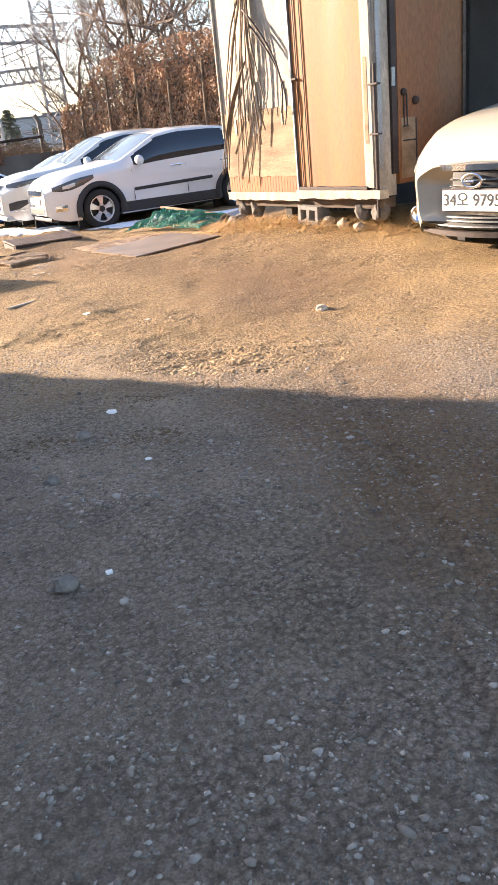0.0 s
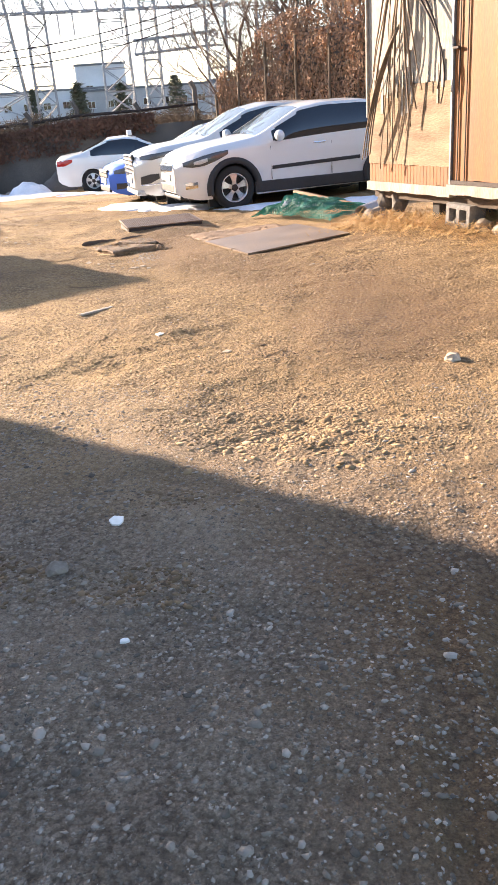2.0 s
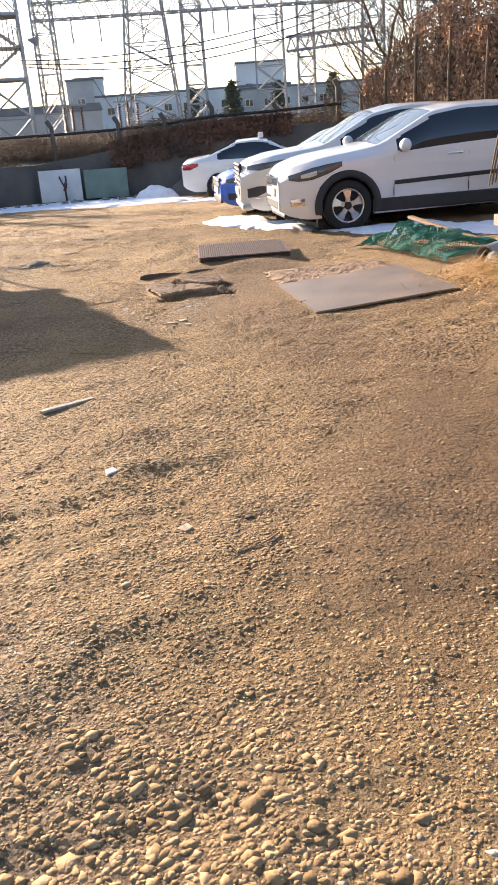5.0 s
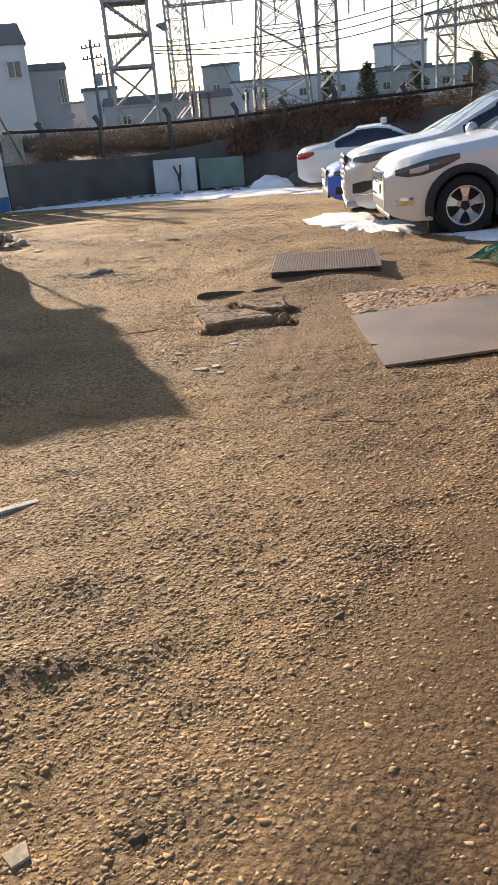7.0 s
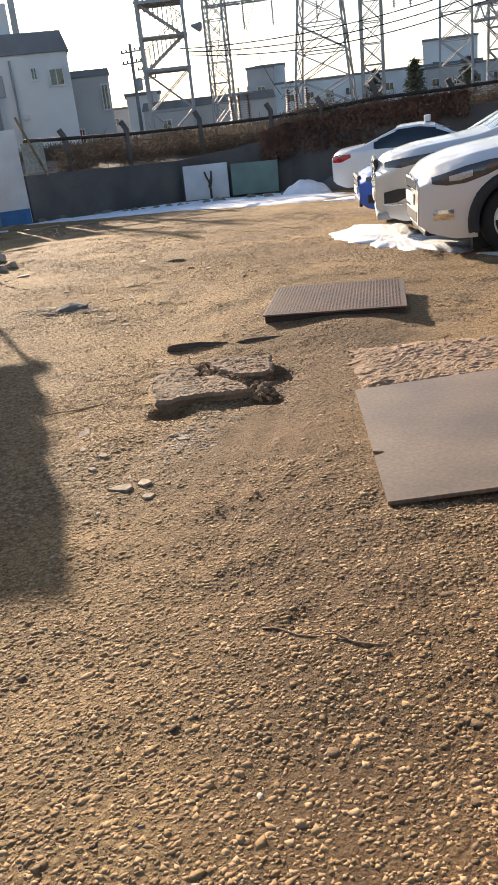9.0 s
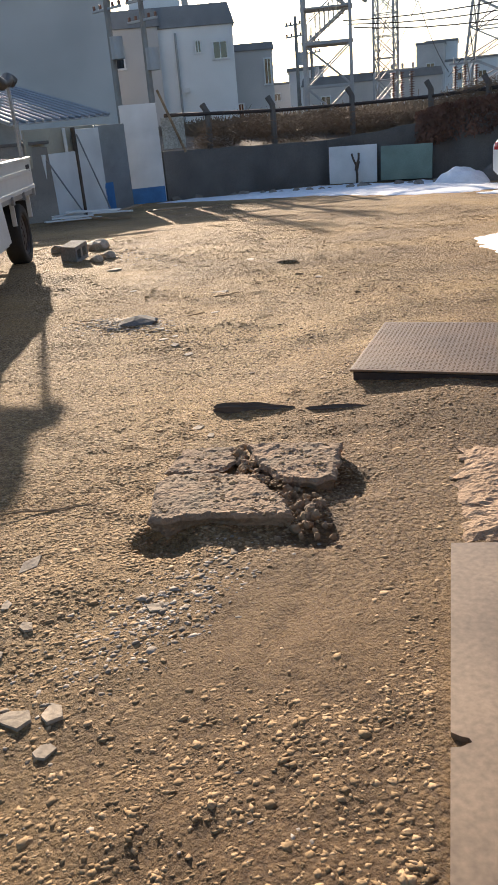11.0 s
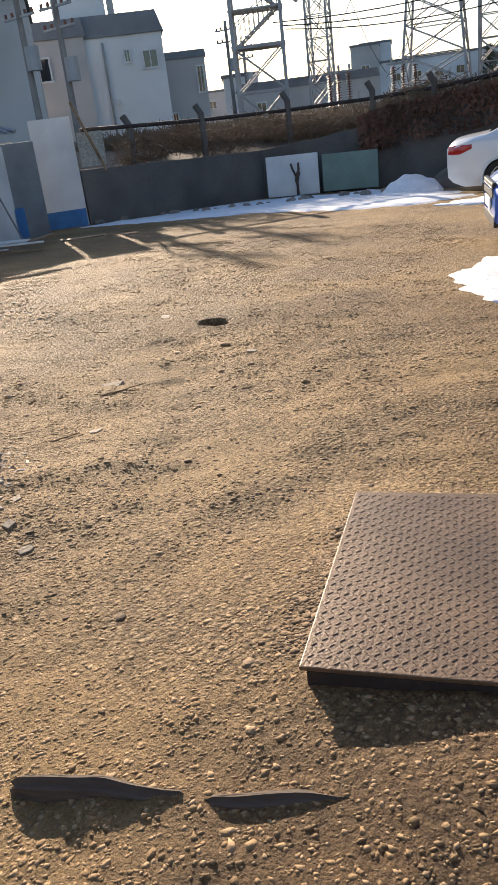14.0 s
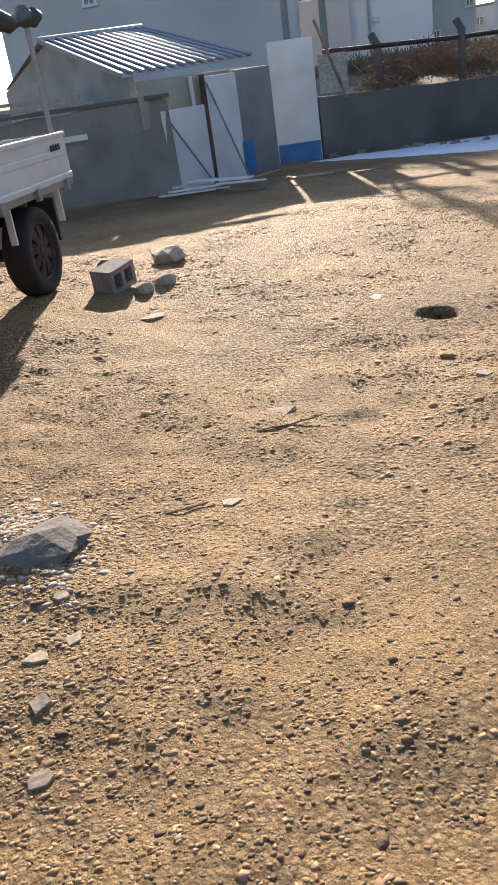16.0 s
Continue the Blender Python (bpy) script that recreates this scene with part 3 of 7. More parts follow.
            part("arch_liner", boxed((wx, s * (W - 0.33), R + 0.06), (arch * 1.9, 0.08, arch * 1.8)), BLACK_PLASTIC, root)
    if spec["clad"] > 0.03:
        for s in (1, -1):
            x0, x1 = wheels[0] + arch, wheels[1] - arch
            part("sill", boxed(((x0 + x1) / 2, s * (W - 0.055), 0.31), (x1 - x0 + 0.1, 0.09, 0.17), 0.02), BLACK_PLASTIC, root, "black plastic sill")
            part("side_moulding", boxed(((x0 + x1) / 2 + 0.08, s * (W - 0.012), 0.545), (x1 - x0 - 0.38, 0.03, 0.055), 0.012, pose(0, 0, 0, 0, -1.5, 0)), BLACK_PLASTIC, root, "black side moulding")
    # door seams, handles, mirrors
    for s in (1, -1):
        for sx in spec["seams"]:
            part("door_seam", boxed((sx, s * (W * 0.978), 0.66), (0.004, 0.02, 0.50)), BLACK_PLASTIC, root)
        for hx in spec["handles"]:
            part("door_handle", boxed((hx, s * (W * 0.975 + 0.012), spec["handle_z"]), (0.22, 0.03, 0.03), 0.012), CHROME if spec["clad"] > 0.03 else paint, root, "door handle")
        mx, mz = spec["mirror"]
        bm = bmesh.new()
        bmesh.ops.create_uvsphere(bm, u_segments=16, v_segments=10, radius=1, matrix=pose(mx, s * (W + 0.09), mz, 0, 0, s * 12) @ Matrix.Diagonal((0.08, 0.125, 0.085, 1)))
        part("wing_mirror", bm, paint, root, "", True)
        part("mirror_stalk", boxed((mx + 0.01, s * (W - 0.02), mz - 0.06), (0.06, 0.14, 0.04), 0.012), BLACK_PLASTIC, root)
    # lamps lie in the shell's corners, so they follow its taper
    def width_at(x):
        e = min(x, L - x)
        return W * curve_at(wide, x) * (1 - nose * max(0.0, 1 - e / 0.55) ** 2.4)

    def shell_y(x, z):
        """The shell's half width at a station and height below the belt."""
        zb, zs = soft_curve(low, x, 0.05), min(soft_curve(belt, x), soft_curve(top, x) - 0.02)
        f = min(1.15, max(0.0, (z - zb) / (zs - zb)))
        crease = 0.008 * math.exp(-((z - 0.80) / 0.04) ** 2) - 0.012 * math.exp(-((z - 0.47) / 0.07) ** 2)
        return width_at(x) * (1 - 0.09 * (1 - min(f, 1)) ** 3 - 0.035 * max(0, f - 0.35) ** 1.5) + crease - 0.25 * max(0.0, f - 1)

    def patch(name, pts, material, lbl, out=0.010):
        """A lens over the flank: (x, low z, high z) stations, both sides."""
        fine = []
        for (x0, a0, b0), (x1, a1, b1) in zip(pts, pts[1:]):
            fine += [(x0 + (x1 - x0) * k / 5, a0 + (a1 - a0) * k / 5, b0 + (b1 - b0) * k / 5) for k in range(5)]
        fine.append(pts[-1])
        for s in (1, -1):
            Vp, Fp = [], []
            for x, z0, z1 in fine:
                for f in (0, 0.25, 0.5, 0.75, 1):
                    z = z0 + (z1 - z0) * f
                    Vp.append((x - 0.006, s * (shell_y(x, z) + out * (1 if 0 < f < 1 else 0.3)), z))
            for i in range(len(fine) - 1):
                for c in range(4):
                    q = (i * 5 + c, i * 5 + 5 + c, i * 5 + 6 + c, i * 5 + 1 + c)
                    Fp.append(q if s > 0 else q[::-1])
            bm = raw(Vp, Fp)
            bmesh.ops.recalc_face_normals(bm, faces=bm.faces)
            part(name, bm, material, root, lbl, True)

    for name, pts, material, lbl, *out in spec["lamps"]:
        patch(name, pts, material, lbl, *out)
    for name, c, s, material, lbl in spec["front"]:
        part(name, boxed(c, s, min(s) * 0.35), material, root, lbl)
    return root


SUV = dict(nose=0.40, length=4.36, width=1.80, radius=0.335, arch=0.385, clad=0.065, wheels=(0.87, 3.57), spokes=5,
           top=[(0, 0.74), (0.06, 0.83), (0.16, 0.90), (0.5, 0.985), (1.1, 1.06), (1.35, 1.10), (2.05, 1.475), (2.5, 1.535), (3.2, 1.53), (3.9, 1.45), (4.2, 1.05), (4.36, 0.90)],
           belt=[(0, 0.66), (0.4, 0.84), (1.2, 0.93), (2.0, 0.965), (3.2, 1.02), (4.0, 1.08), (4.36, 0.86)],
           low=[(0, 0.26), (0.3, 0.19), (4.0, 0.22), (4.36, 0.36)], wide=[(0, 0.93), (0.6, 0.985), (1.2, 1.0), (3.6, 1.0), (4.36, 0.92)],
           cowl=1.28, roof0=2.12, roof1=3.75, tail=4.2, glass0=1.55, glass1=4.02, pillar=2.52,
           seams=(1.50, 2.55), handles=(2.34, 3.36), handle_z=0.90, mirror=(1.62, 1.05),
           lamps=[("headlamp", [(0.12, 0.70, 0.76), (0.24, 0.685, 0.80), (0.40, 0.70, 0.85), (0.60, 0.76, 0.885), (0.80, 0.845, 0.905)], LAMP_GLASS, "clear headlamp"), ("lamp_reflector", [(0.26, 0.715, 0.775), (0.36, 0.72, 0.80), (0.46, 0.75, 0.82)], LAMP_PALE, "pale reflector behind the lens", 0.016), ("bumper_vent", [(0.49, 0.36, 0.60), (0.515, 0.38, 0.62)], BLACK_PLASTIC, "dark vent slit"),
                  ("tail_lamp", [(4.0, 0.95, 1.03), (4.2, 0.88, 1.04)], TAIL_RED, "red tail lamp"),
                  ("fog_lamp", [(0.13, 0.36, 0.45), (0.30, 0.38, 0.47)], CHROME, "fog lamp in a bright surround")],
           front=[("grille", (0.03, 0, 0.68), (0.07, 0.80, 0.13), CHROME, "bright mesh grille"), ("lower_grille", (0.03, 0, 0.38), (0.07, 0.85, 0.14), BLACK_PLASTIC, "black lower grille"),
                  ("number_plate", (-0.012, 0, 0.54), (0.02, 0.52, 0.11), PLATE_WHITE, "white number plate"), ("skid_plate", (0.16, 0, 0.23), (0.2, 1.0, 0.07), BLACK_PLASTIC, "")])
BIG_SUV = dict(SUV, length=4.48, width=1.85, arch=0.39, clad=0.055, wheels=(0.9, 3.57),
               top=[(0, 0.86), (0.12, 0.97), (0.5, 1.06), (1.1, 1.12), (1.32, 1.16), (2.05, 1.56), (2.5, 1.64), (3.2, 1.63), (3.95, 1.55), (4.3, 1.1), (4.48, 0.92)],
               belt=[(0, 0.72), (0.4, 0.92), (1.2, 1.0), (2.0, 1.03), (3.2, 1.08), (4.1, 1.14), (4.48, 0.88)],
               low=[(0, 0.32), (0.3, 0.23), (4.1, 0.23), (4.48, 0.38)], mirror=(1.62, 1.15), handle_z=0.95,
               lamps=[("headlamp", [(0.12, 0.84, 0.90), (0.3, 0.83, 0.93), (0.8, 0.93, 0.98)], LAMP_GLASS, "clear headlamp"), ("fog_lamp", [(0.10, 0.43, 0.56), (0.25, 0.45, 0.60), (0.46, 0.55, 0.61)], BLACK_PLASTIC, "black fog lamp pocket"),
                      ("fog_trim", [(0.10, 0.405, 0.425), (0.40, 0.43, 0.445)], CHROME, "chrome trim")],
               front=[("grille_bar", (0.0, 0, 0.62 + 0.07 * k), (0.06, 0.95 - 0.05 * abs(k - 2), 0.03), CHROME, "chrome grille bar") for k in range(5)] + [("grille", (0.02, 0, 0.76), (0.05, 0.9, 0.34), BLACK_PLASTIC, "black grille"),
                      ("number_plate", (-0.015, 0, 0.50), (0.02, 0.52, 0.11), PLATE_WHITE, "white number plate"), ("skid_plate", (0.10, 0, 0.29), (0.2, 1.3, 0.09), GALV, "silver skid plate")])
SEDAN = dict(length=4.62, width=1.80, radius=0.32, arch=0.355, clad=0.012, wheels=(0.92, 3.62), spokes=5,
             top=[(0, 0.66), (0.15, 0.76), (0.7, 0.90), (1.25, 0.97), (1.45, 1.0), (2.2, 1.38), (2.6, 1.45), (3.1, 1.43), (3.9, 1.10), (4.3, 1.06), (4.55, 1.02), (4.62, 0.9)],
             belt=[(0, 0.56), (0.5, 0.76), (1.3, 0.86), (2.2, 0.90), (3.4, 0.96), (4.2, 0.98), (4.62, 0.84)],
             low=[(0, 0.26), (0.3, 0.18), (4.3, 0.20), (4.62, 0.32)], wide=[(0, 0.92), (0.6, 0.98), (1.2, 1.0), (3.6, 1.0), (4.62, 0.93)],
             cowl=1.40, roof0=2.3, roof1=3.05, tail=3.92, glass0=1.66, glass1=3.62, pillar=2.6,
             seams=(1.60, 2.62), handles=(2.42, 3.34), handle_z=0.83, mirror=(1.70, 0.97),
             lamps=[("headlamp", [(0.10, 0.60, 0.66), (0.3, 0.60, 0.71), (0.75, 0.72, 0.79)], LAMP_GLASS, "clear headlamp"), ("tail_lamp", [(4.15, 0.86, 0.93), (4.4, 0.76, 0.93), (4.60, 0.75, 0.91)], TAIL_RED, "red tail lamp"),
                    ("fog_lamp", [(0.12, 0.30, 0.42), (0.32, 0.32, 0.42)], BLACK_PLASTIC, "fog lamp pocket")],
             front=[("grille", (0.012, 0, 0.60), (0.05, 0.85, 0.16), BLACK_PLASTIC, "black grille"), ("grille_bar", (0.0, 0, 0.62), (0.05, 0.80, 0.025), CHROME, "chrome grille bar"),
                    ("number_plate", (-0.012, 0, 0.46), (0.02, 0.52, 0.11), PLATE_WHITE, "white number plate"), ("lower_grille", (0.02, 0, 0.30), (0.05, 1.0, 0.12), BLACK_PLASTIC, "black lower grille")])


def nose_pose(x, y, heading, z=None):
    """Where a car's nose stands, with its length running off along heading (degrees from +x)."""
    c, s = math.cos(radians(heading)), math.sin(radians(heading))
    zz = [float(slope(np.array([x + c * d]), np.array([y + s * d]))[0]) for d in (0.9, 3.6)]
    tilt = -math.degrees(math.atan2(zz[1] - zz[0], 2.7))
    base = zz[0] - (zz[1] - zz[0]) / 3
    return pose(x, y, base if z is None else z, 0, tilt, heading)


car(nose_pose(-3.306, 14.49, 29.5), WHITE_PAINT, "white compact crossover with black wheel-arch cladding, parked on earth", SUV)
car(nose_pose(-4.42, 16.0, 26), SILVER_PAINT, "silver-white mid-size crossover with chrome grille bars", BIG_SUV)
car(nose_pose(-5.63, 17.95, 30), BLUE_PAINT, "bright blue sedan parked between two white cars", SEDAN)
taxi = car(nose_pose(-4.95, 25.9, 199), WHITE_PAINT, "white sedan with a small roof sign, tail lamps to the yard", SEDAN)
part("roof_sign", boxed((2.45, 0.1, 1.50), (0.14, 0.40, 0.14), 0.03), PLATE_WHITE, taxi, "small pale roof sign")
PEARL = dict(SEDAN, front=[], top=[(0, 0.74), (0.10, 0.86), (0.35, 0.99), (0.7, 1.09), (1.2, 1.17), (1.4, 1.20), (2.15, 1.50), (2.6, 1.53), (3.1, 1.48), (3.9, 1.16), (4.3, 1.10), (4.55, 1.05), (4.62, 0.9)],
             belt=[(0, 0.62), (0.5, 0.88), (1.3, 1.0), (2.2, 1.0), (3.4, 1.0), (4.2, 1.02), (4.62, 0.86)], mirror=(1.75, 1.03),
             lamps=[("headlamp", [(0.12, 0.58, 0.70), (0.3, 0.60, 0.78), (0.75, 0.78, 0.87)], LAMP_PALE, "clear headlamp")])
sedan = car(nose_pose(1.99, 6.20, 38), CREAM_PAINT, "pearl-white sedan with a chrome-topped grille, nose beside the shack", PEARL)


def written(text, size, m, material, parent, name="writing"):
    """Letters of the built-in font as a flat mesh."""
    cu = bpy.data.curves.new(name, "FONT")
    cu.body, cu.size, cu.extrude, cu.align_x, cu.align_y = text, size, 0.0015, "CENTER", "CENTER"
    tmp = bpy.data.objects.new(name, cu)
    me = bpy.data.meshes.new_from_object(tmp)
    bpy.data.objects.remove(tmp)
    me.materials.clear()
    ob = part_of(name, me, material, parent)
    ob.matrix_local = m
    return ob


def sedan_face(root):
    """Grille, badge, plate and bumper of the pearl sedan, on its nose."""
    facing = Matrix(((0, 0, -1, 0), (-1, 0, 0, 0), (0, 1, 0, 0), (0, 0, 0, 1)))

    def bowed(name, z, w, h, depth, material, label="", x0=0.0, bend=0.10):
        n = 14
        V, F = [], []
        for i in range(n + 1):
            f = 2 * i / n - 1
            y, x = w / 2 * f, x0 + bend * f * f
            taper = 1 - 0.35 * abs(f) ** 3
            for dx, dz in ((0, -h / 2 * taper), (-depth, -h / 2 * taper * 0.8), (-depth, h / 2 * taper * 0.8), (0, h / 2 * taper)):
                V.append((x + dx, y, z + dz))
        for i in range(n):
            for k in range(4):
                F.append((i * 4 + k, i * 4 + (k + 1) % 4, i * 4 + 4 + (k + 1) % 4, i * 4 + 4 + k))
        F += [(0, 1, 2, 3), tuple(n * 4 + k for k in (3, 2, 1, 0))]
        bm = raw(V, F)
        bmesh.ops.recalc_face_normals(bm, faces=bm.faces)
        return part(name, bm, material, root, label, False)

    bowed("grille", 0.615, 0.80, 0.17, 0.03, BLACK_PLASTIC, "black slatted grille")
    bowed("grille_trim", 0.715, 0.94, 0.055, 0.05, CHROME, "broad chrome strip over the grille")
    for z in (0.575, 0.625):
        bowed("grille_bar", z, 0.74, 0.014, 0.045, CHROME, "thin chrome bar")
    bowed("bumper_strip", 0.385, 1.15, 0.02, 0.03, CHROME, "chrome strip", bend=0.16)
    bowed("lower_grille", 0.305, 1.15, 0.11, 0.025, BLACK_PLASTIC, "black lower grille", bend=0.16)
    for z in (0.275, 0.315, 0.345):
        bowed("lower_bar", z, 1.12, 0.012, 0.04, GALV, "", bend=0.16)
    bowed("bumper_lip", 0.215, 1.30, 0.05, 0.03, DARK_STEEL, "", bend=0.2)
    ring = bmesh.new()
    V, F = [], []
    for k in range(28):
        a = 2 * math.pi * k / 28
        for q in range(6):
            b2 = 2 * math.pi * q / 6
            V.append((-0.06 + 0.012 * math.sin(b2), (0.085 + 0.014 * math.cos(b2)) * math.cos(a), 0.62 + (0.048 + 0.012 * math.cos(b2)) * math.sin(a)))
    for k in range(28):
        for q in range(6):
            F.append((k * 6 + q, k * 6 + (q + 1) % 6, ((k + 1) % 28) * 6 + (q + 1) % 6, ((k + 1) % 28) * 6 + q))
    ring.free()
    badge = part("badge", raw(V, F), CHROME, root, "round chrome badge", True)
    part("badge_bar", boxed((-0.06, 0.03, 0.61), (0.015, 0.10, 0.02), 0.004), CHROME, badge)
    plate = part("number_plate", boxed((-0.055, 0, 0.475), (0.016, 0.54, 0.155), 0.004), PLATE_WHITE, root, "white number plate with black characters")
    part("plate_frame", boxed((-0.045, 0, 0.475), (0.016, 0.565, 0.178), 0.004), DARK_STEEL, root)
    written("34\uc624 9795", 0.125, Matrix.Translation((-0.0645, 0, 0.475)) @ facing, INK, plate)
    for s in (1, -1):
        bm = lathe([(0.075, 0.0), (0.075, -0.03), (0.06, -0.045), (0.052, -0.03), (0.001, -0.02)], 20)
        ob = part("fog_lamp", bm, CHROME, root, "round fog lamp in a chrome ring", True)
        ob.matrix_local = pose(0.19, s * 0.70, 0.335, 0, 0, -90 + s * 18) @ pose(0, 0, 0, 0, 0, 0)


sedan_face(sedan)

# ---- steel plates, slab and timber lying in the yard ----
rng = random.Random(7)
nrs = np.random.RandomState(5)


def ico_base():
    bm = bmesh.new()
    bmesh.ops.create_icosphere(bm, subdivisions=1, radius=1.0)
    V = np.array([v.co[:] for v in bm.verts])
    F = np.array([[v.index for v in f.verts] for f in bm.faces])
    bm.free()
    return V, F


def stone_material(name, dark, mid, light):
    """Stones that differ one from the next."""
    m = mat(name, mid, 0.92, 0, 0.3, 12, bump=0.003, bump_scale=120)
    n, ln = m.node_tree.nodes, m.node_tree.links
    geo = n.new("ShaderNodeNewGeometry")
    r = n.new("ShaderNodeValToRGB")
    r.color_ramp.elements[0].color, r.color_ramp.elements[1].color = (*dark, 1), (*light, 1)
    r.color_ramp.elements.new(0.55).color = (*mid, 1)
    ln.new(geo.outputs["Random Per Island"], r.inputs["Fac"])
    ln.new(r.outputs["Color"], n["Principled BSDF"].inputs["Base Color"])
    return m


EARTHY = stone_material("earthy_gravel", (0.16, 0.10, 0.045), (0.28, 0.18, 0.085), (0.36, 0.245, 0.135))
CLOD = stone_material("damp_clods", (0.085, 0.052, 0.025), (0.15, 0.093, 0.045), (0.24, 0.16, 0.09))
GREYISH = stone_material("grey_gravel", (0.10, 0.08, 0.06), (0.24, 0.195, 0.15), (0.40, 0.345, 0.285))


def steel_sheet():
    za, zb, zc = height(-0.955, 8.575), height(0.005, 9.152), height(-1.62, 9.68)
    root = thing("steel_sheet", pose(-0.955, 8.575, za + 0.001, math.degrees(math.atan2(zc - za, 1.29)), -math.degrees(math.atan2(zb - za, 1.12)), 31), "flat dusty steel sheet lying on the earth", "steel plate")
    # a small bite is broken out of one edge
    rim = [(0, 0), (1.06, 0), (1.06, 1.27), (0, 1.27)] + [(0.042 * math.sin(k * math.pi / 6), 0.46 - 0.022 * k / 3 - 0.004 * (k % 2)) for k in range(7)]
    n = len(rim)
    bm = raw([(x, y, 0.018) for x, y in rim] + [(x, y, 0.004) for x, y in rim], [tuple(range(n)), tuple(reversed(range(n, 2 * n)))] + [(k, n + k, n + (k + 1) % n, (k + 1) % n) for k in range(n)])
    bmesh.ops.recalc_face_normals(bm, faces=bm.faces)
    bmesh.ops.triangulate(bm, faces=[f for f in bm.faces if len(f.verts) > 4])
    part("sheet", bm, MUD_PLATE, root, "sheet with dried mud on it")


def old_slab():
    """A strip of old rough concrete between the steel sheet and the chequered plate."""
    root = thing("concrete_strip", pose(-1.60, 9.71, height(-1.5, 10.1), 0, 0, 31), "strip of rough pinkish old concrete level with the earth", "concrete slab")
    part("slab", rough_block(0.56, 0.37, 0.016, 1.12, 0.72, 3, 60, 0.10, 0.012), OLD_STRIP, root)


def rough_block(cx, cy, h, sx, sy, seed, n=16, ragged=0.05, lump=0.012):
    """A slab with a broken outline and an uneven top."""
    bm = bmesh.new()
    rows = []
    for j in range(n + 1):
        row = []
        for i in range(n + 1):
            u, v = 2 * i / n - 1, 2 * j / n - 1
            edge = max(abs(u), abs(v))
            x = cx + sx / 2 * u + ragged * edge ** 3 * (0.6 * noise.noise((u * 2.3 + seed, v * 2.3, 1.0)) + 0.4 * noise.noise((u * 8 + seed, v * 8, 1.0)))
            y = cy + sy / 2 * v + ragged * edge ** 3 * (0.6 * noise.noise((u * 2.3, v * 2.3 + seed, 5.0)) + 0.4 * noise.noise((u * 8, v * 8 + seed, 5.0)))
            z = h + lump * 0.5 * noise.noise((x * 5, y * 5, seed)) + lump * 0.5 * noise.noise((x * 24, y * 24, seed)) + lump * 0.5 * noise.noise((x * 55, y * 55, seed)) - 0.02 * max(0, edge - 0.85) * 6
            row.append(bm.verts.new((x, y, z)))
        rows.append(row)
    for j in range(n):
        for i in range(n):
            bm.faces.new((rows[j][i], rows[j][i + 1], rows[j + 1][i + 1], rows[j + 1][i]))
    rim = [e for e in bm.edges if e.is_boundary]
    g = bmesh.ops.extrude_edge_only(bm, edges=rim)
    for v in [q for q in g["geom"] if isinstance(q, bmesh.types.BMVert)]:
        v.co.z = -0.12
        v.co.x += 0.03 * noise.noise((v.co.x * 9, v.co.y * 9, seed))
        v.co.y += 0.03 * noise.noise((v.co.y * 9, v.co.x * 9, seed))
    bmesh.ops.recalc_face_normals(bm, faces=bm.faces)
    return bm


def chequer_plate():
    """A raised steel cover on a low frame, with slanting ribs in alternate directions."""
    root = thing("chequered_plate", pose(-2.82, 10.76, 0.034, 0, 0, 24.5), "brown chequered steel plate with raised ribs, laid over a low frame", "steel plate")
    WX, WY = 0.94, 0.91
    plate = part("plate", boxed((WX / 2, WY / 2, 0), (WX, WY, 0.012), 0.003), RUST_PLATE, root)
    V, F = [], []
    sx, sy = 0.022, 0.022
    for j in range(int((WY - 0.02) / sy)):
        for i in range(int((WX - 0.02) / sx)):
            x, y = 0.02 + i * sx, 0.02 + j * sy
            a = radians(45 if (i + j) % 2 else -45)
            c, s = math.cos(a), math.sin(a)
            k = len(V)
            for lx, ly, z in ((-0.0108, 0, 0.0055), (0, -0.0028, 0.0055), (0.0108, 0, 0.0055), (0, 0.0028, 0.0055), (-0.0065, 0, 0.0076), (0.0065, 0, 0.0076)):
                V.append((x + lx * c - ly * s, y + lx * s + ly * c, z))
            F += [(k, k + 1, k + 5, k + 4), (k + 1, k + 2, k + 5), (k + 2, k + 3, k + 4, k + 5), (k + 3, k, k + 4)]
    ribs = part_of("ribs", mesh_from("ribs", V, F), RUST_PLATE, plate)
    tagged(ribs, "raised anti-slip ribs", kind="stuff")
    for c, s in (((WX / 2, 0.03, -0.06), (WX - 0.03, 0.05, 0.10)), ((WX / 2, WY - 0.03, -0.06), (WX - 0.03, 0.05, 0.10)), ((0.03, WY / 2, -0.07), (0.05, WY - 0.12, 0.08)), ((WX - 0.03, WY / 2, -0.07), (0.05, WY - 0.12, 0.08))):
        part("frame_bar", boxed(c, s, 0.004), DARK_STEEL, root, "rusty frame bar")


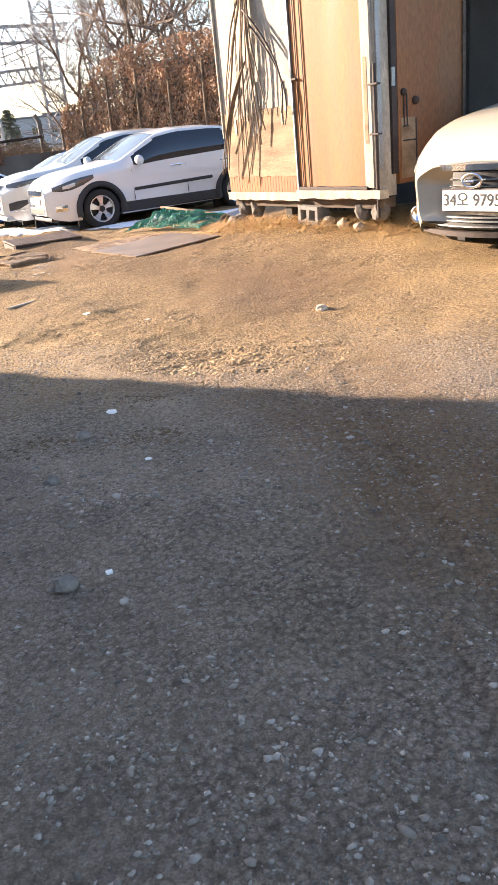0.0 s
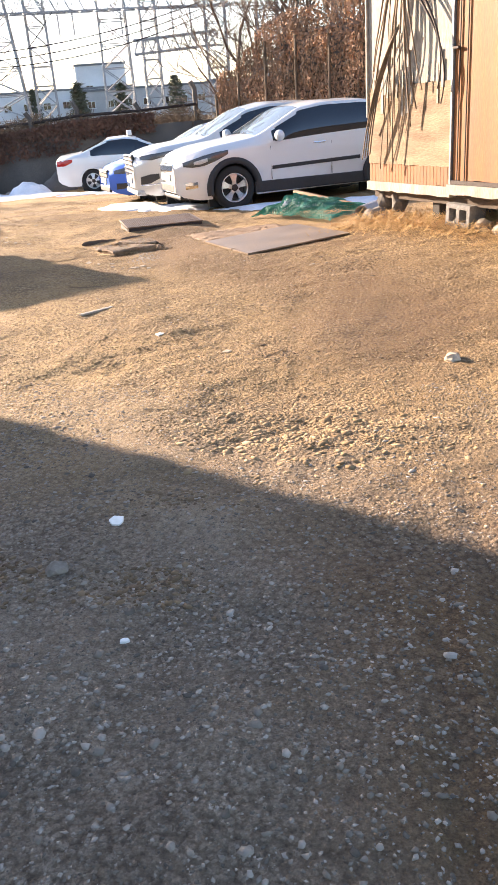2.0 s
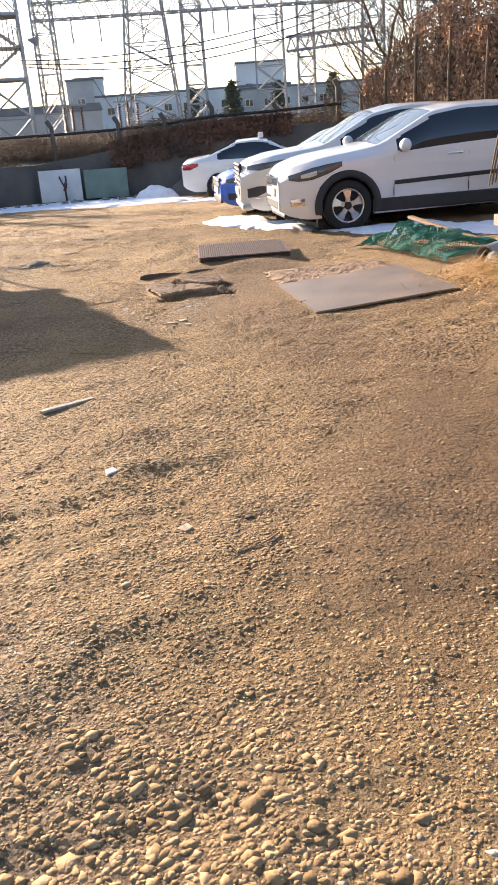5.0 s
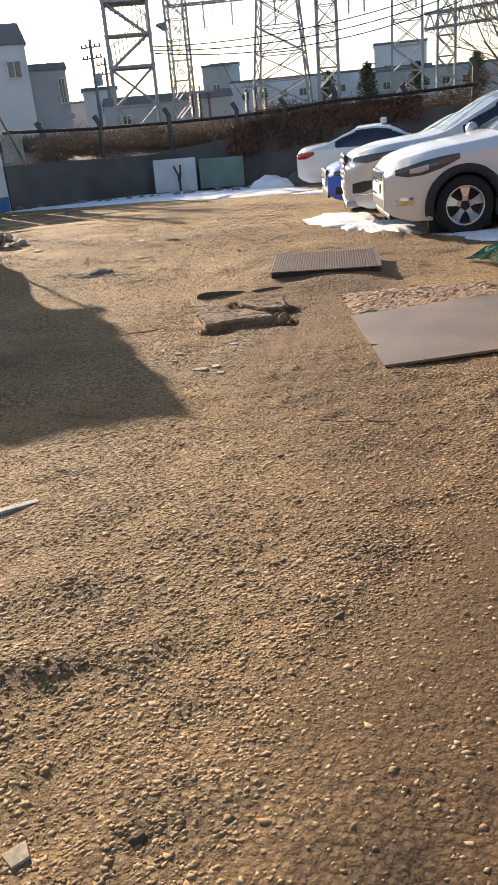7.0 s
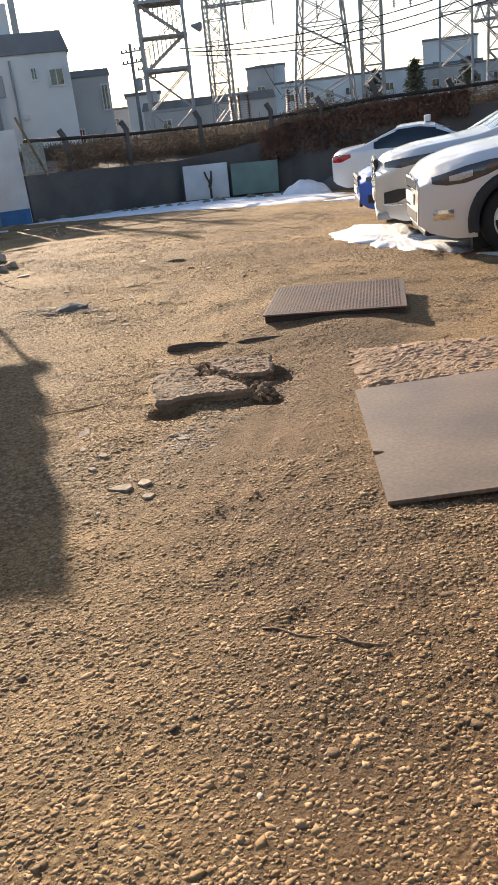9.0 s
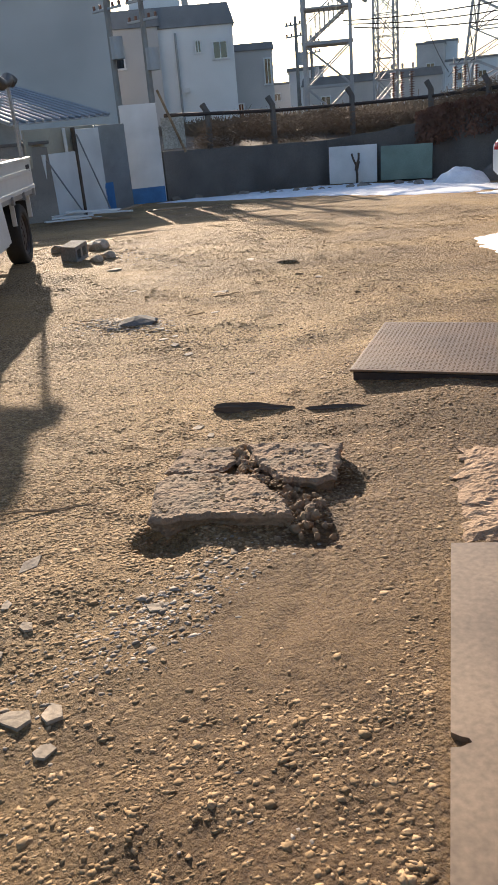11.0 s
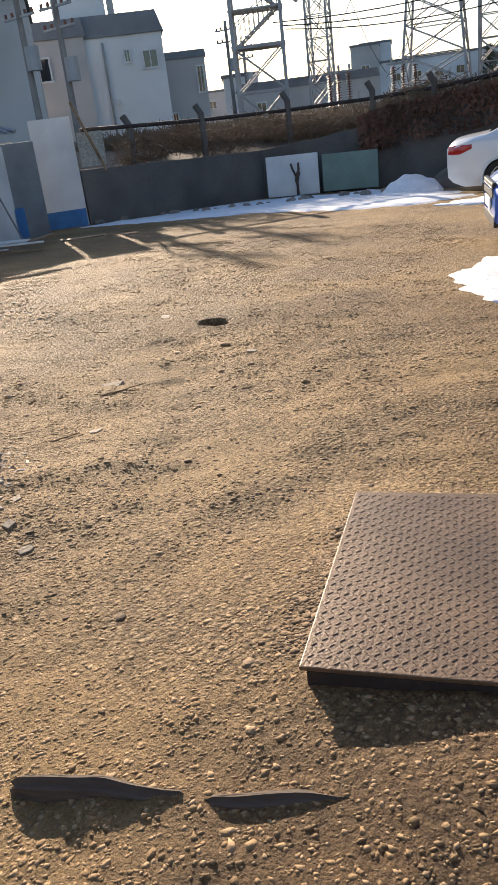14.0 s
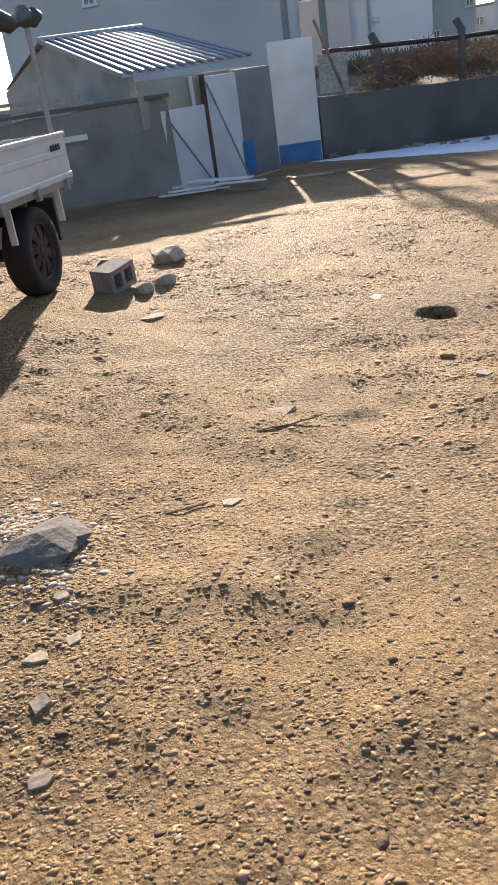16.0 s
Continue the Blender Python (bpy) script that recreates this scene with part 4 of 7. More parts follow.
def slab_piece(outline, h, seed, undercut=0.02):
    """A broken piece of concrete: ragged outline, pitted top, rough sides that draw in towards the ground."""
    pts = [Vector(p) for p in outline]
    c = sum(pts, Vector((0, 0))) / len(pts)
    dense = []
    for i in range(len(pts)):
        for k in range(11):
            q = pts[i].lerp(pts[(i + 1) % len(pts)], k / 11)
            jag = 0.016 * noise.noise((q.x * 14, q.y * 14, seed)) + 0.008 * noise.noise((q.x * 45, q.y * 45, seed))
            dense.append(q + (q - c).normalized() * jag)
    n = len(dense)

    def pit(w):
        return 0.009 * noise.noise((w[0] * 6, w[1] * 6, seed)) + 0.006 * noise.noise((w[0] * 21, w[1] * 21, seed)) + 0.004 * noise.noise((w[0] * 50, w[1] * 50, seed))

    lo, hi = [min(q[k] for q in pts) for k in (0, 1)], [max(q[k] for q in pts) for k in (0, 1)]
    r2 = random.Random(seed)
    inner = [Vector((x * 0.011 + r2.uniform(-0.004, 0.004), y * 0.011 + r2.uniform(-0.004, 0.004))) for x in range(int(lo[0] / 0.011), int(hi[0] / 0.011)) for y in range(int(lo[1] / 0.011), int(hi[1] / 0.011))]
    flat, _, tris, *_ = geometry.delaunay_2d_cdt(dense + inner, [], [list(range(n))], 1, 1e-5)
    rim = {tuple(round(c2, 5) for c2 in q) for q in dense}
    V = [(q.x, q.y, h + pit(q) - (0.008 if tuple(round(c2, 5) for c2 in q) in rim else 0)) for q in flat]
    F = [tuple(f) for f in tris]
    base = len(V)
    for drop, out in ((0.008, 0.0), (h * 0.3, 0.006), (h * 0.65, -undercut * 0.5), (h + 0.06, -undercut)):
        for q in dense:
            w = q + (q - c).normalized() * (out + (0.007 * noise.noise((q.x * 30, q.y * 30, seed + drop * 90)) if out else 0))
            V.append((w.x, w.y, h + pit(q) - drop))
    for j in range(3):
        for i in range(n):
            k = (i + 1) % n
            F.append((base + j * n + i, base + j * n + k, base + (j + 1) * n + k, base + (j + 1) * n + i))
    bm = raw(V, F)
    bmesh.ops.remove_doubles(bm, verts=bm.verts, dist=0.0008)
    bmesh.ops.recalc_face_normals(bm, faces=bm.faces)
    return bm


def broken_slab():
    """The cracked piece of concrete that lies proud of the earth, in three pieces with rubble in the cracks."""
    root = thing("broken_slab", pose(-2.5, 9.7, height(-2.5, 9.7) - 0.005, 0, 0, 31), "broken grey concrete slab, cracked in pieces and lying proud of the earth", "concrete slab")
    near = [(-0.23, -0.42), (-0.29, -0.15), (-0.26, -0.07), (-0.07, -0.055), (0.03, -0.06), (0.10, -0.14), (0.20, -0.25), (0.24, -0.36), (-0.03, -0.39), (-0.18, -0.43)]
    far = [(-0.04, 0.21), (0.33, 0.245), (0.34, 0.10), (0.345, -0.05), (0.28, -0.095), (0.165, -0.09), (0.06, 0.02)]
    low = [(-0.31, 0.21), (-0.115, 0.255), (-0.06, 0.11), (-0.10, 0.04), (-0.16, -0.01), (-0.31, 0.0)]
    for outline, h, sd in ((near, 0.060, 11), (far, 0.058, 23), (low, 0.030, 37)):
        part("piece", slab_piece(outline, h, sd), SLAB, root)
    BV, BF = ico_base()
    V, F = [], []
    for k in range(900):
        x, y, r = rng.uniform(-0.27, 0.32), rng.uniform(-0.38, 0.22), rng.lognormvariate(-5.5, 0.4)
        if not (y < -0.09 and x < 0.17 - max(0, -0.1 - y) * -0.2 and x > -0.24 or y > -0.04 and x > 0.10 or y > 0.03 and x < -0.14):
            continue
        lift = 0.030 if x < -0.1 and y > 0 else 0.059
        n0 = len(V)
        V += [(x + q[0] * r * 1.25, y + q[1] * r, lift + q[2] * r * 0.5) for q in BV]
        F += [tuple(n0 + i for i in f) for f in BF]
    tagged(part_of("aggregate", mesh_from("aggregate", V, F), EARTHY, root), "pebbles showing in the concrete", kind="stuff")
    crack = [(-0.10, 0.25), (-0.03, 0.12), (0.01, 0.0), (0.11, -0.07), (0.21, -0.15), (0.27, -0.26), (0.28, -0.40)]
    for k in range(210):
        f = rng.random() * 5.999
        i = int(f)
        x = crack[i][0] + (crack[i + 1][0] - crack[i][0]) * (f - i) + rng.gauss(0, 0.012 + 0.006 * i)
        y = crack[i][1] + (crack[i + 1][1] - crack[i][1]) * (f - i) + rng.gauss(0, 0.012 + 0.006 * i)
        ob = part("chunk", pebble(rng.choice((0.006, 0.007, 0.009, 0.011, 0.013, 0.020)), k, 0.75), (CLOD, SLAB, CLOD, EARTHY)[k % 4], root)
        ob.matrix_local = pose(x, y, rng.uniform(0.015, 0.042) - 0.003 * i, rng.uniform(0, 360), rng.uniform(0, 360), 0)


def pebble(r, seed, flat=0.6):
    bm = bmesh.new()
    bmesh.ops.create_icosphere(bm, subdivisions=2, radius=r)
    for v in bm.verts:
        d = v.co.normalized()
        v.co *= 1 + 0.45 * noise.noise(d * 1.3 + Vector((seed * 1.7, seed * 0.3, 0)))
        v.co.z *= flat
    return bm


def timber(a, b2, w, h, label):
    """A half-buried rotten plank with split ends."""
    a, b2 = Vector(a), Vector(b2)
    mid = (a + b2) / 2
    L = (b2 - a).length
    root = thing("old_timber", pose(mid.x, mid.y, height(mid.x, mid.y), 0, 0, math.degrees(math.atan2(b2.y - a.y, b2.x - a.x))), label, "timber")
    n, m = 22, 8
    V, F = [], []
    for i in range(n + 1):
        t = i / n
        thick = (0.75 + 0.25 * math.sin(math.pi * min(1, t * 1.15))) * (1 + 0.18 * noise.noise((t * 4, w * 50, 0)))
        if i in (0, n):
            thick *= 0.7
        for k in range(m + 1):
            a = math.pi * k / m
            crack = 1 - 0.10 * (k % 2) + 0.12 * noise.noise((t * 2.5, k * 3.3, 1))
            V.append((-L / 2 + L * t + 0.012 * noise.noise((k * 5.1, i // n, 4)) * (i in (0, n)), w / 2 * math.cos(a) * thick * crack + 0.008 * noise.noise((t * 3, 0, 9)), (h + 0.03) * math.sin(a) * thick * crack - 0.03))
    for i in range(n):
        for k in range(m):
            q = i * (m + 1) + k
            F.append((q, q + 1, q + m + 2, q + m + 1))
    F += [tuple(range(m + 1)), tuple(n * (m + 1) + k for k in reversed(range(m + 1)))]
    bm = raw(V, F)
    bmesh.ops.recalc_face_normals(bm, faces=bm.faces)
    part("log", bm, WOOD_DARK, root)


steel_sheet()
old_slab()
chequer_plate()
broken_slab()
timber((-3.20, 10.20), (-2.84, 10.39), 0.062, 0.032, "dark rotten timber half sunk in the earth")
timber((-2.80, 10.40), (-2.45, 10.62), 0.05, 0.010, "sunken splintered end of a rotten plank")

# ---- the shack of old boards ----
SHACK_A, SHACK_B = Vector((0.12, 9.94)), Vector((1.52, 7.90))


def wall_frame(a, b2, z=0.0):
    """A pose whose x runs from a to b2 and whose -y faces outwards to the yard."""
    d = (b2 - a).normalized()
    return Matrix(((d.x, -d.y, 0, a.x), (d.y, d.x, 0, a.y), (0, 0, 1, z), (0, 0, 0, 1)))


def board(name, x0, x1, z0, z1, y, t, material, parent, label="", warp=0.0, seed=0):
    """An upright board with a slightly ragged lower edge."""
    n = max(3, int((x1 - x0) / 0.06))
    V, F = [], []
    for i in range(n + 1):
        x = x0 + (x1 - x0) * i / n
        lo = z0 + 0.012 * noise.noise((x * 11, seed, 0.5))
        dy = warp * noise.noise((x * 3, seed, 1.5))
        V += [(x, y + dy, lo), (x, y + dy, z1), (x, y + dy + t, z1), (x, y + dy + t, lo)]
    for i in range(n):
        for k in range(4):
            F.append((i * 4 + k, i * 4 + (k + 1) % 4, i * 4 + 4 + (k + 1) % 4, i * 4 + 4 + k))
    F += [(0, 1, 2, 3), tuple(n * 4 + k for k in (3, 2, 1, 0))]
    bm = raw(V, F)
    bmesh.ops.recalc_face_normals(bm, faces=bm.faces)
    return part(name, bm, material, parent, label)


def strip_of(points, w, t, material, parent, name="strip", label=""):
    V, F = tube(points, [w * (1 - 0.6 * i / len(points)) for i in range(len(points))], 5)
    return part_of(name, mesh_from(name, V, F), material, parent, label, True)


def shack():
    d = (SHACK_B - SHACK_A).length
    root = thing("shack", wall_frame(SHACK_A, SHACK_B), "old shack of weathered plywood and orange boards on blocks", "shack")
    z0, zt = 0.44, 3.3
    part("wall_core", boxed((d / 2, 0.08, (z0 + zt) / 2), (d - 0.02, 0.10, zt - z0 - 0.02)), PLY_SHADE, root)
    ex = 0.53 * d
    board("plywood_panel", 0.0, ex, z0 + 0.22, 1.36, -0.004, 0.03, PLY, root, "bare weathered plywood with paint worn off", 0.006, 1)
    board("plywood_panel", 0.0, ex, 1.36, zt, 0.004, 0.03, PLY_WHITE, root, "plywood with flaking white paint", 0.006, 2)
    for k in range(26):
        x = ex * k / 26
        board("skirting_board", x + 0.002, x + ex / 26 - 0.003, z0 + 0.05, z0 + 0.235 - 0.004 * rng.random(), 0.0, 0.02 + 0.006 * rng.random(), PLY_ORANGE, root, "", 0, 40 + k)
    for k in range(22):
        x = rng.uniform(0.02, ex * 0.9)
        z = rng.uniform(1.30, 1.55)
        board("peeling_paint", x, x + rng.uniform(0.01, 0.05), z - rng.uniform(0.05, 0.3), z + 0.1, -0.009, 0.004, PLY_WHITE, root, "", 0.004, k)
    board("bottom_rail", -0.03, ex, z0 - 0.035, z0 + 0.05, -0.012, 0.07, PLY_WHITE, root, "worn white bottom rail", 0.008, 5)
    part("edge_strip", boxed((ex + 0.012, -0.012, (z0 + zt) / 2), (0.022, 0.03, zt - z0), 0.004), GALV, root, "thin grey metal edge strip")
    part("drain_pipe", boxed((-0.008, -0.008, (z0 + 0.6 + zt) / 2), (0.024, 0.03, zt - z0 - 0.7), 0.008), PLY_WHITE, root)
    door = board("door_panel", ex + 0.03, d - 0.13, z0 + 0.11, zt, -0.004, 0.03, PLY_ORANGE, root, "smooth orange-brown door panel", 0.004, 8)
    for x in (ex + 0.10, ex + 0.20):
        part("rod", boxed((x, -0.016, (z0 + zt) / 2), (0.008, 0.010, zt - z0 - 0.2), 0.002), DARK_STEEL, door)
    board("sill", ex, d + 0.10, z0 - 0.005, z0 + 0.075, -0.05, 0.12, PLY_WHITE, root, "bleached timber sill", 0.006, 9)
    board("sill_ledge", ex + 0.02, d - 0.10, z0 + 0.078, z0 + 0.11, -0.025, 0.05, DARK_STEEL, root)
    board("door_post", d - 0.125, d - 0.01, z0 + 0.09, zt, -0.012, 0.05, PLY_WHITE, root, "peeling white door post", 0.006, 12)
    board("bare_patch", d - 0.10, d - 0.055, z0 + 0.5, z0 + 1.25, -0.017, 0.004, PLY, root, "", 0.0, 13)
    strips = [(0.62, 0.05, 0.95, 14), (0.70, 0.24, 0.62, 18), (0.66, 0.36, 0.72, 13), (0.70, 0.52, 1.05, 12), (0.72, 0.64, 1.18, 13), (0.74, 0.80, 1.0, 12), (0.68, 0.48, 0.60, 10), (0.74, 0.98, 1.30, 12), (0.71, 0.88, 1.15, 10), (0.60, 0.12, 1.5, 12), (0.66, 0.02, 1.25, 16)]
    for x0, x1, zb, n in strips:
        pts = []
        for i in range(n + 1):
            f = i / n
            x = x0 * 0.9 + 0.05 + (x1 * 0.9 - x0 * 0.9) * (f ** 1.3) + 0.02 * noise.noise((f * 4, x1 * 9, 0))
            pts.append((x, -0.05 - 0.05 * math.sin(f * math.pi) - 0.02 * noise.noise((f * 3, x1 * 5, 2)), 2.6 + (zb - 2.6) * f))
        strip_of(pts, rng.uniform(0.007, 0.016), 0, VINE, root, "dry_vine", "dead vine hanging over the boards")
    for k in range(4):
        pts = []
        x0 = rng.uniform(0.45, 0.75)
        for i in range(12):
            f = i / 11
            pts.append((x0 + rng.uniform(-0.02, 0.02) + (k - 4) * 0.05 * f, -0.04 - 0.03 * math.sin(f * 3) + 0.01 * rng.random(), 2.5 - f * rng.uniform(1.2, 1.7)))
        strip_of(pts, 0.005, 0, VINE, root, "dry_vine")
    pts = [(0.62 - 0.5 * f, -0.07 - 0.04 * math.sin(f * 3), 1.85 - 0.75 * f - 0.35 * f * f) for f in [i / 12 for i in range(13)]]
    for k in range(4):
        strip_of([(x - 0.03 * k * (i / 12), y - 0.01 * k, z - 0.015 * k) for i, (x, y, z) in enumerate(pts)], 0.013, 0, VINE, root, "dry_vine")
    pts = [(0.66 + 0.58 * math.sin(f * math.pi * 0.62), -0.08, 2.35 - 1.05 * f) for f in [i / 14 for i in range(15)]]
    strip_of(pts, 0.014, 0, DARK_STEEL, root, "hose", "dark looped hose")
    strip_of([(x + 0.05, y, z - 0.12) for x, y, z in pts], 0.012, 0, DARK_STEEL, root, "hose")
    part("hasp", boxed((ex + 0.07, -0.03, 1.60), (0.08, 0.03, 0.02), 0.005), DARK_STEEL, root, "rusty hasp")
    # the shaded return with the brown door and the dark opening
    side = part("return_wall", boxed((d - 0.03, 0.14, (z0 + zt) / 2), (0.10, 0.24, zt - z0), 0.004), PLY_WHITE, root, "white painted corner board")
    part("downpipe", cyl(bmesh.new(), (d + 0.05, -0.02, 0.26), (d + 0.05, -0.02, 1.62), 0.017), DARK_STEEL, root, "thin upright steel pipe")
    for z in (1.02, 1.45):
        part("pipe_clip", boxed((d + 0.045, -0.02, z), (0.12, 0.05, 0.018), 0.004), DARK_STEEL, root)
    part("strap", boxed((d + 0.035, 0.05, 2.0), (0.012, 0.05, 2.6), 0.003), GALV, root)
    part("dark_post", boxed((d + 0.03, 0.23, (z0 + zt) / 2 + 0.1), (0.05, 0.07, zt - z0 - 0.2), 0.006), DARK_STEEL, root, "dark steel door post")
    part("hinge_plate", boxed((d + 0.06, 0.21, 1.50), (0.014, 0.045, 0.16), 0.004), GALV, root, "pale hinge plate")
    brown = part("brown_door", boxed((d + 0.01, 0.76, (z0 + 0.1 + zt) / 2), (0.05, 0.94, zt - z0 - 0.1), 0.006), PLY_SHADE, root, "brown plywood door, its colour darkened for shade")
    part("door_stile", boxed((d + 0.045, 1.21, (z0 + zt) / 2), (0.022, 0.04, zt - z0 - 0.1), 0.004), WOOD_DARK, brown)
    part("door_patch", boxed((d + 0.04, 0.42, 0.86), (0.008, 0.20, 0.55), 0.003), PLY, brown, "paler plywood patch")
    for y, z, sy, sz in ((0.40, 1.20, 0.012, 0.28), (0.36, 1.20, 0.012, 0.28), (0.52, 0.85, 0.012, 0.55), (0.43, 0.93, 0.18, 0.014), (0.38, 1.06, 0.07, 0.014)):
        part("crack", boxed((d + 0.046, y, z), (0.006, sy, sz)), INK, brown)
    for y, z, r in ((0.36, 1.36, 0.035), (0.52, 1.28, 0.04)):
        bm = bmesh.new()
        bmesh.ops.create_uvsphere(bm, u_segments=10, v_segments=8, radius=r, matrix=Matrix.Translation((d + 0.045, y, z)))
        part("door_knob", bm, DARK_STEEL, brown, "blackened lock hole")
    # inner walls coloured near black, standing in for the shade inside the opening
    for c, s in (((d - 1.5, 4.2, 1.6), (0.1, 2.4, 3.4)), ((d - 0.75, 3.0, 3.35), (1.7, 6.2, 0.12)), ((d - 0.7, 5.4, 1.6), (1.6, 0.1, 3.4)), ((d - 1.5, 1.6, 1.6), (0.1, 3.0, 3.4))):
        part("inner_wall", boxed(c, s), INSIDE_SHADE, root, "inside wall coloured dark to stand for shade")
    part("back_wall", boxed((0.0, 0.9, (z0 + zt) / 2), (0.06, 1.6, zt - z0)), PLY_SHADE, root)
    part("door_lintel", boxed((d + 0.0, 3.2, 3.15), (0.08, 4.0, 0.35)), PLY_SHADE, root)
    # supports: blocks and boulders under the floor
    for x in (0.12, 0.35, d - 0.3, d - 0.05):
        ob = part("footing", pebble(0.09, int(x * 100), 1.3), DARK_CONCRETE, root, "rough stone footing")
        ob.matrix_local = pose(x, 0.12, 0.30, 0, 0, x * 80)
    for x, y, r in ((0.02, -0.02, 0.09), (0.12, -0.04, 0.07), (0.22, 0.02, 0.06), (0.06, 0.06, 0.11), (0.5, 0.06, 0.06), (0.7, 0.04, 0.05), (1.4, 0.03, 0.07), (1.7, 0.05, 0.08), (1.95, 0.03, 0.07), (2.2, 0.02, 0.06)):
        p = root.matrix_world @ Vector((x, y, 0))
        ob = part("footing_stone", pebble(r, int(r * 900 + x * 50), 0.85), STONE_DARK if x < 0.4 else STONE, root)
        ob.matrix_local = pose(x, y, height(p.x, p.y) + r * 0.5, 0, 0, x * 200)
    part("floor_beam", boxed((d / 2, 0.16, z0 - 0.06), (d, 0.2, 0.10)), WOOD_DARK, root, "dark floor beam")
    p = root.matrix_world @ Vector((ex + 0.13, -0.02, 0))
    z = height(p.x, p.y)
    block = thing("concrete_block", root.matrix_world @ pose(ex + 0.13, -0.03, z + 0.03, 0, 3, 4), "grey hollow concrete block standing under the door sill", "concrete block")
    hollow_block(block)
    pipe_m = root.matrix_world @ pose(-0.12, -0.03, 0)
    zz = height(pipe_m.translation.x, pipe_m.translation.y)
    pp = thing("pipe", Matrix.Translation((0, 0, zz + 0.08)) @ Matrix.Translation(pipe_m.translation) @ pose(0, 0, 0, 0, 0, -20), "short grey drain pipe end beside the shack", "pipe")
    part("pipe_wall", lathe([(0.085, 0.0), (0.085, 0.5), (0.072, 0.5), (0.072, 0.0), (0.085, 0.0)], 24), GALV, pp, "", True)


def hollow_block(root):
    """A concrete block with two square holes towards the yard."""
    bm = bmesh.new()
    for c, s in (((0, 0.1, 0.02), (0.30, 0.19, 0.04)), ((0, 0.1, 0.17), (0.30, 0.19, 0.04)), ((-0.13, 0.1, 0.095), (0.04, 0.19, 0.11)), ((0, 0.1, 0.095), (0.04, 0.19, 0.11)), ((0.13, 0.1, 0.095), (0.04, 0.19, 0.11))):
        box(bm, c, s)
    part("block", bm, CONCRETE, root)
    part("block_web", boxed((0, 0.17, 0.095), (0.27, 0.04, 0.12)), DARK_CONCRETE, root)


shack()


def green_net():
    """A heap of green netting with a batten and a pale bag in it."""
    m = Matrix.Translation((-0.66, 11.45, 0)) @ pose(0, 0, 0, 0, 0, -54)
    root = thing("green_net", m, "crumpled green plastic netting heaped on the earth", "net")
    nx, ny = 62, 24
    P = {}
    for i in range(nx + 1):
        for j in range(ny + 1):
            x, y = -1.0 + 2.0 * i / nx, -0.36 + 0.72 * j / ny
            fall = max(0.0, 1 - (y / 0.40) ** 2) * max(0.0, 1 - (x / 1.06) ** 4)
            z = 0.02 + fall * (0.21 + 0.11 * noise.noise((x * 4, y * 5, 1)) + 0.06 * noise.noise((x * 11, y * 11, 4)))
            xx = x + 0.04 * noise.noise((x * 7, y * 7, 8))
            yy = y + 0.05 * noise.noise((x * 6, y * 6, 3))
            w = m @ Vector((xx, yy, 0))
            P[i, j] = Vector((xx, yy, z + height(w.x, w.y)))
    pairs = [(P[i, j], P[i + 1, j + 1]) for i in range(nx) for j in range(ny)] + [(P[i + 1, j], P[i, j + 1]) for i in range(nx) for j in range(ny)]
    V, F = rods(pairs, 0.0045, 3)
    tagged(part_of("mesh", mesh_from("mesh", V, F), NET, root), "green net strands", kind="stuff")
    zc = height(-0.66, 11.45)
    part("batten", boxed((0.1, 0.10, zc + 0.24), (1.35, 0.055, 0.028), 0.004, pose(0, 0, 0, 0, 3, 0)), PLY, root, "bare wooden batten")
    ob = part("bag", pebble(0.12, 5, 0.8), PLATE_WHITE, root, "torn pale plastic bag")
    ob.matrix_local = pose(-0.32, -0.12, zc + 0.11)


green_net()


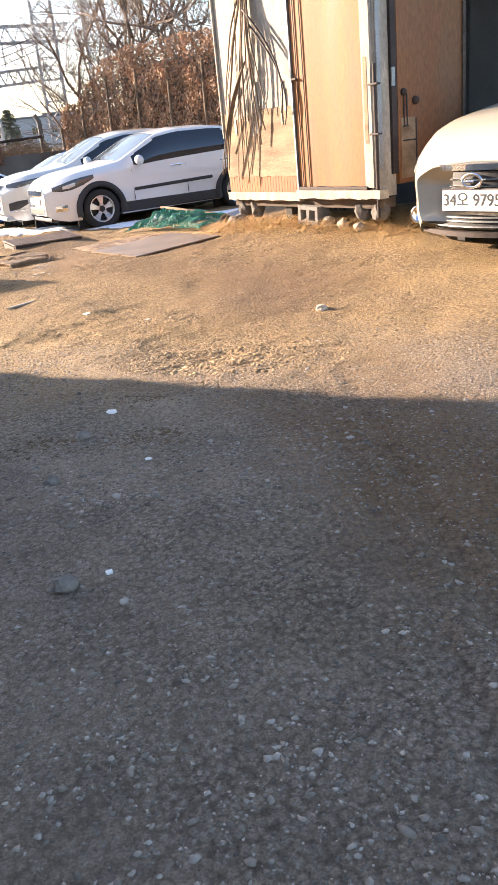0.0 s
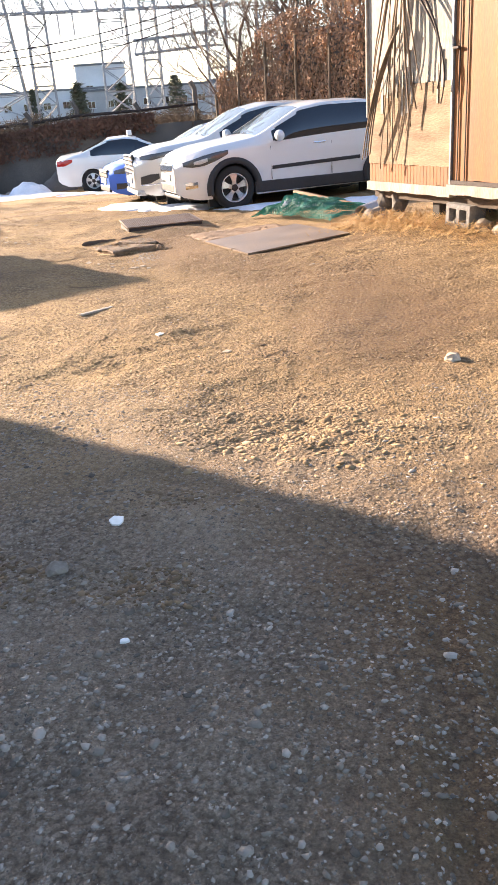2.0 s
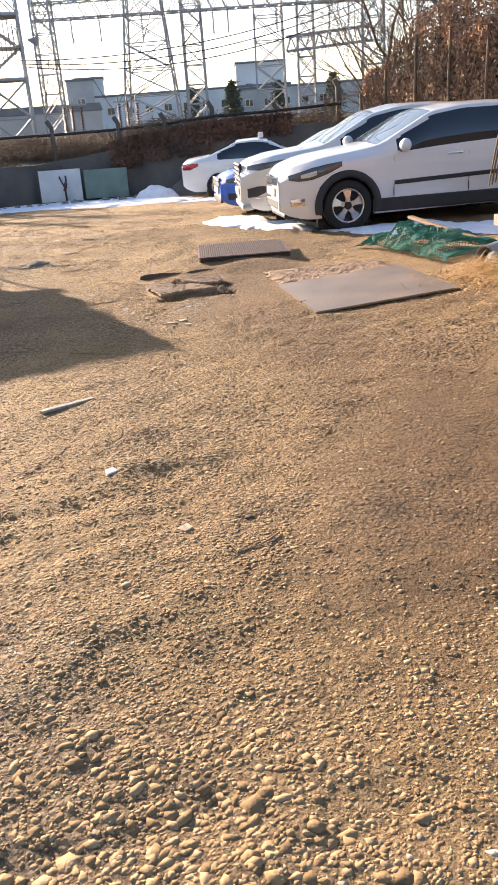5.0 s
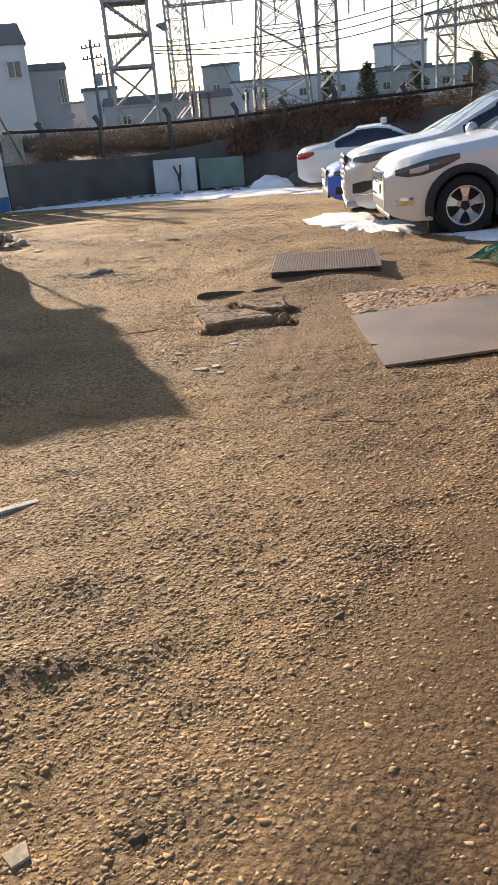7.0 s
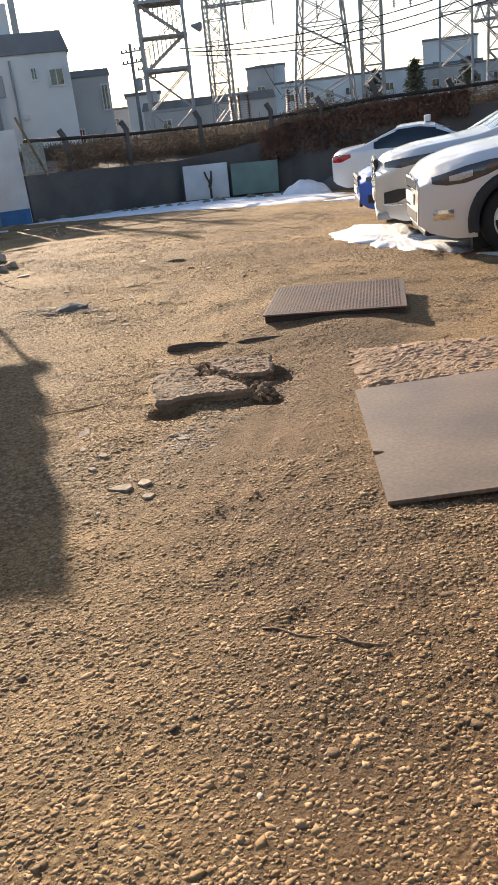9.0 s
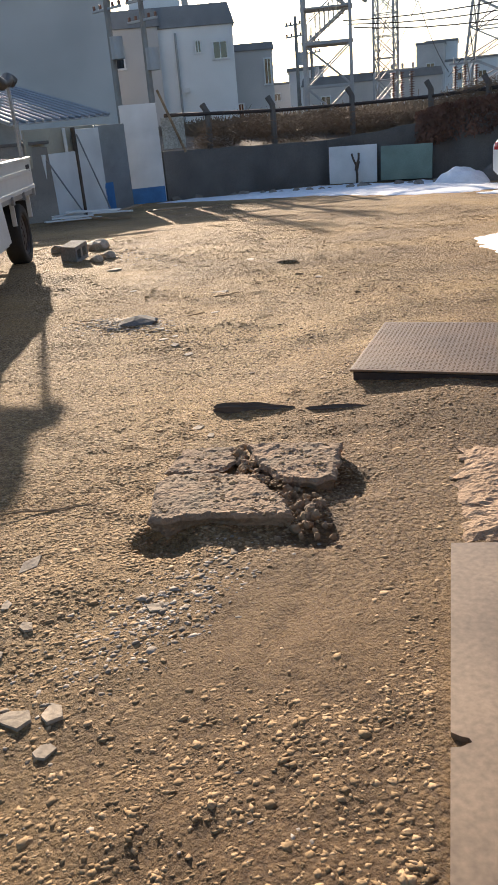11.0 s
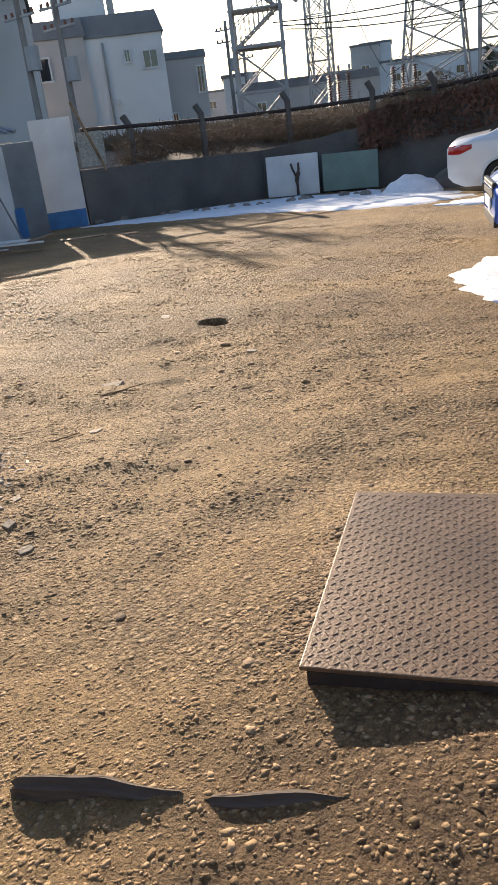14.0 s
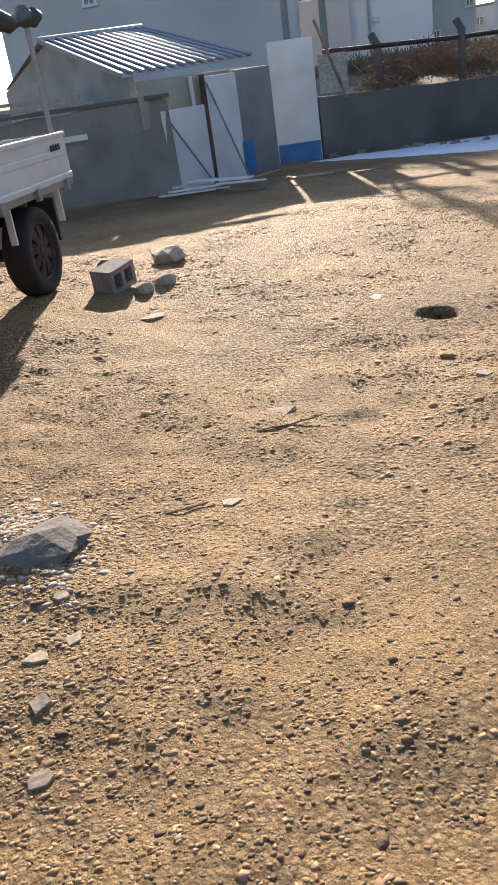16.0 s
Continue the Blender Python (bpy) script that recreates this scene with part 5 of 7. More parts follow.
# ---- the truck ----
def truck():
    """A small flat-bed truck: x runs from its tail to its cab, y is its left."""
    h = -41.3
    m = pose(-9.50, 13.25, -0.155, 0, 0, h)
    root = thing("truck", m, "small white drop-side truck carrying a rack, parked at the yard's edge", "truck")
    W, BL = 1.50, 2.25
    part("bed_floor", boxed((BL / 2, -W / 2, 0.76), (BL, W, 0.07), 0.006), GALV, root, "steel bed floor")
    for y, s in ((-0.02, 1), (-W + 0.02, -1)):
        side = part("side_board", boxed((BL / 2, y, 0.955), (BL, 0.035, 0.34), 0.008), TRUCK_PAINT, root, "white drop-side board")
        part("top_rail", boxed((BL / 2, y, 1.115), (BL + 0.02, 0.06, 0.04), 0.01), TRUCK_PAINT, side)
        part("lower_rail", boxed((BL / 2, y + s * 0.008, 0.80), (BL, 0.045, 0.05), 0.01), TRUCK_PAINT, side)
        part("panel_rib", boxed((BL / 2, y + s * 0.020, 0.985), (BL - 0.2, 0.014, 0.05), 0.006), TRUCK_PAINT, side)
        for x in (0.18, 0.8, 1.45, 2.1):
            part("hinge", boxed((x, y + s * 0.03, 0.745), (0.06, 0.04, 0.09), 0.008), GALV, side)
        for k in range(4):
            part("writing_bar", boxed((0.17 + 0.055 * k, y + s * 0.0235, 1.02), (0.035, 0.006, 0.055)), BLACK_PLASTIC, side)
            part("writing_bar", boxed((0.17 + 0.055 * k, y + s * 0.0235, 1.02), (0.006, 0.008, 0.07)), BLACK_PLASTIC, side)
    tail = part("tail_board", boxed((0.0, -W / 2, 0.955), (0.035, W - 0.06, 0.34), 0.008), TRUCK_PAINT, root, "white tail board")
    part("tail_latch", boxed((-0.02, -0.08, 1.0), (0.04, 0.04, 0.16), 0.008), GALV, tail)
    part("front_board", boxed((BL, -W / 2, 1.0), (0.04, W, 0.5), 0.008), TRUCK_PAINT, root)
    for y in (-0.35, -W + 0.35):
        part("chassis_rail", boxed((1.85, y, 0.62), (3.5, 0.07, 0.14), 0.01), DARK_STEEL, root, "dark chassis rail")
    for x, y in ((0.80, -0.14), (0.80, -W + 0.14), (3.0, -0.14), (3.0, -W + 0.14)):
        wheel(root, x, y, 0.335, 8, 0.20, 1 if y > -0.7 else -1, DARK_STEEL)
        part("axle", cyl(bmesh.new(), (x, -0.2, 0.335), (x, -W + 0.2, 0.335), 0.05), DARK_STEEL, root)
    for x in (0.30, 1.26):
        part("mudguard_stay", boxed((x, -0.05, 0.60), (0.025, 0.05, 0.26), 0.005, pose(0, 0, 0, 0, 0, 0)), TRUCK_PAINT, root, "white mudguard stay")
    part("mud_flap", boxed((0.36, -0.18, 0.50), (0.02, 0.22, 0.34), 0.004), RUBBER, root)
    cab = bmesh.new()
    prof = [(2.32, 0.40), (2.32, 1.50), (2.40, 1.95), (3.25, 1.97), (3.38, 1.90), (3.66, 1.20), (3.80, 0.95), (3.80, 0.36)]
    a = [cab.verts.new((x, 0.12 - (0.10 if z > 1.3 else 0), z)) for x, z in prof]
    b2 = [cab.verts.new((x, -W + 0.03 + (0.10 if z > 1.3 else 0), z)) for x, z in prof]
    cab.faces.new(a)
    cab.faces.new(b2[::-1])
    for i in range(len(prof)):
        j = (i + 1) % len(prof)
        cab.faces.new((a[i], b2[i], b2[j], a[j]))
    bmesh.ops.recalc_face_normals(cab, faces=cab.faces)
    bmesh.ops.bevel(cab, geom=list(cab.edges), offset=0.03, segments=2, affect="EDGES")
    part("cab", cab, TRUCK_PAINT, root, "white cab")
    part("windscreen", boxed((3.55, -W / 2, 1.52), (0.02, W - 0.4, 0.55), 0.01, Matrix.Translation((0, 0, 0))), CAR_GLASS, root)
    pole = part("stake", cyl(bmesh.new(), (0.06, -0.07, 0.78), (0.02, -0.10, 1.94), 0.022), GALV, root, "upright steel stake")
    part("stake", cyl(bmesh.new(), (0.06, -W + 0.07, 0.78), (0.06, -W + 0.07, 1.94), 0.022), GALV, root)
    V, F = tube([(0.02 + 2.35 * i / 20, -0.10 + 0.04 * math.sin(i), 1.95 + 0.035 * math.sin(i * 1.7)) for i in range(21)], [0.055 + 0.02 * math.sin(i * 2.3) for i in range(21)], 10)
    part_of("rolled_cover", mesh_from("rolled_cover", V, F), TARP, root, "rolled grey cover tied along the rack", True)
    V, F = tube([(-0.10 + 0.15 * i / 5, -0.05 - 0.05 * i / 5, 1.97 + 0.02 * math.sin(i * 2)) for i in range(6)], 0.06, 10)
    part_of("rolled_end", mesh_from("rolled_end", V, F), TARP, root, "frayed end of the rolled cover", True)
    n = 12
    V, F = [], []
    for i in range(n + 1):
        for j in range(7):
            x, y = 0.05 + 2.3 * i / n, -0.12 - (W - 0.2) * j / 6
            V.append((x, y, 1.93 + 0.03 * noise.noise((x * 3, y * 3, 0)) - 0.04 * math.sin(math.pi * j / 6)))
    for i in range(n):
        for j in range(6):
            F.append((i * 7 + j, i * 7 + j + 1, i * 7 + 8 + j, i * 7 + 7 + j))
    V += [(x, y, z - 0.012) for x, y, z in V]
    F += [tuple(reversed([k + (n + 1) * 7 for k in f])) for f in F]
    part_of("rack_cover", mesh_from("rack_cover", V, F), TARP, root, "dark cover over the rack", True)


truck()


def block_at(x, y, s, turn, label, material, lump=False):
    """Concrete blocks and lumps lying about."""
    root = thing("concrete_block" if not lump else "rock", pose(x, y, height(x, y), 0, 0, turn), label, "concrete block" if not lump else "rock")
    if lump:
        ob = part("stone", pebble(s, int(abs(x * 97 + y * 31)), 0.7 if s < 0.1 or x < -8 else 0.27), material, root)
        ob.location.z = s * 0.2 if s < 0.1 or x < -8 else -0.02
    else:
        bm = boxed((0, 0, s[2] / 2 - 0.02), s, 0.012)
        bmesh.ops.subdivide_edges(bm, edges=bm.edges, cuts=2, use_grid_fill=True)
        for v in bm.verts:
            v.co += Vector((noise.noise(v.co * 9), noise.noise(v.co * 9 + Vector((5, 0, 0))), noise.noise(v.co * 9 + Vector((0, 7, 0))))) * 0.008
        part("block", bm, material, root)


yard_block = thing("concrete_block", pose(-8.49, 13.11, height(-8.49, 13.11) + 0.005, 4, -6, 118), "pale hollow concrete block lying beside the truck's wheel", "concrete block")
hollow_block(yard_block)
for x, y, r, l in ((-9.35, 13.35, 0.11, "rough brown rock beside the truck"), (-8.35, 13.2, 0.08, "small brown rock beside the truck"), (-9.3, 13.9, 0.15, "weathered grey rock by the bank"), (-8.42, 13.42, 0.09, "rounded grey rock by the block")):
    block_at(x, y, r, 30 * x, l, STONE, True)
for x, y, r in ((-5.13, 11.25, 0.15), (0.68, 5.36, 0.045)):
    block_at(x, y, r, 20, "lump of grey concrete in the earth" if x < -1 else "pale lump of stone on the earth", DARK_CONCRETE if x < -1 else STONE, True)

# ---- the far wall: boards, fence, snow ----
def leaning_board(name, a, b2, z0, z1, material, label, t=0.03, lean=0.0):
    a, b2 = Vector(a), Vector(b2)
    root = thing(name, wall_frame(a, b2), label, "board")
    L = (b2 - a).length
    bm = boxed((L / 2, 0, (z0 + z1) / 2), (L, t, z1 - z0), 0.005)
    for v in bm.verts:
        v.co.y += lean * (v.co.z - z0) / (z1 - z0)
    part("sheet", bm, material, root)
    return root


white_board = leaning_board("white_board", (-15.38, 26.20), (-14.16, 26.76), -0.75, 0.23, PANEL_WHITE, "dirty white board leaning against the wall", 0.04, 0.06)
leaning_board("green_board", (-14.06, 26.80), (-12.75, 27.30), -0.72, 0.16, mat("pale_green_board", (0.22, 0.30, 0.25), 0.8, 0, 0.3, 1.5), "faded green board leaning against the wall", 0.04, 0.06)


def dead_shrub(x, y, h, label):
    """A dead sapling with two arms against the white board."""
    root = thing("dead_sapling", pose(x, y, height(x, y)), label, "shrub")
    for pts, r in (([(0, 0, -0.05), (0.01, 0, h * 0.3), (-0.01, 0, h * 0.6)], 0.035), ([(-0.01, 0, h * 0.6), (-0.12, 0, h * 0.85), (-0.16, 0, h)], 0.028), ([(-0.01, 0, h * 0.58), (0.07, 0, h * 0.8), (0.08, 0, h * 1.02)], 0.03), ([(-0.02, 0, h * 0.45), (0.03, 0, h * 0.65), (0.06, 0, h * 0.75)], 0.05)):
        V, F = tube(pts, r, 7)
        part_of("stem", mesh_from("stem", V, F), WOOD_DARK, root, "", True)


dead_shrub(-14.50, 26.30, 0.80, "dark forked dead sapling in front of the white board")


def fence_post(p, z0, z1, bend):
    root = thing("fence_post", pose(p[0], p[1], 0), "dark concrete fence post with a bent top", "fence post", "fence posts on the wall")
    V, F = tube([(0, 0, z0), (0, 0, (z0 + z1) / 2), (0, 0, z1 - 0.22), (-bend * 0.5, -bend * 0.3, z1)], 0.085, 6)
    part_of("post", mesh_from("post", V, F), DARK_CONCRETE, root)


posts = [((-16.55, 25.3), 0.3, 1.66), ((-15.35, 27.3), 0.2, 1.72), ((-17.15, 23.4), 0.3, 1.6), ((-13.3, 28.1), 0.5, 1.7), ((-9.95, 28.15), 0.9, 1.92), ((-8.1, 29.0), 0.9, 1.75), ((-6.4, 30.1), 0.9, 2.3), ((-11.6, 28.1), 0.7, 1.7)]
for p, z0, z1 in posts:
    fence_post(p, z0, z1, 0.22)


def fence_rail(points, r, label):
    root = thing("fence_rail", pose(0, 0, 0), label, "fence rail")
    V, F = tube(points, r, 6)
    part_of("pipe", mesh_from("pipe", V, F), DARK_STEEL, root, "", True)


fence_rail([(-17.5, 22.2, 1.40), (-17.1, 23.4, 1.36), (-16.55, 25.3, 1.30), (-15.35, 27.3, 1.28), (-13.3, 28.1, 1.30), (-11.6, 28.1, 1.36), (-9.95, 28.1, 1.48), (-8.1, 28.95, 1.50), (-6.3, 30.0, 1.58)], 0.05, "dark creeper-grown rail along the wall's fence posts")


def dry_creeper():
    """Dead creeper grown through the fence on the wall."""
    V, F = [], []
    pairs = []
    r2 = random.Random(3)
    line = [(-17.25, 23.0), (-16.65, 25.3), (-15.45, 27.35), (-13.3, 28.2), (-11.6, 28.2), (-9.95, 28.25), (-8.1, 29.1), (-6.2, 30.1)]
    for k in range(6500):
        i = r2.randrange(len(line) - 1)
        f = r2.random()
        x = line[i][0] + (line[i + 1][0] - line[i][0]) * f
        y = line[i][1] + (line[i + 1][1] - line[i][1]) * f
        z = 0.85 + 0.6 * r2.random() ** 1.4 + 0.25 * noise.noise((x * 0.8, y * 0.8, 2)) - (0.35 if x < -13 else 0)
        d = Vector((r2.gauss(0, 0.2), r2.gauss(0, 0.08), r2.gauss(0, 0.12)))
        p = Vector((x, y + r2.gauss(0, 0.12), z))
        pairs.append((p, p + d))
    for k in range(5200):
        i = r2.randrange(len(line) - 1)
        f, off = r2.random(), 0.3 + 7 * r2.random() ** 1.5
        x = line[i][0] + (line[i + 1][0] - line[i][0]) * f - 0.5 * off
        y = line[i][1] + (line[i + 1][1] - line[i][1]) * f + 0.866 * off
        p = Vector((x, y, 0.72 + 0.04 * off + 0.15 * noise.noise((x, y, 0))))
        pairs.append((p, p + Vector((r2.gauss(0, 0.14), r2.gauss(0, 0.14), abs(r2.gauss(0.12, 0.16))))))
    V, F = rods(pairs, 0.008, 3)
    ob = part_of("creeper", mesh_from("creeper", V, F), VINE)
    tagged(ob, "tangle of dead brown creeper along the fence", "creeper", kind="stuff")


dry_creeper()


def wall_ivy():
    """Dead ivy hanging down the higher stretch of the wall."""
    r2 = random.Random(17)
    V, F = [], []
    run = [(Vector((-13.3, 27.55)), 0.62), (Vector((-12.6, 27.82)), 0.78), (Vector((-9.9, 27.92)), 1.04), (Vector((-7.6, 28.95)), 1.1)]
    for k in range(4500):
        i = r2.randrange(3)
        f = r2.random()
        p = run[i][0].lerp(run[i + 1][0], f)
        zt = run[i][1] * (1 - f) + run[i + 1][1] * f
        z = zt + 0.30 - (0.9 if i < 2 else 0.6) * r2.random() ** 1.6
        q = Vector((p.x + r2.gauss(0, 0.05), p.y - 0.04 - 0.12 * r2.random(), z))
        s = r2.uniform(0.03, 0.07)
        d1 = Vector((r2.gauss(0, 1), r2.gauss(0, 0.4), r2.gauss(0, 1))).normalized() * s
        d2 = Vector((r2.gauss(0, 1), r2.gauss(0, 0.4), r2.gauss(0, 1))).normalized() * s
        n = len(V)
        V += [q - d1, q + d2, q + d1, q - d2]
        F.append((n, n + 1, n + 2, n + 3))
    ob = part_of("wall_ivy", mesh_from("wall_ivy", V, F), mat("dark_dead_ivy", (0.17, 0.085, 0.055), 0.9, 0, 0.5, 2))
    tagged(ob, "dark red-brown dead ivy hanging over the wall", "ivy", kind="stuff")


wall_ivy()


def snow_patch(name, outline, thick, label, seed):
    """Old snow: a low uneven sheet with a ragged edge, laid over the ground."""
    pts = [Vector(p) for p in outline]
    c = sum(pts, Vector((0, 0))) / len(pts)
    dense = []
    for i in range(len(pts)):
        for k in range(16):
            q = pts[i].lerp(pts[(i + 1) % len(pts)], k / 16)
            q = q + (q - c).normalized() * (0.28 * noise.noise((q.x * 1.9, q.y * 1.9, seed)) + 0.20 * noise.noise((q.x * 5, q.y * 5, seed)) + 0.09 * noise.noise((q.x * 13, q.y * 13, seed)))
            dense.append(q)
    bm = bmesh.new()
    rings = []
    for s in (1.0, 0.96, 0.85, 0.65, 0.4, 0.15):
        ring = []
        for q in dense:
            w = c + (q - c) * s
            up = thick * (0 if s == 1.0 else min(1, (1 - s) * 9)) * (1 + 0.9 * noise.noise((w.x * 2.2, w.y * 2.2, seed)) + 0.9 * noise.noise((w.x * 7, w.y * 7, seed)))
            ring.append(bm.verts.new((w.x, w.y, height(w.x, w.y) + (up - 0.02 if s == 1.0 else up + 0.004))))
        rings.append(ring)
    for a, b2 in zip(rings, rings[1:]):
        for i in range(len(a)):
            j = (i + 1) % len(a)
            bm.faces.new((a[i], a[j], b2[j], b2[i]))
    bm.faces.new(rings[-1])
    bmesh.ops.recalc_face_normals(bm, faces=bm.faces)
    tagged(part(name, bm, SNOW, smooth=True), label, "snow", kind="stuff")


snow_patch("snow_strip", [(-17.1, 21.2), (-14.9, 21.8), (-13.0, 22.6), (-10.6, 22.4), (-8.9, 22.6), (-8.6, 24.2), (-10.2, 25.8), (-12.4, 26.8), (-14.6, 26.0), (-15.5, 25.9), (-16.4, 23.8)], 0.03, "strip of old snow in the shade of the wall", 2)
snow_patch("snow_strip", [(-8.7, 22.3), (-7.6, 22.2), (-6.2, 21.4), (-5.2, 21.8), (-6.4, 23.0), (-8.3, 23.5)], 0.02, "thin trodden snow behind the parked cars", 9)
snow_patch("snow_patch", [(-5.2, 16.1), (-4.3, 15.1), (-3.5, 14.5), (-2.7, 14.1), (-2.5, 14.7), (-3.4, 15.6), (-4.4, 16.8), (-5.2, 16.9)], 0.025, "patch of dirty snow in front of the crossovers", 4)
snow_patch("snow_patch", [(-2.6, 14.2), (-1.3, 13.2), (-0.1, 12.8), (0.6, 13.3), (0.4, 14.2), (-1.0, 14.6)], 0.02, "thin snow under the white crossover", 6)


def heap(x, y, r, h, material, label, name, seed):
    bm = bmesh.new()
    n, m2 = 30, 12
    rings = []
    for j in range(m2 + 1):
        s = 1 - j / m2
        ring = []
        for i in range(n):
            a = 2 * math.pi * i / n
            px, py = x + r * s * math.cos(a) * (1 + 0.25 * noise.noise((math.cos(a), math.sin(a), seed))), y + 0.8 * r * s * math.sin(a)
            z = height(px, py) + h * (1 - s ** 1.6) * (1 + 0.35 * noise.noise((px * 2.4, py * 2.4, seed))) + 0.07 * noise.noise((px * 5, py * 5, seed)) - (0.05 if j == 0 else 0)
            ring.append(bm.verts.new((px, py, z)))
        rings.append(ring)
    for a2, b2 in zip(rings, rings[1:]):
        for i in range(n):
            j = (i + 1) % n
            bm.faces.new((a2[i], a2[j], b2[j], b2[i]))
    bmesh.ops.remove_doubles(bm, verts=bm.verts, dist=0.01)
    bmesh.ops.recalc_face_normals(bm, faces=bm.faces)
    tagged(part(name, bm, material, smooth=True), label, "snow heap", kind="")


heap(-10.85, 25.6, 0.75, 0.42, SNOW, "heap of dirty shovelled snow by the wall", "snow_mound", 5)
heap(-10.3, 26.5, 0.7, 0.55, DARK_CONCRETE, "heap of dark rubble half covered with snow", "rubble_mound", 8)
for k in range(26):
    f = k / 25
    x, y = -16.9 + 6.4 * f + rng.gauss(0, 0.15), 22.4 + 3.9 * f ** 0.7 + rng.gauss(0, 0.12)
    y = min(y, 21.6 + (x + 17.4) * 2.6 - 0.25) if x < -15.6 else y
    block_at(x, y, rng.uniform(0.06, 0.15), rng.uniform(0, 360), "dark rock with snow about it at the foot of the wall", STONE_DARK, True)

# ---- ivy-grown screen and bare trees behind the cars ----
def ivy_screen():
    a, b2 = Vector((-5.5, 30.2)), Vector((3.2, 21.6))
    L = (b2 - a).length
    root = thing("ivy_fence", wall_frame(a, b2), "tall fence smothered in dry brown ivy", "fence")
    part("fence_panel", boxed((L / 2, 0.1, 0.7), (L, 0.05, 3.0)), mat("brown_fence_core", (0.15, 0.10, 0.065), 0.95, 0, 0.5, 2), root, "dark fence under the ivy")
    part("fence_panel", boxed((L / 2 + 1.6, 0.12, 2.7), (L - 3.4, 0.05, 1.2)), DARK_CONCRETE, root, "dark upper fence under the ivy")
    r2 = random.Random(11)
    V, F = [], []
    for k in range(46000):
        x = r2.random() * L
        topz = 2.1 + min(1.0, x / 3.4) * 1.75 + 0.25 * noise.noise((x * 1.3, 0, 0))
        z = -0.8 + (topz + 0.8) * r2.random()
        y = -0.05 - 0.16 * r2.random() - 0.15 * noise.noise((x * 1.5, z * 1.5, 4))
        s = r2.uniform(0.025, 0.065)
        d1 = Vector((r2.gauss(0, 1), r2.gauss(0, 0.6), r2.gauss(0, 1))).normalized() * s
        d2 = Vector((r2.gauss(0, 1), r2.gauss(0, 0.6), r2.gauss(0, 1))).normalized() * s * 0.8
        p = Vector((x, y, z))
        n = len(V)
        V += [p - d1, p + d2, p + d1, p - d2]
        F.append((n, n + 1, n + 2, n + 3))
    tagged(part_of("ivy", mesh_from("ivy", V, F), IVY, root), "dry brown ivy leaves", kind="stuff")
    for x in (0.05, 1.4, 2.9, 4.4, 5.9, 7.4, 8.9):
        V, F = tube([(x, -0.22, -0.9), (x + 0.03, -0.26, 0.6), (x - 0.02, -0.24, 1.8), (x, -0.22, 1.7 + 1.5 * min(1, x / 3))], 0.045, 6)
        part_of("post", mesh_from("post", V, F), VINE, root, "dark fence post")
    pairs = []
    for k in range(1500):
        x = r2.random() * L
        z = 0.6 + 2.3 * r2.random()
        p = Vector((x, -0.22 - 0.1 * r2.random(), z))
        pairs.append((p, p + Vector((r2.gauss(0, 0.12), r2.gauss(0, 0.05), r2.gauss(0.1, 0.22)))))
    V, F = rods(pairs, 0.006, 3)
    tagged(part_of("ivy_stem", mesh_from("ivy_stem", V, F), VINE, root), "bare ivy stems", kind="stuff")


ivy_screen()


def bare_tree(x, y, h, seed, label):
    """A leafless tree: tapering trunk, limbs and a haze of twigs with a few dry leaves."""
    r2 = random.Random(seed)
    z0 = 0.3
    root = thing("bare_tree", pose(x, y, z0), label, "tree", "bare trees behind the ivy fence")
    limbs, twigs = [], []

    def grow(p, d, length, r, depth):
        pts, rad = [p.copy()], [r]
        n = 4
        for i in range(n):
            d = (d + Vector((r2.gauss(0, 0.16), r2.gauss(0, 0.16), r2.gauss(0.03, 0.1)))).normalized()
            p = p + d * length / n
            pts.append(p.copy())
            rad.append(r * (1 - 0.45 * (i + 1) / n))
        if depth <= 1:
            limbs.append((pts, rad))
        else:
            for q, w in zip(pts, pts[1:]):
                twigs.append((q, w, rad[0]))
        if depth < 4:
            for k in range(5 if depth < 3 else 5):
                q = pts[r2.randrange(1, n + 1)]
                nd = (d + Vector((r2.gauss(0, 0.75), r2.gauss(0, 0.75), r2.gauss(0.25, 0.45)))).normalized()
                grow(q, nd, length * r2.uniform(0.5, 0.75), r * 0.5, depth + 1)

    grow(Vector((0, 0, -0.6)), Vector((r2.gauss(0, 0.06), r2.gauss(0, 0.06), 1)), h * 0.55, 0.05 + 0.006 * h, 0)
    V, F = [], []
    for pts, rad in limbs:
        v, f = tube(pts, rad, 6)
        k = len(V)
        V += v
        F += [tuple(i + k for i in q) for q in f]
    part_of("trunk", mesh_from("trunk", V, F), BARK, root, "grey-brown trunk and limbs", True)
    V, F = [], []
    for q, w, r in twigs:
        v, f = rods([(q, w)], max(0.005, r * 0.7), 3)
        k = len(V)
        V += v
        F += [tuple(i + k for i in g) for g in f]
    tagged(part_of("crown", mesh_from("crown", V, F), BARK, root), "fine bare twigs", kind="stuff")


for i, (x, y, h) in enumerate(((-4.7, 31.5, 7.5), (-3.6, 30.0, 8.5), (-2.6, 30.6, 9.0), (-1.6, 28.4, 8.5), (-0.4, 28.6, 9.0), (0.6, 26.6, 8.5), (1.8, 26.4, 9.0), (-5.6, 33.5, 8.0), (-3.0, 33.5, 9.5), (-0.9, 32.0, 9.5), (2.9, 24.6, 8.5), (1.6, 30.5, 9.5))):
    bare_tree(x, y, h, 50 + i, "leafless tree with a dense crown of thin twigs")

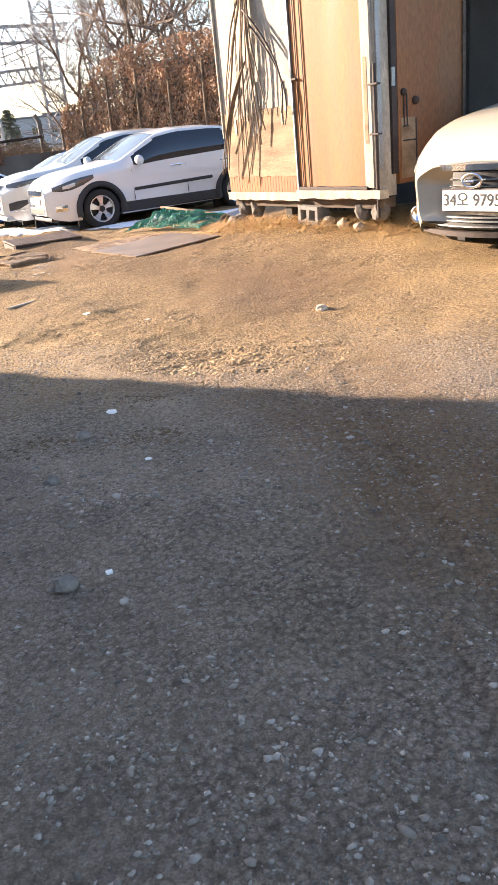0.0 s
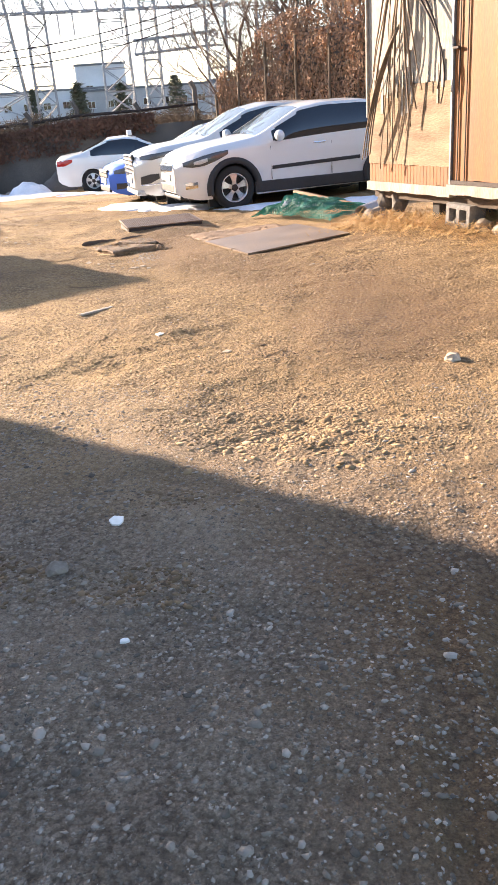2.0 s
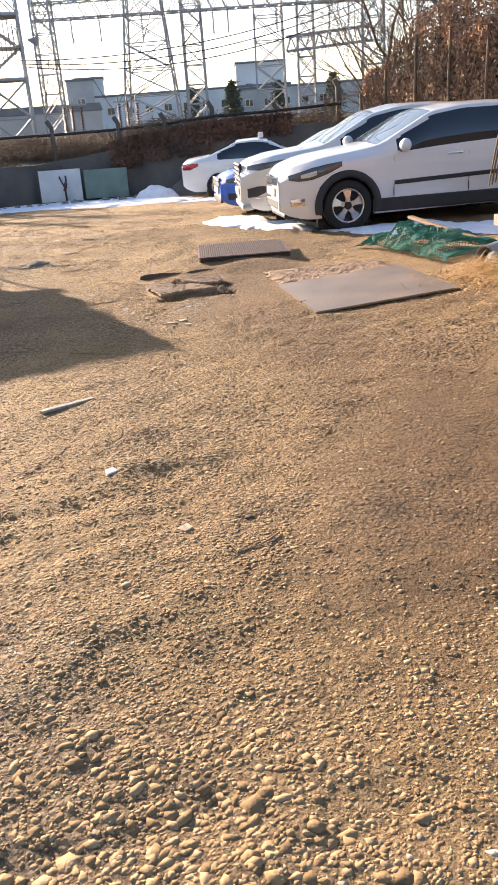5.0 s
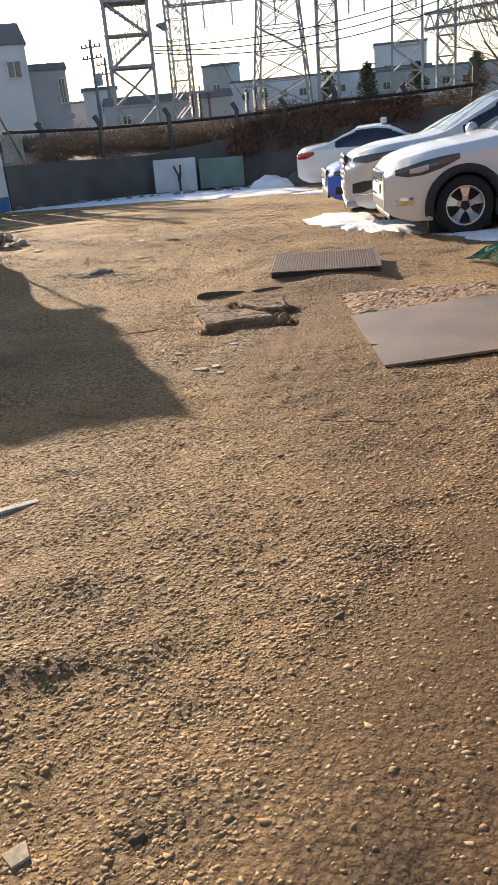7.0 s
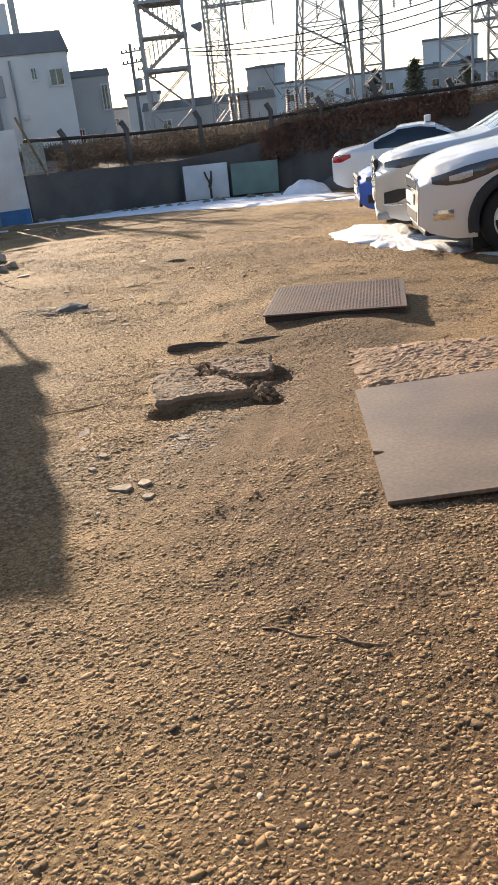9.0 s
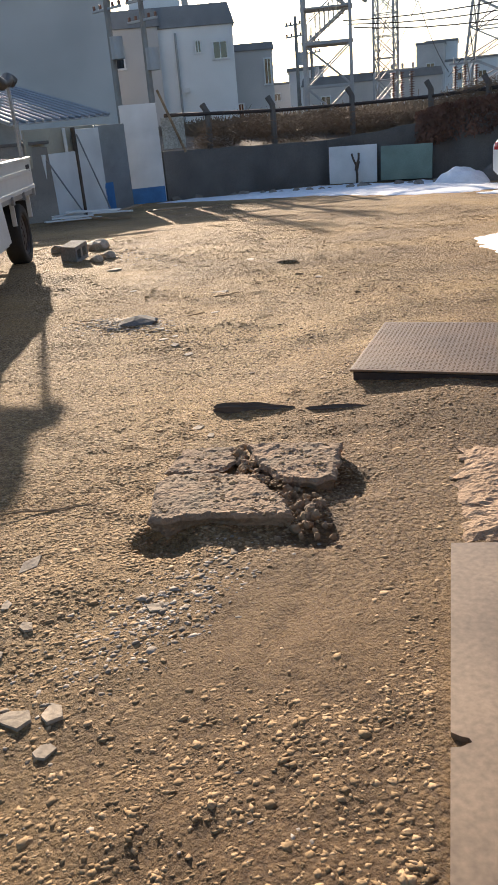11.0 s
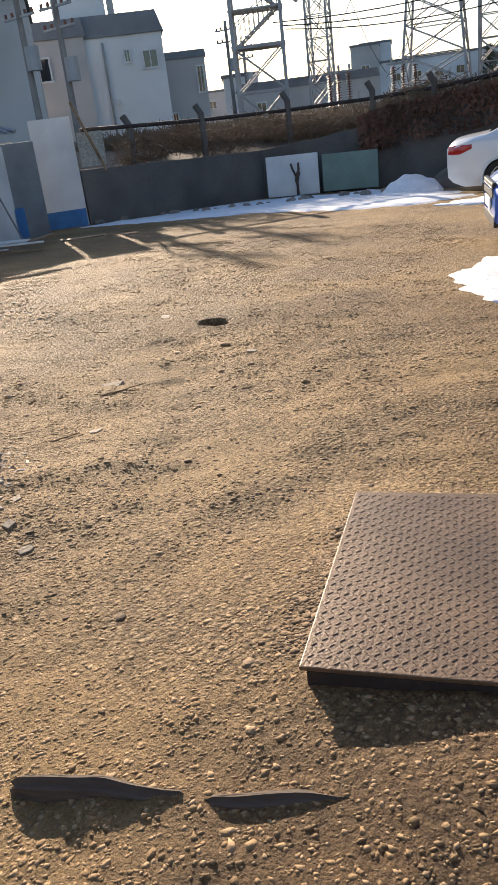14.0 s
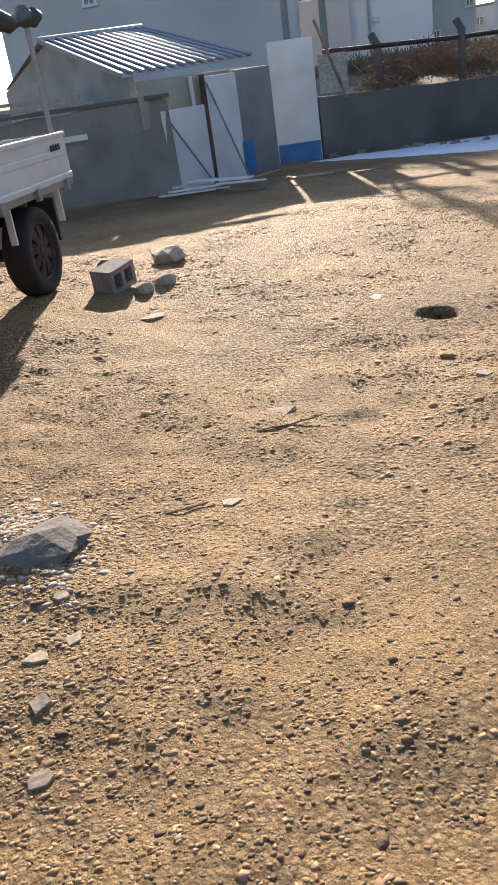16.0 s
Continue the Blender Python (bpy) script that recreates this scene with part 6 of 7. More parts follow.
# ---- the substation behind the wall ----
def lattice_mast(x, y, z0, z1, w0, w1, turn, label, panels=9, r=0.055, name="pylon"):
    """Four corner legs with crossed bracing on all sides."""
    root = thing(name, pose(x, y, 0, 0, 0, turn), label, "pylon", "substation masts")

    def corner(k, f):
        w = (w0 + (w1 - w0) * f) / 2
        return Vector(((-w, w, w, -w)[k], (-w, -w, w, w)[k], z0 + (z1 - z0) * f))

    for k in range(4):
        V, F = rods([(corner(k, 0), corner(k, 1))], r * 1.3, 4)
        part_of("leg", mesh_from("leg", V, F), TOWER_STEEL, root)
    for k in range(4):
        j = (k + 1) % 4
        pairs = []
        for q in range(panels):
            f0, f1 = q / panels, (q + 1) / panels
            pairs += [(corner(k, f0), corner(j, f1)), (corner(j, f0), corner(k, f1)), (corner(k, f1), corner(j, f1))]
        V, F = rods(pairs, r * 0.62, 3)
        tagged(part_of("bracing", mesh_from("bracing", V, F), TOWER_STEEL, root), kind="stuff")
    return root


def truss(a, b2, h, w, label, n=14, r=0.05):
    """A horizontal lattice girder."""
    a, b2 = Vector(a), Vector(b2)
    root = thing("girder", wall_frame(a.xy, b2.xy), label, "girder", "substation girders")
    L = (b2.xy - a.xy).length

    def c(k, f):
        z = a.z + (b2.z - a.z) * f
        return Vector((L * f, (0, 0, w, w)[k], z + (0, h, h, 0)[k]))

    for k in range(4):
        V, F = rods([(c(k, 0), c(k, 1))], r * 1.2, 4)
        part_of("chord", mesh_from("chord", V, F), TOWER_STEEL, root)
    pairs = []
    for q in range(n):
        f0, f1, fm = q / n, (q + 1) / n, (q + 0.5) / n
        for lo, hi in ((0, 1), (3, 2), (0, 3), (1, 2)):
            pairs += [(c(lo, f0), c(hi, fm)), (c(hi, fm), c(lo, f1))]
    V, F = rods(pairs, r * 0.6, 3)
    tagged(part_of("bracing", mesh_from("bracing", V, F), TOWER_STEEL, root), kind="stuff")


def insulator(x, y, z1, n, material, label, r=0.10, step=0.11, hang=True):
    root = thing("insulator", pose(x, y, z1), label, "insulator", "insulators")
    prof = [(0.02, 0)]
    for k in range(n):
        z = -k * step
        prof += [(0.03, z - 0.01), (r, z - 0.045), (r, z - 0.06), (0.03, z - 0.075)]
    prof.append((0.015, -n * step - 0.1))
    part("porcelain_body", lathe(prof, 8, "Z"), material, root, "", True)


mast_a = lattice_mast(-20.3, 50.5, 0.3, 16, 1.15, 1.0, 20, "slim grey steel lattice mast of the substation", 15)
lattice_mast(-16.2, 52.1, 0.3, 17, 1.75, 1.35, 20, "grey steel lattice mast carrying girders", 13)
lattice_mast(-14.2, 52.8, 0.3, 16, 1.0, 0.8, 20, "slim grey steel lattice mast of the substation", 15)
lattice_mast(-8.85, 46.5, 0.3, 15, 1.05, 1.0, 14, "slim grey steel lattice mast beside the trees", 14)
lattice_mast(-6.6, 49.5, 0.3, 16, 1.2, 1.0, 14, "steel lattice mast behind the trees", 14)
lattice_mast(-22.7, 49.4, 0.3, 14, 3.4, 0.9, 22, "broad-footed grey steel transmission pylon", 10, 0.06)
lattice_mast(-28.0, 47.0, 0.3, 13, 1.1, 1.0, 22, "slim grey lattice mast beyond the wall", 12)
truss((-28.5, 46.5, 7.35), (-8.4, 51.8, 6.9), 0.85, 0.85, "long horizontal lattice girder between the masts", 26)
truss((-13.0, 45.4, 4.35), (-8.9, 46.5, 4.55), 0.65, 0.7, "short lattice girder joining two masts", 9)
truss((-24.3, 36.5, 7.9), (-8.0, 44.0, 8.6), 0.7, 0.7, "upper lattice girder over the substation", 22)


def stair_tower():
    """The framed steel tower with platforms and a stair, nearest to the wall."""
    c = pose(-23.6, 36.6, 0, 0, 0, 37)
    root = thing("switch_tower", c, "steel frame tower with a zigzag stair and platforms", "tower")
    for x in (-0.95, 0.95):
        for y in (-0.75, 0.75):
            part("leg", boxed((x, y, 5.4), (0.13, 0.13, 10.4), 0.01), TOWER_STEEL, root)
    for z in (2.1, 3.7, 6.3, 8.6):
        for y in (-0.75, 0.75):
            part("tie", boxed((0, y, z), (2.0, 0.09, 0.10), 0.01), TOWER_STEEL, root)
        for x in (-0.95, 0.95):
            part("tie", boxed((x, 0, z), (0.09, 1.5, 0.10), 0.01), TOWER_STEEL, root)
    for z0, z1 in ((0.4, 2.1), (2.1, 3.7), (6.3, 8.6)):
        for y in (-0.75, 0.75):
            for s in (1, -1):
                V, F = rods([((-0.95 * s, y, z0), (0.95 * s, y, z1))], 0.04, 4)
                part_of("brace", mesh_from("brace", V, F), TOWER_STEEL, root)
    for z0, z1, s in ((3.75, 5.0, 1), (5.0, 6.3, -1)):
        for y in (-0.45, 0.45):
            V, F = rods([((-0.85 * s, y, z0), (0.85 * s, y, z1))], 0.05, 4)
            part_of("stringer", mesh_from("stringer", V, F), TOWER_STEEL, root)
            V, F = rods([((-0.85 * s, y, z0 + 0.8), (0.85 * s, y, z1 + 0.8))], 0.025, 4)
            part_of("handrail", mesh_from("handrail", V, F), TOWER_STEEL, root)
            V, F = rods([((-0.85 * s + 1.7 * s * k / 9, y, z0 + (z1 - z0) * k / 9), (-0.85 * s + 1.7 * s * k / 9, y, z0 + (z1 - z0) * k / 9 + 0.8)) for k in range(10)], 0.018, 3)
            tagged(part_of("balusters", mesh_from("balusters", V, F), TOWER_STEEL, root), kind="stuff")
        for k in range(9):
            part("tread", boxed((-0.8 * s + 1.6 * s * k / 8, 0, z0 + (z1 - z0) * (k + 0.5) / 9), (0.2, 0.9, 0.03)), TOWER_STEEL, root)
    for z in (3.75, 5.0, 6.35):
        part("platform", boxed((0, 0, z), (2.1, 1.4, 0.06)), TOWER_STEEL, root)
    for x in (1.25,):
        bm = bmesh.new()
        cyl(bm, (x, -0.75, 5.25), (x + 0.35, -0.95, 5.15), 0.05, 0.2, 12)
        part("floodlight", bm, TOWER_STEEL, root, "grey horn floodlight")


stair_tower()


def cable(a, b2, sag, r, label):
    a, b2 = Vector(a), Vector(b2)
    root = thing("cable", pose(0, 0, 0), label, "cable", "overhead cables")
    pts = []
    for i in range(17):
        f = i / 16
        p = a.lerp(b2, f)
        p.z -= sag * 4 * f * (1 - f)
        pts.append(p)
    V, F = tube(pts, r, 4)
    part_of("wire", mesh_from("wire", V, F), DARK_STEEL, root)


for k in range(3):
    cable((-23.5 + 0.3 * k, 37.5, 4.55 - 0.16 * k), (-9.0, 46.0, 6.6 - 0.3 * k), 0.75 + 0.12 * k, 0.022, "dark overhead cable sagging between masts")
for x0, y0, x1, y1, z0, z1 in ((-27.5, 47, -27.1, 44.5, 7.4, 2.6), (-25.5, 47.4, -27.2, 45.0, 7.4, 2.5), (-21.8, 48.4, -23.6, 46.0, 7.2, 2.2), (-18.6, 49.2, -23.4, 46.0, 7.2, 2.3), (-26.6, 47.2, -23.5, 45.9, 7.3, 2.4)):
    cable((x0, y0, z0), (x1, y1, z1), 0.5, 0.018, "thin down-lead hanging to the switchgear")
cable((-28.0, 47.0, 9.6), (-8.85, 46.5, 9.2), 0.8, 0.025, "high overhead cable between the masts")
cable((-22.7, 49.4, 8.8), (-16.2, 52.1, 8.6), 0.5, 0.025, "high overhead cable between the masts")
for x, y, z in ((-26.2, 47.1, 7.3), (-24.6, 47.5, 7.3), (-22.3, 48.2, 7.2), (-18.4, 49.2, 7.2), (-17.6, 49.4, 7.2), (-15.0, 50.1, 7.1), (-12.2, 50.8, 7.0), (-11.2, 51.1, 7.0)):
    insulator(x, y, z, 12, TOWER_STEEL, "hanging string of grey insulator discs")
for x, y, n in ((-25.2, 43.6, 17), (-24.85, 43.8, 17), (-24.4, 44.0, 17), (-22.6, 45.0, 11), (-22.2, 45.2, 11), (-21.7, 45.4, 11), (-16.4, 33.2, 6)):
    insulator(x, y, 2.6 if n > 6 else 1.15, n, CERAMIC if n > 6 else PANEL_WHITE, "upright stack of brown insulator sheds" if n > 6 else "pale insulator stack behind the wall", 0.14 if n > 6 else 0.06)
for x, y in ((-24.8, 43.8), (-22.2, 45.2)):
    root = thing("switchgear_frame", pose(x, y, 0, 0, 0, 30), "steel frame with terminals over the insulators", "switchgear")
    part("top_bar", boxed((0, 0, 2.7), (1.5, 0.12, 0.08)), TOWER_STEEL, root)
    for s in (-0.5, 0, 0.5):
        part("terminal", boxed((s, 0, 2.86), (0.10, 0.3, 0.22), 0.02), TOWER_STEEL, root)
    part("base_bar", boxed((0, 0, 0.85), (1.3, 0.4, 0.5), 0.02), TOWER_STEEL, root)

# ---- houses and far buildings ----
def house(name, m, w, d, h, wall, roof, label, windows, parapet=0.35, cut=0.0, set_back=1.0):
    """A rendered block: walls, a flat or hipped roof, and windows set into frames on the faces towards the yard."""
    root = thing(name, m, label, "house")
    if set_back != 1.0:
        eye = Matrix.Translation((-1.2, 8.7, 1.25))
        root.matrix_world = eye @ Matrix.Rotation(radians(0.6), 4, 'Z') @ Matrix.Scale(set_back, 4) @ eye.inverted() @ m
    part("wall", boxed((0, 0, h / 2), (w, d, h), 0.02), wall, root)
    bm = bmesh.new()
    V = [(-w / 2 - 0.1, -d / 2 - 0.1, h), (w / 2 + 0.1, -d / 2 - 0.1, h), (w / 2 + 0.1, d / 2 + 0.1, h), (-w / 2 - 0.1, d / 2 + 0.1, h)]
    V += [(x * (1 - cut), y * (1 - cut), h + parapet) for x, y, z in V]
    bm.free()
    part("roof", raw(V, [(0, 1, 5, 4), (1, 2, 6, 5), (2, 3, 7, 6), (3, 0, 4, 7), (4, 5, 6, 7), (3, 2, 1, 0)]), roof, root)
    for face, x, z, ww, wh in windows:
        fm = pose(0, -d / 2, 0) if face == 0 else pose(w / 2, 0, 0, 0, 0, 90)
        win = part("window", boxed((x, -0.02, z), (ww, 0.06, wh), 0.01, fm), CAR_GLASS, root, "dark window")
        for sx, sz, cw, ch in ((0, wh / 2, ww + 0.1, 0.07), (0, -wh / 2, ww + 0.16, 0.08), (-ww / 2, 0, 0.07, wh), (ww / 2, 0, 0.07, wh), (0, 0, 0.04, wh)):
            part("window_frame", boxed((x + sx, -0.05, z + sz), (cw, 0.07, ch), 0.005, fm), PANEL_WHITE, win)
    return root


# x of the pose runs along the face that looks to the yard
h1 = house("house", pose(-31.2, 36.0, 0.6, 0, 0, 47), 4.6, 5.0, 4.4, RENDER_WHITE, ROOF_DARK, "pale rendered house with a cut-off dark roof edge", [(0, 1.7, 3.4, 0.62, 0.7), (0, 0.75, 3.6, 0.25, 0.5)], 0.85, 0.10, 1.9)
part("drainpipe", cyl(bmesh.new(), (-0.2, -2.56, 0.2), (-0.2, -2.56, 4.2), 0.05), GALV, h1, "grey drainpipe")
part("water_tank", boxed((-1.0, -0.6, 5.9), (2.2, 2.0, 1.3), 0.05), RENDER_WHITE, h1, "pale rooftop tank room")
part("chimney", boxed((0.35, -0.6, 6.0), (0.3, 0.3, 1.7), 0.02), RENDER_GREY, h1)
part("meter_box", boxed((0.1, -2.6, 1.9), (0.25, 0.2, 0.2), 0.02), PANEL_WHITE, h1)
# added block: its grey render imitates the pale house's side in shade
house("house", pose(-33.2, 33.4, 0.6, 0, 0, 50), 4.4, 5.0, 4.5, RENDER_GREY, ROOF_DARK, "grey block standing in for the pale house's shaded side", [(0, 0.2, 3.4, 0.9, 0.9)], 0.7, 0.06, 1.9)
h2 = house("house", pose(-35.0, 44.4, 0.6, 0, 0, 45), 2.6, 4.0, 3.9, RENDER_GREY, ROOF_DARK, "dark small house with an overgrown flat roof", [(0, 1.0, 2.8, 0.35, 1.3), (0, -0.6, 0.9, 0.3, 0.8)], 0.35, 0.05, 1.7)
house("house", pose(-37.5, 52.5, 0.6, 0, 0, 40), 2.2, 4, 3.0, RENDER_WHITE, ROOF_DARK, "small white house behind", [(0, 0.3, 2.0, 0.5, 0.6)], 0.2, 0.0, 1.6)
house("shed_row", pose(-36.0, 56.5, 0.4, 0, 0, 38), 9.0, 5, 2.3, RENDER_GREY, ROOF_DARK, "long low grey shed row by the road", [(0, -3.0, 1.3, 0.6, 0.6)], 0.5, 0.03)
house("tall_block", pose(-28.5, 24.2, -0.6, 0, 0, 52), 9.0, 6, 5.9, RENDER_GREY, ROOF_DARK, "tall plain grey building beyond the shed", [(0, -1.6, 4.6, 0.35, 0.6)], 0.2, 0.0, 1.9)
for x, y, w, d, h, turn, mt in ((-58, 101.5, 3.6, 6, 6.6, 30, RENDER_WHITE), (-46, 105, 26, 8, 4.3, 24, RENDER_WHITE), (-37.3, 109, 6.2, 6, 7.0, 22, RENDER_WHITE), (-57, 97.5, 3.2, 5, 6.3, 30, RENDER_GREY), (-30, 108, 18, 8, 3.9, 18, RENDER_GREY), (-70, 92, 16, 8, 3.6, 35, RENDER_GREY), (-16, 116, 16, 8, 4.3, 10, RENDER_WHITE)):
    nwin = max(1, int(w / 2.2))
    house("far_building", pose(x, y, 0.8, 0, 0, turn), w, d, h, mt, ROOF_DARK, "distant low concrete building across the road", [(0, -w / 2 + (k + 0.5) * w / nwin, h * 0.62, 0.9, 0.8) for k in range(nwin)], 0.25, 0.0)

def conifer(x, y, h, seed):
    r2 = random.Random(seed)
    root = thing("pine_tree", pose(x, y, 0.9), "dark evergreen tree in the distance", "tree", "distant evergreens")
    part("trunk", cyl(bmesh.new(), (0, 0, -0.2), (0, 0, h * 0.9), 0.15, 0.04, 7), BARK, root)
    V, F = [], []
    for k in range(1100):
        f = r2.random()
        rad = h * 0.42 * (1 - f) ** 0.55 * (0.65 + 0.5 * noise.noise((f * 9, seed, k % 5)))
        a = r2.random() * 6.283
        rr = rad * math.sqrt(r2.random())
        p = Vector((rr * math.cos(a), rr * math.sin(a), h * (0.18 + 0.82 * f)))
        s = 0.22
        d1, d2 = Vector((r2.gauss(0, s), r2.gauss(0, s), r2.gauss(0, s * 0.5))), Vector((r2.gauss(0, s), r2.gauss(0, s), r2.gauss(0, s * 0.5)))
        n = len(V)
        V += [p, p + d1, p + d2]
        F.append((n, n + 1, n + 2))
    tagged(part_of("crown", mesh_from("crown", V, F), LEAF, root), "dark needles", kind="stuff")


for i, (x, y, h) in enumerate(((-24.2, 66, 3.2), (-42, 98, 4.4), (-28.5, 90, 4.0), (-22, 88, 4.2))):
    conifer(x, y, h, 80 + i)


def street_pole(x, y, h, label):
    root = thing("utility_pole", pose(x, y, 0.5), label, "utility pole", "utility poles")
    part("pole", cyl(bmesh.new(), (0, 0, -0.5), (0, 0, h), 0.14, 0.10, 10), CONCRETE, root)
    for z in (h - 0.5, h - 1.2):
        part("cross_arm", boxed((0, 0, z), (1.8, 0.09, 0.09), 0.01), TOWER_STEEL, root)
        for s in (-0.8, -0.4, 0.4, 0.8):
            part("pin_insulator", boxed((s, 0, z + 0.12), (0.09, 0.09, 0.16), 0.02), CERAMIC, root)
    part("transformer", cyl(bmesh.new(), (0.35, 0, h - 3.0), (0.35, 0, h - 2.2), 0.26, None, 14), TOWER_STEEL, root)


street_pole(-28.6, 29.3, 6.2, "concrete utility pole with cross arms")
street_pole(-27.6, 30.2, 5.7, "concrete utility pole with cross arms")
street_pole(-39.6, 53.2, 6.6, "slim utility pole with cross arms")
street_pole(-44, 60, 6.0, "slim utility pole with cross arms")


# ---- the tin shed and sheets by the gate ----
def tin_shed():
    root = thing("tin_shed", pose(0, 0, 0), "ramshackle shed with a ribbed pale metal roof", "shed")
    e0, e1 = Vector((-16.0, 16.85, 1.44)), Vector((-16.8, 19.95, 1.50))
    r0, r1 = Vector((-18.2, 16.38, 2.22)), Vector((-19.23, 18.99, 2.33))
    n = 13
    base = [e0, e1, r1, r0]
    V = [v for v in base] + [v - Vector((0, 0, 0.03)) for v in base]
    roof = part("roof", raw(V, [(0, 1, 2, 3), (7, 6, 5, 4), (0, 4, 5, 1), (1, 5, 6, 2), (2, 6, 7, 3), (3, 7, 4, 0)]), ROOF_SHEET, root, "pale ribbed metal roof")
    for k in range(n + 1):
        f = k / n
        a, b2 = e0.lerp(e1, f), r0.lerp(r1, f)
        V, F = rods([(a + Vector((0.03, -0.01, 0.025)), b2 + Vector((0, 0, 0.025)))], 0.035, 6)
        part_of("roof_rib", mesh_from("roof_rib", V, F), ROOF_SHEET, roof)
    V, F = rods([(r0 + Vector((0, 0, 0.03)), r1 + Vector((0, 0, 0.03)))], 0.05, 6)
    part_of("ridge_cap", mesh_from("ridge_cap", V, F), ROOF_SHEET, roof)
    back = [Vector((-20.2, 16.2, 1.55)), Vector((-21.2, 18.8, 1.6))]
    part("roof_back", raw([r0, r1, back[1], back[0]], [(0, 1, 2, 3)]), ROOF_SHEET, root)
    V = [(-16.1, 17.0, -0.6), (-16.1, 17.0, 1.45), (-18.25, 16.55, 2.22), (-20.2, 16.2, 1.5), (-20.2, 16.2, -0.6)]
    V2 = [(x + 0.03, y + 0.10, z) for x, y, z in V]
    part("gable", raw(V + V2, [(0, 1, 2, 3, 4), (9, 8, 7, 6, 5), (0, 5, 6, 1), (1, 6, 7, 2), (2, 7, 8, 3), (3, 8, 9, 4)]), mat("pale_gable_board", (0.40, 0.385, 0.35), 0.85, 0, 0.35, 1.5), root, "weathered pale gable boards")
    fr = wall_frame(Vector((-15.85, 17.35)), Vector((-16.95, 20.75)))
    part("front_board", boxed((1.2, 0.16, 0.95), (2.9, 0.06, 0.75), 0.01, fr), mat("cream_board", (0.42, 0.39, 0.31), 0.85, 0, 0.3, 1.5), root, "cream boarding over the doors")
    for x0, x1, zb, zt, lbl in ((0.05, 1.14, -0.62, 0.82, "pale sheet door"), (1.18, 2.08, -0.64, 1.26, "white sheet door")):
        door = part("sheet_door", boxed(((x0 + x1) / 2, 0.0, (zb + zt) / 2), (x1 - x0, 0.05, zt - zb), 0.008, fr), PANEL_WHITE, root, lbl)
        V, F = rods([(fr @ Vector((x0 + 0.05, -0.05, zt - 0.1)), fr @ Vector((x1 - 0.2, -0.25, zb + 0.02)))], 0.018, 5)
        part_of("prop", mesh_from("prop", V, F), GALV, door, "wooden prop")
    part("side_sheet", boxed((2.62, 0.06, 0.30), (1.16, 0.05, 2.0), 0.008, fr), GALV, root, "grey corrugated side sheet")
    part("blue_sheet", boxed((2.2, 0.0, -0.25), (0.35, 0.05, 0.6), 0.008, fr), PANEL_BLUE, root, "small blue sheet")
    part("corner_post", boxed((1.16, -0.02, 0.35), (0.07, 0.08, 1.9), 0.01, fr), WOOD_DARK, root)
    part("frame_post", boxed((0.95, 0.06, 1.05), (0.05, 0.06, 0.5), 0.01, fr), PANEL_WHITE, root)


tin_shed()
tall = leaning_board("white_sheet", (-17.80, 21.02), (-17.33, 21.83), -0.72, 1.72, PANEL_WHITE, "tall dirty white panel standing by the wall, blue at its foot", 0.06, 0.10)
part("blue_foot", boxed((0.465, -0.036, -0.48), (0.90, 0.012, 0.40), 0.003), PANEL_BLUE, tall, "blue painted foot")
prop = thing("timber_prop", pose(0, 0, 0), "long pale timber leaning against the wall", "timber")
V, F = rods([((-17.25, 21.85, 2.0), (-16.75, 22.15, 0.50))], 0.035, 5)
part_of("pole", mesh_from("pole", V, F), PLY, prop)
leaning_board("mesh_board", (-17.30, 21.90), (-17.05, 22.45), 0.60, 1.35, mat("pale_mesh_panel", (0.45, 0.44, 0.38), 0.8, 0, 0.5, 25), "pale perforated panel on the wall", 0.03)


def dark_lean_to():
    """Sagging dark sheeting between the shed and the truck."""
    a, b2 = Vector((-16.9, 13.2)), Vector((-15.72, 17.5))
    fr = wall_frame(a, b2)
    root = thing("sheeted_lean_to", fr, "dark sheet-covered lean-to with odd timbers on top", "lean-to")
    L = (b2 - a).length
    n = 30
    V, F = [], []
    for i in range(n + 1):
        x = L * i / n
        for k in range(9):
            f = k / 8
            z = -0.75 + (1.75 + 0.1 * noise.noise((x, 0, 0))) * f
            V.append((x, 0.10 * noise.noise((x * 2.2, f * 1.2, 3)) + 0.15 * f, z))
    for i in range(n):
        for k in range(8):
            F.append((i * 9 + k, i * 9 + 9 + k, i * 9 + 10 + k, i * 9 + k + 1))
    m2 = len(V)
    V += [(x, y + 0.06, z) for x, y, z in V]
    F += [tuple(q + m2 for q in reversed(f)) for f in F]
    part_of("sheeting", mesh_from("sheeting", V, F), mat("grey_brown_sheeting", (0.26, 0.24, 0.21), 0.85, 0, 0.4, 1.2), root, "grey-brown hanging sheeting", True)
    part("flat_roof", boxed((L / 2, 0.9, 1.06), (L + 0.1, 1.6, 0.06), 0.01), DARK_CONCRETE, root)
    for x, z, s in ((1.0, 1.14, 2.4), (2.2, 1.22, 2.0), (1.6, 1.32, 2.8)):
        part("loose_timber", boxed((x, 0.15, z), (s, 0.10, 0.06), 0.008, pose(0, 0, 0, 0, 2, 2)), PLY_WHITE, root, "bleached loose timber")
    part("pale_strip", boxed((2.75, -0.05, 0.62), (0.5, 0.03, 0.09), 0.006), PANEL_WHITE, root, "pale strip of board")


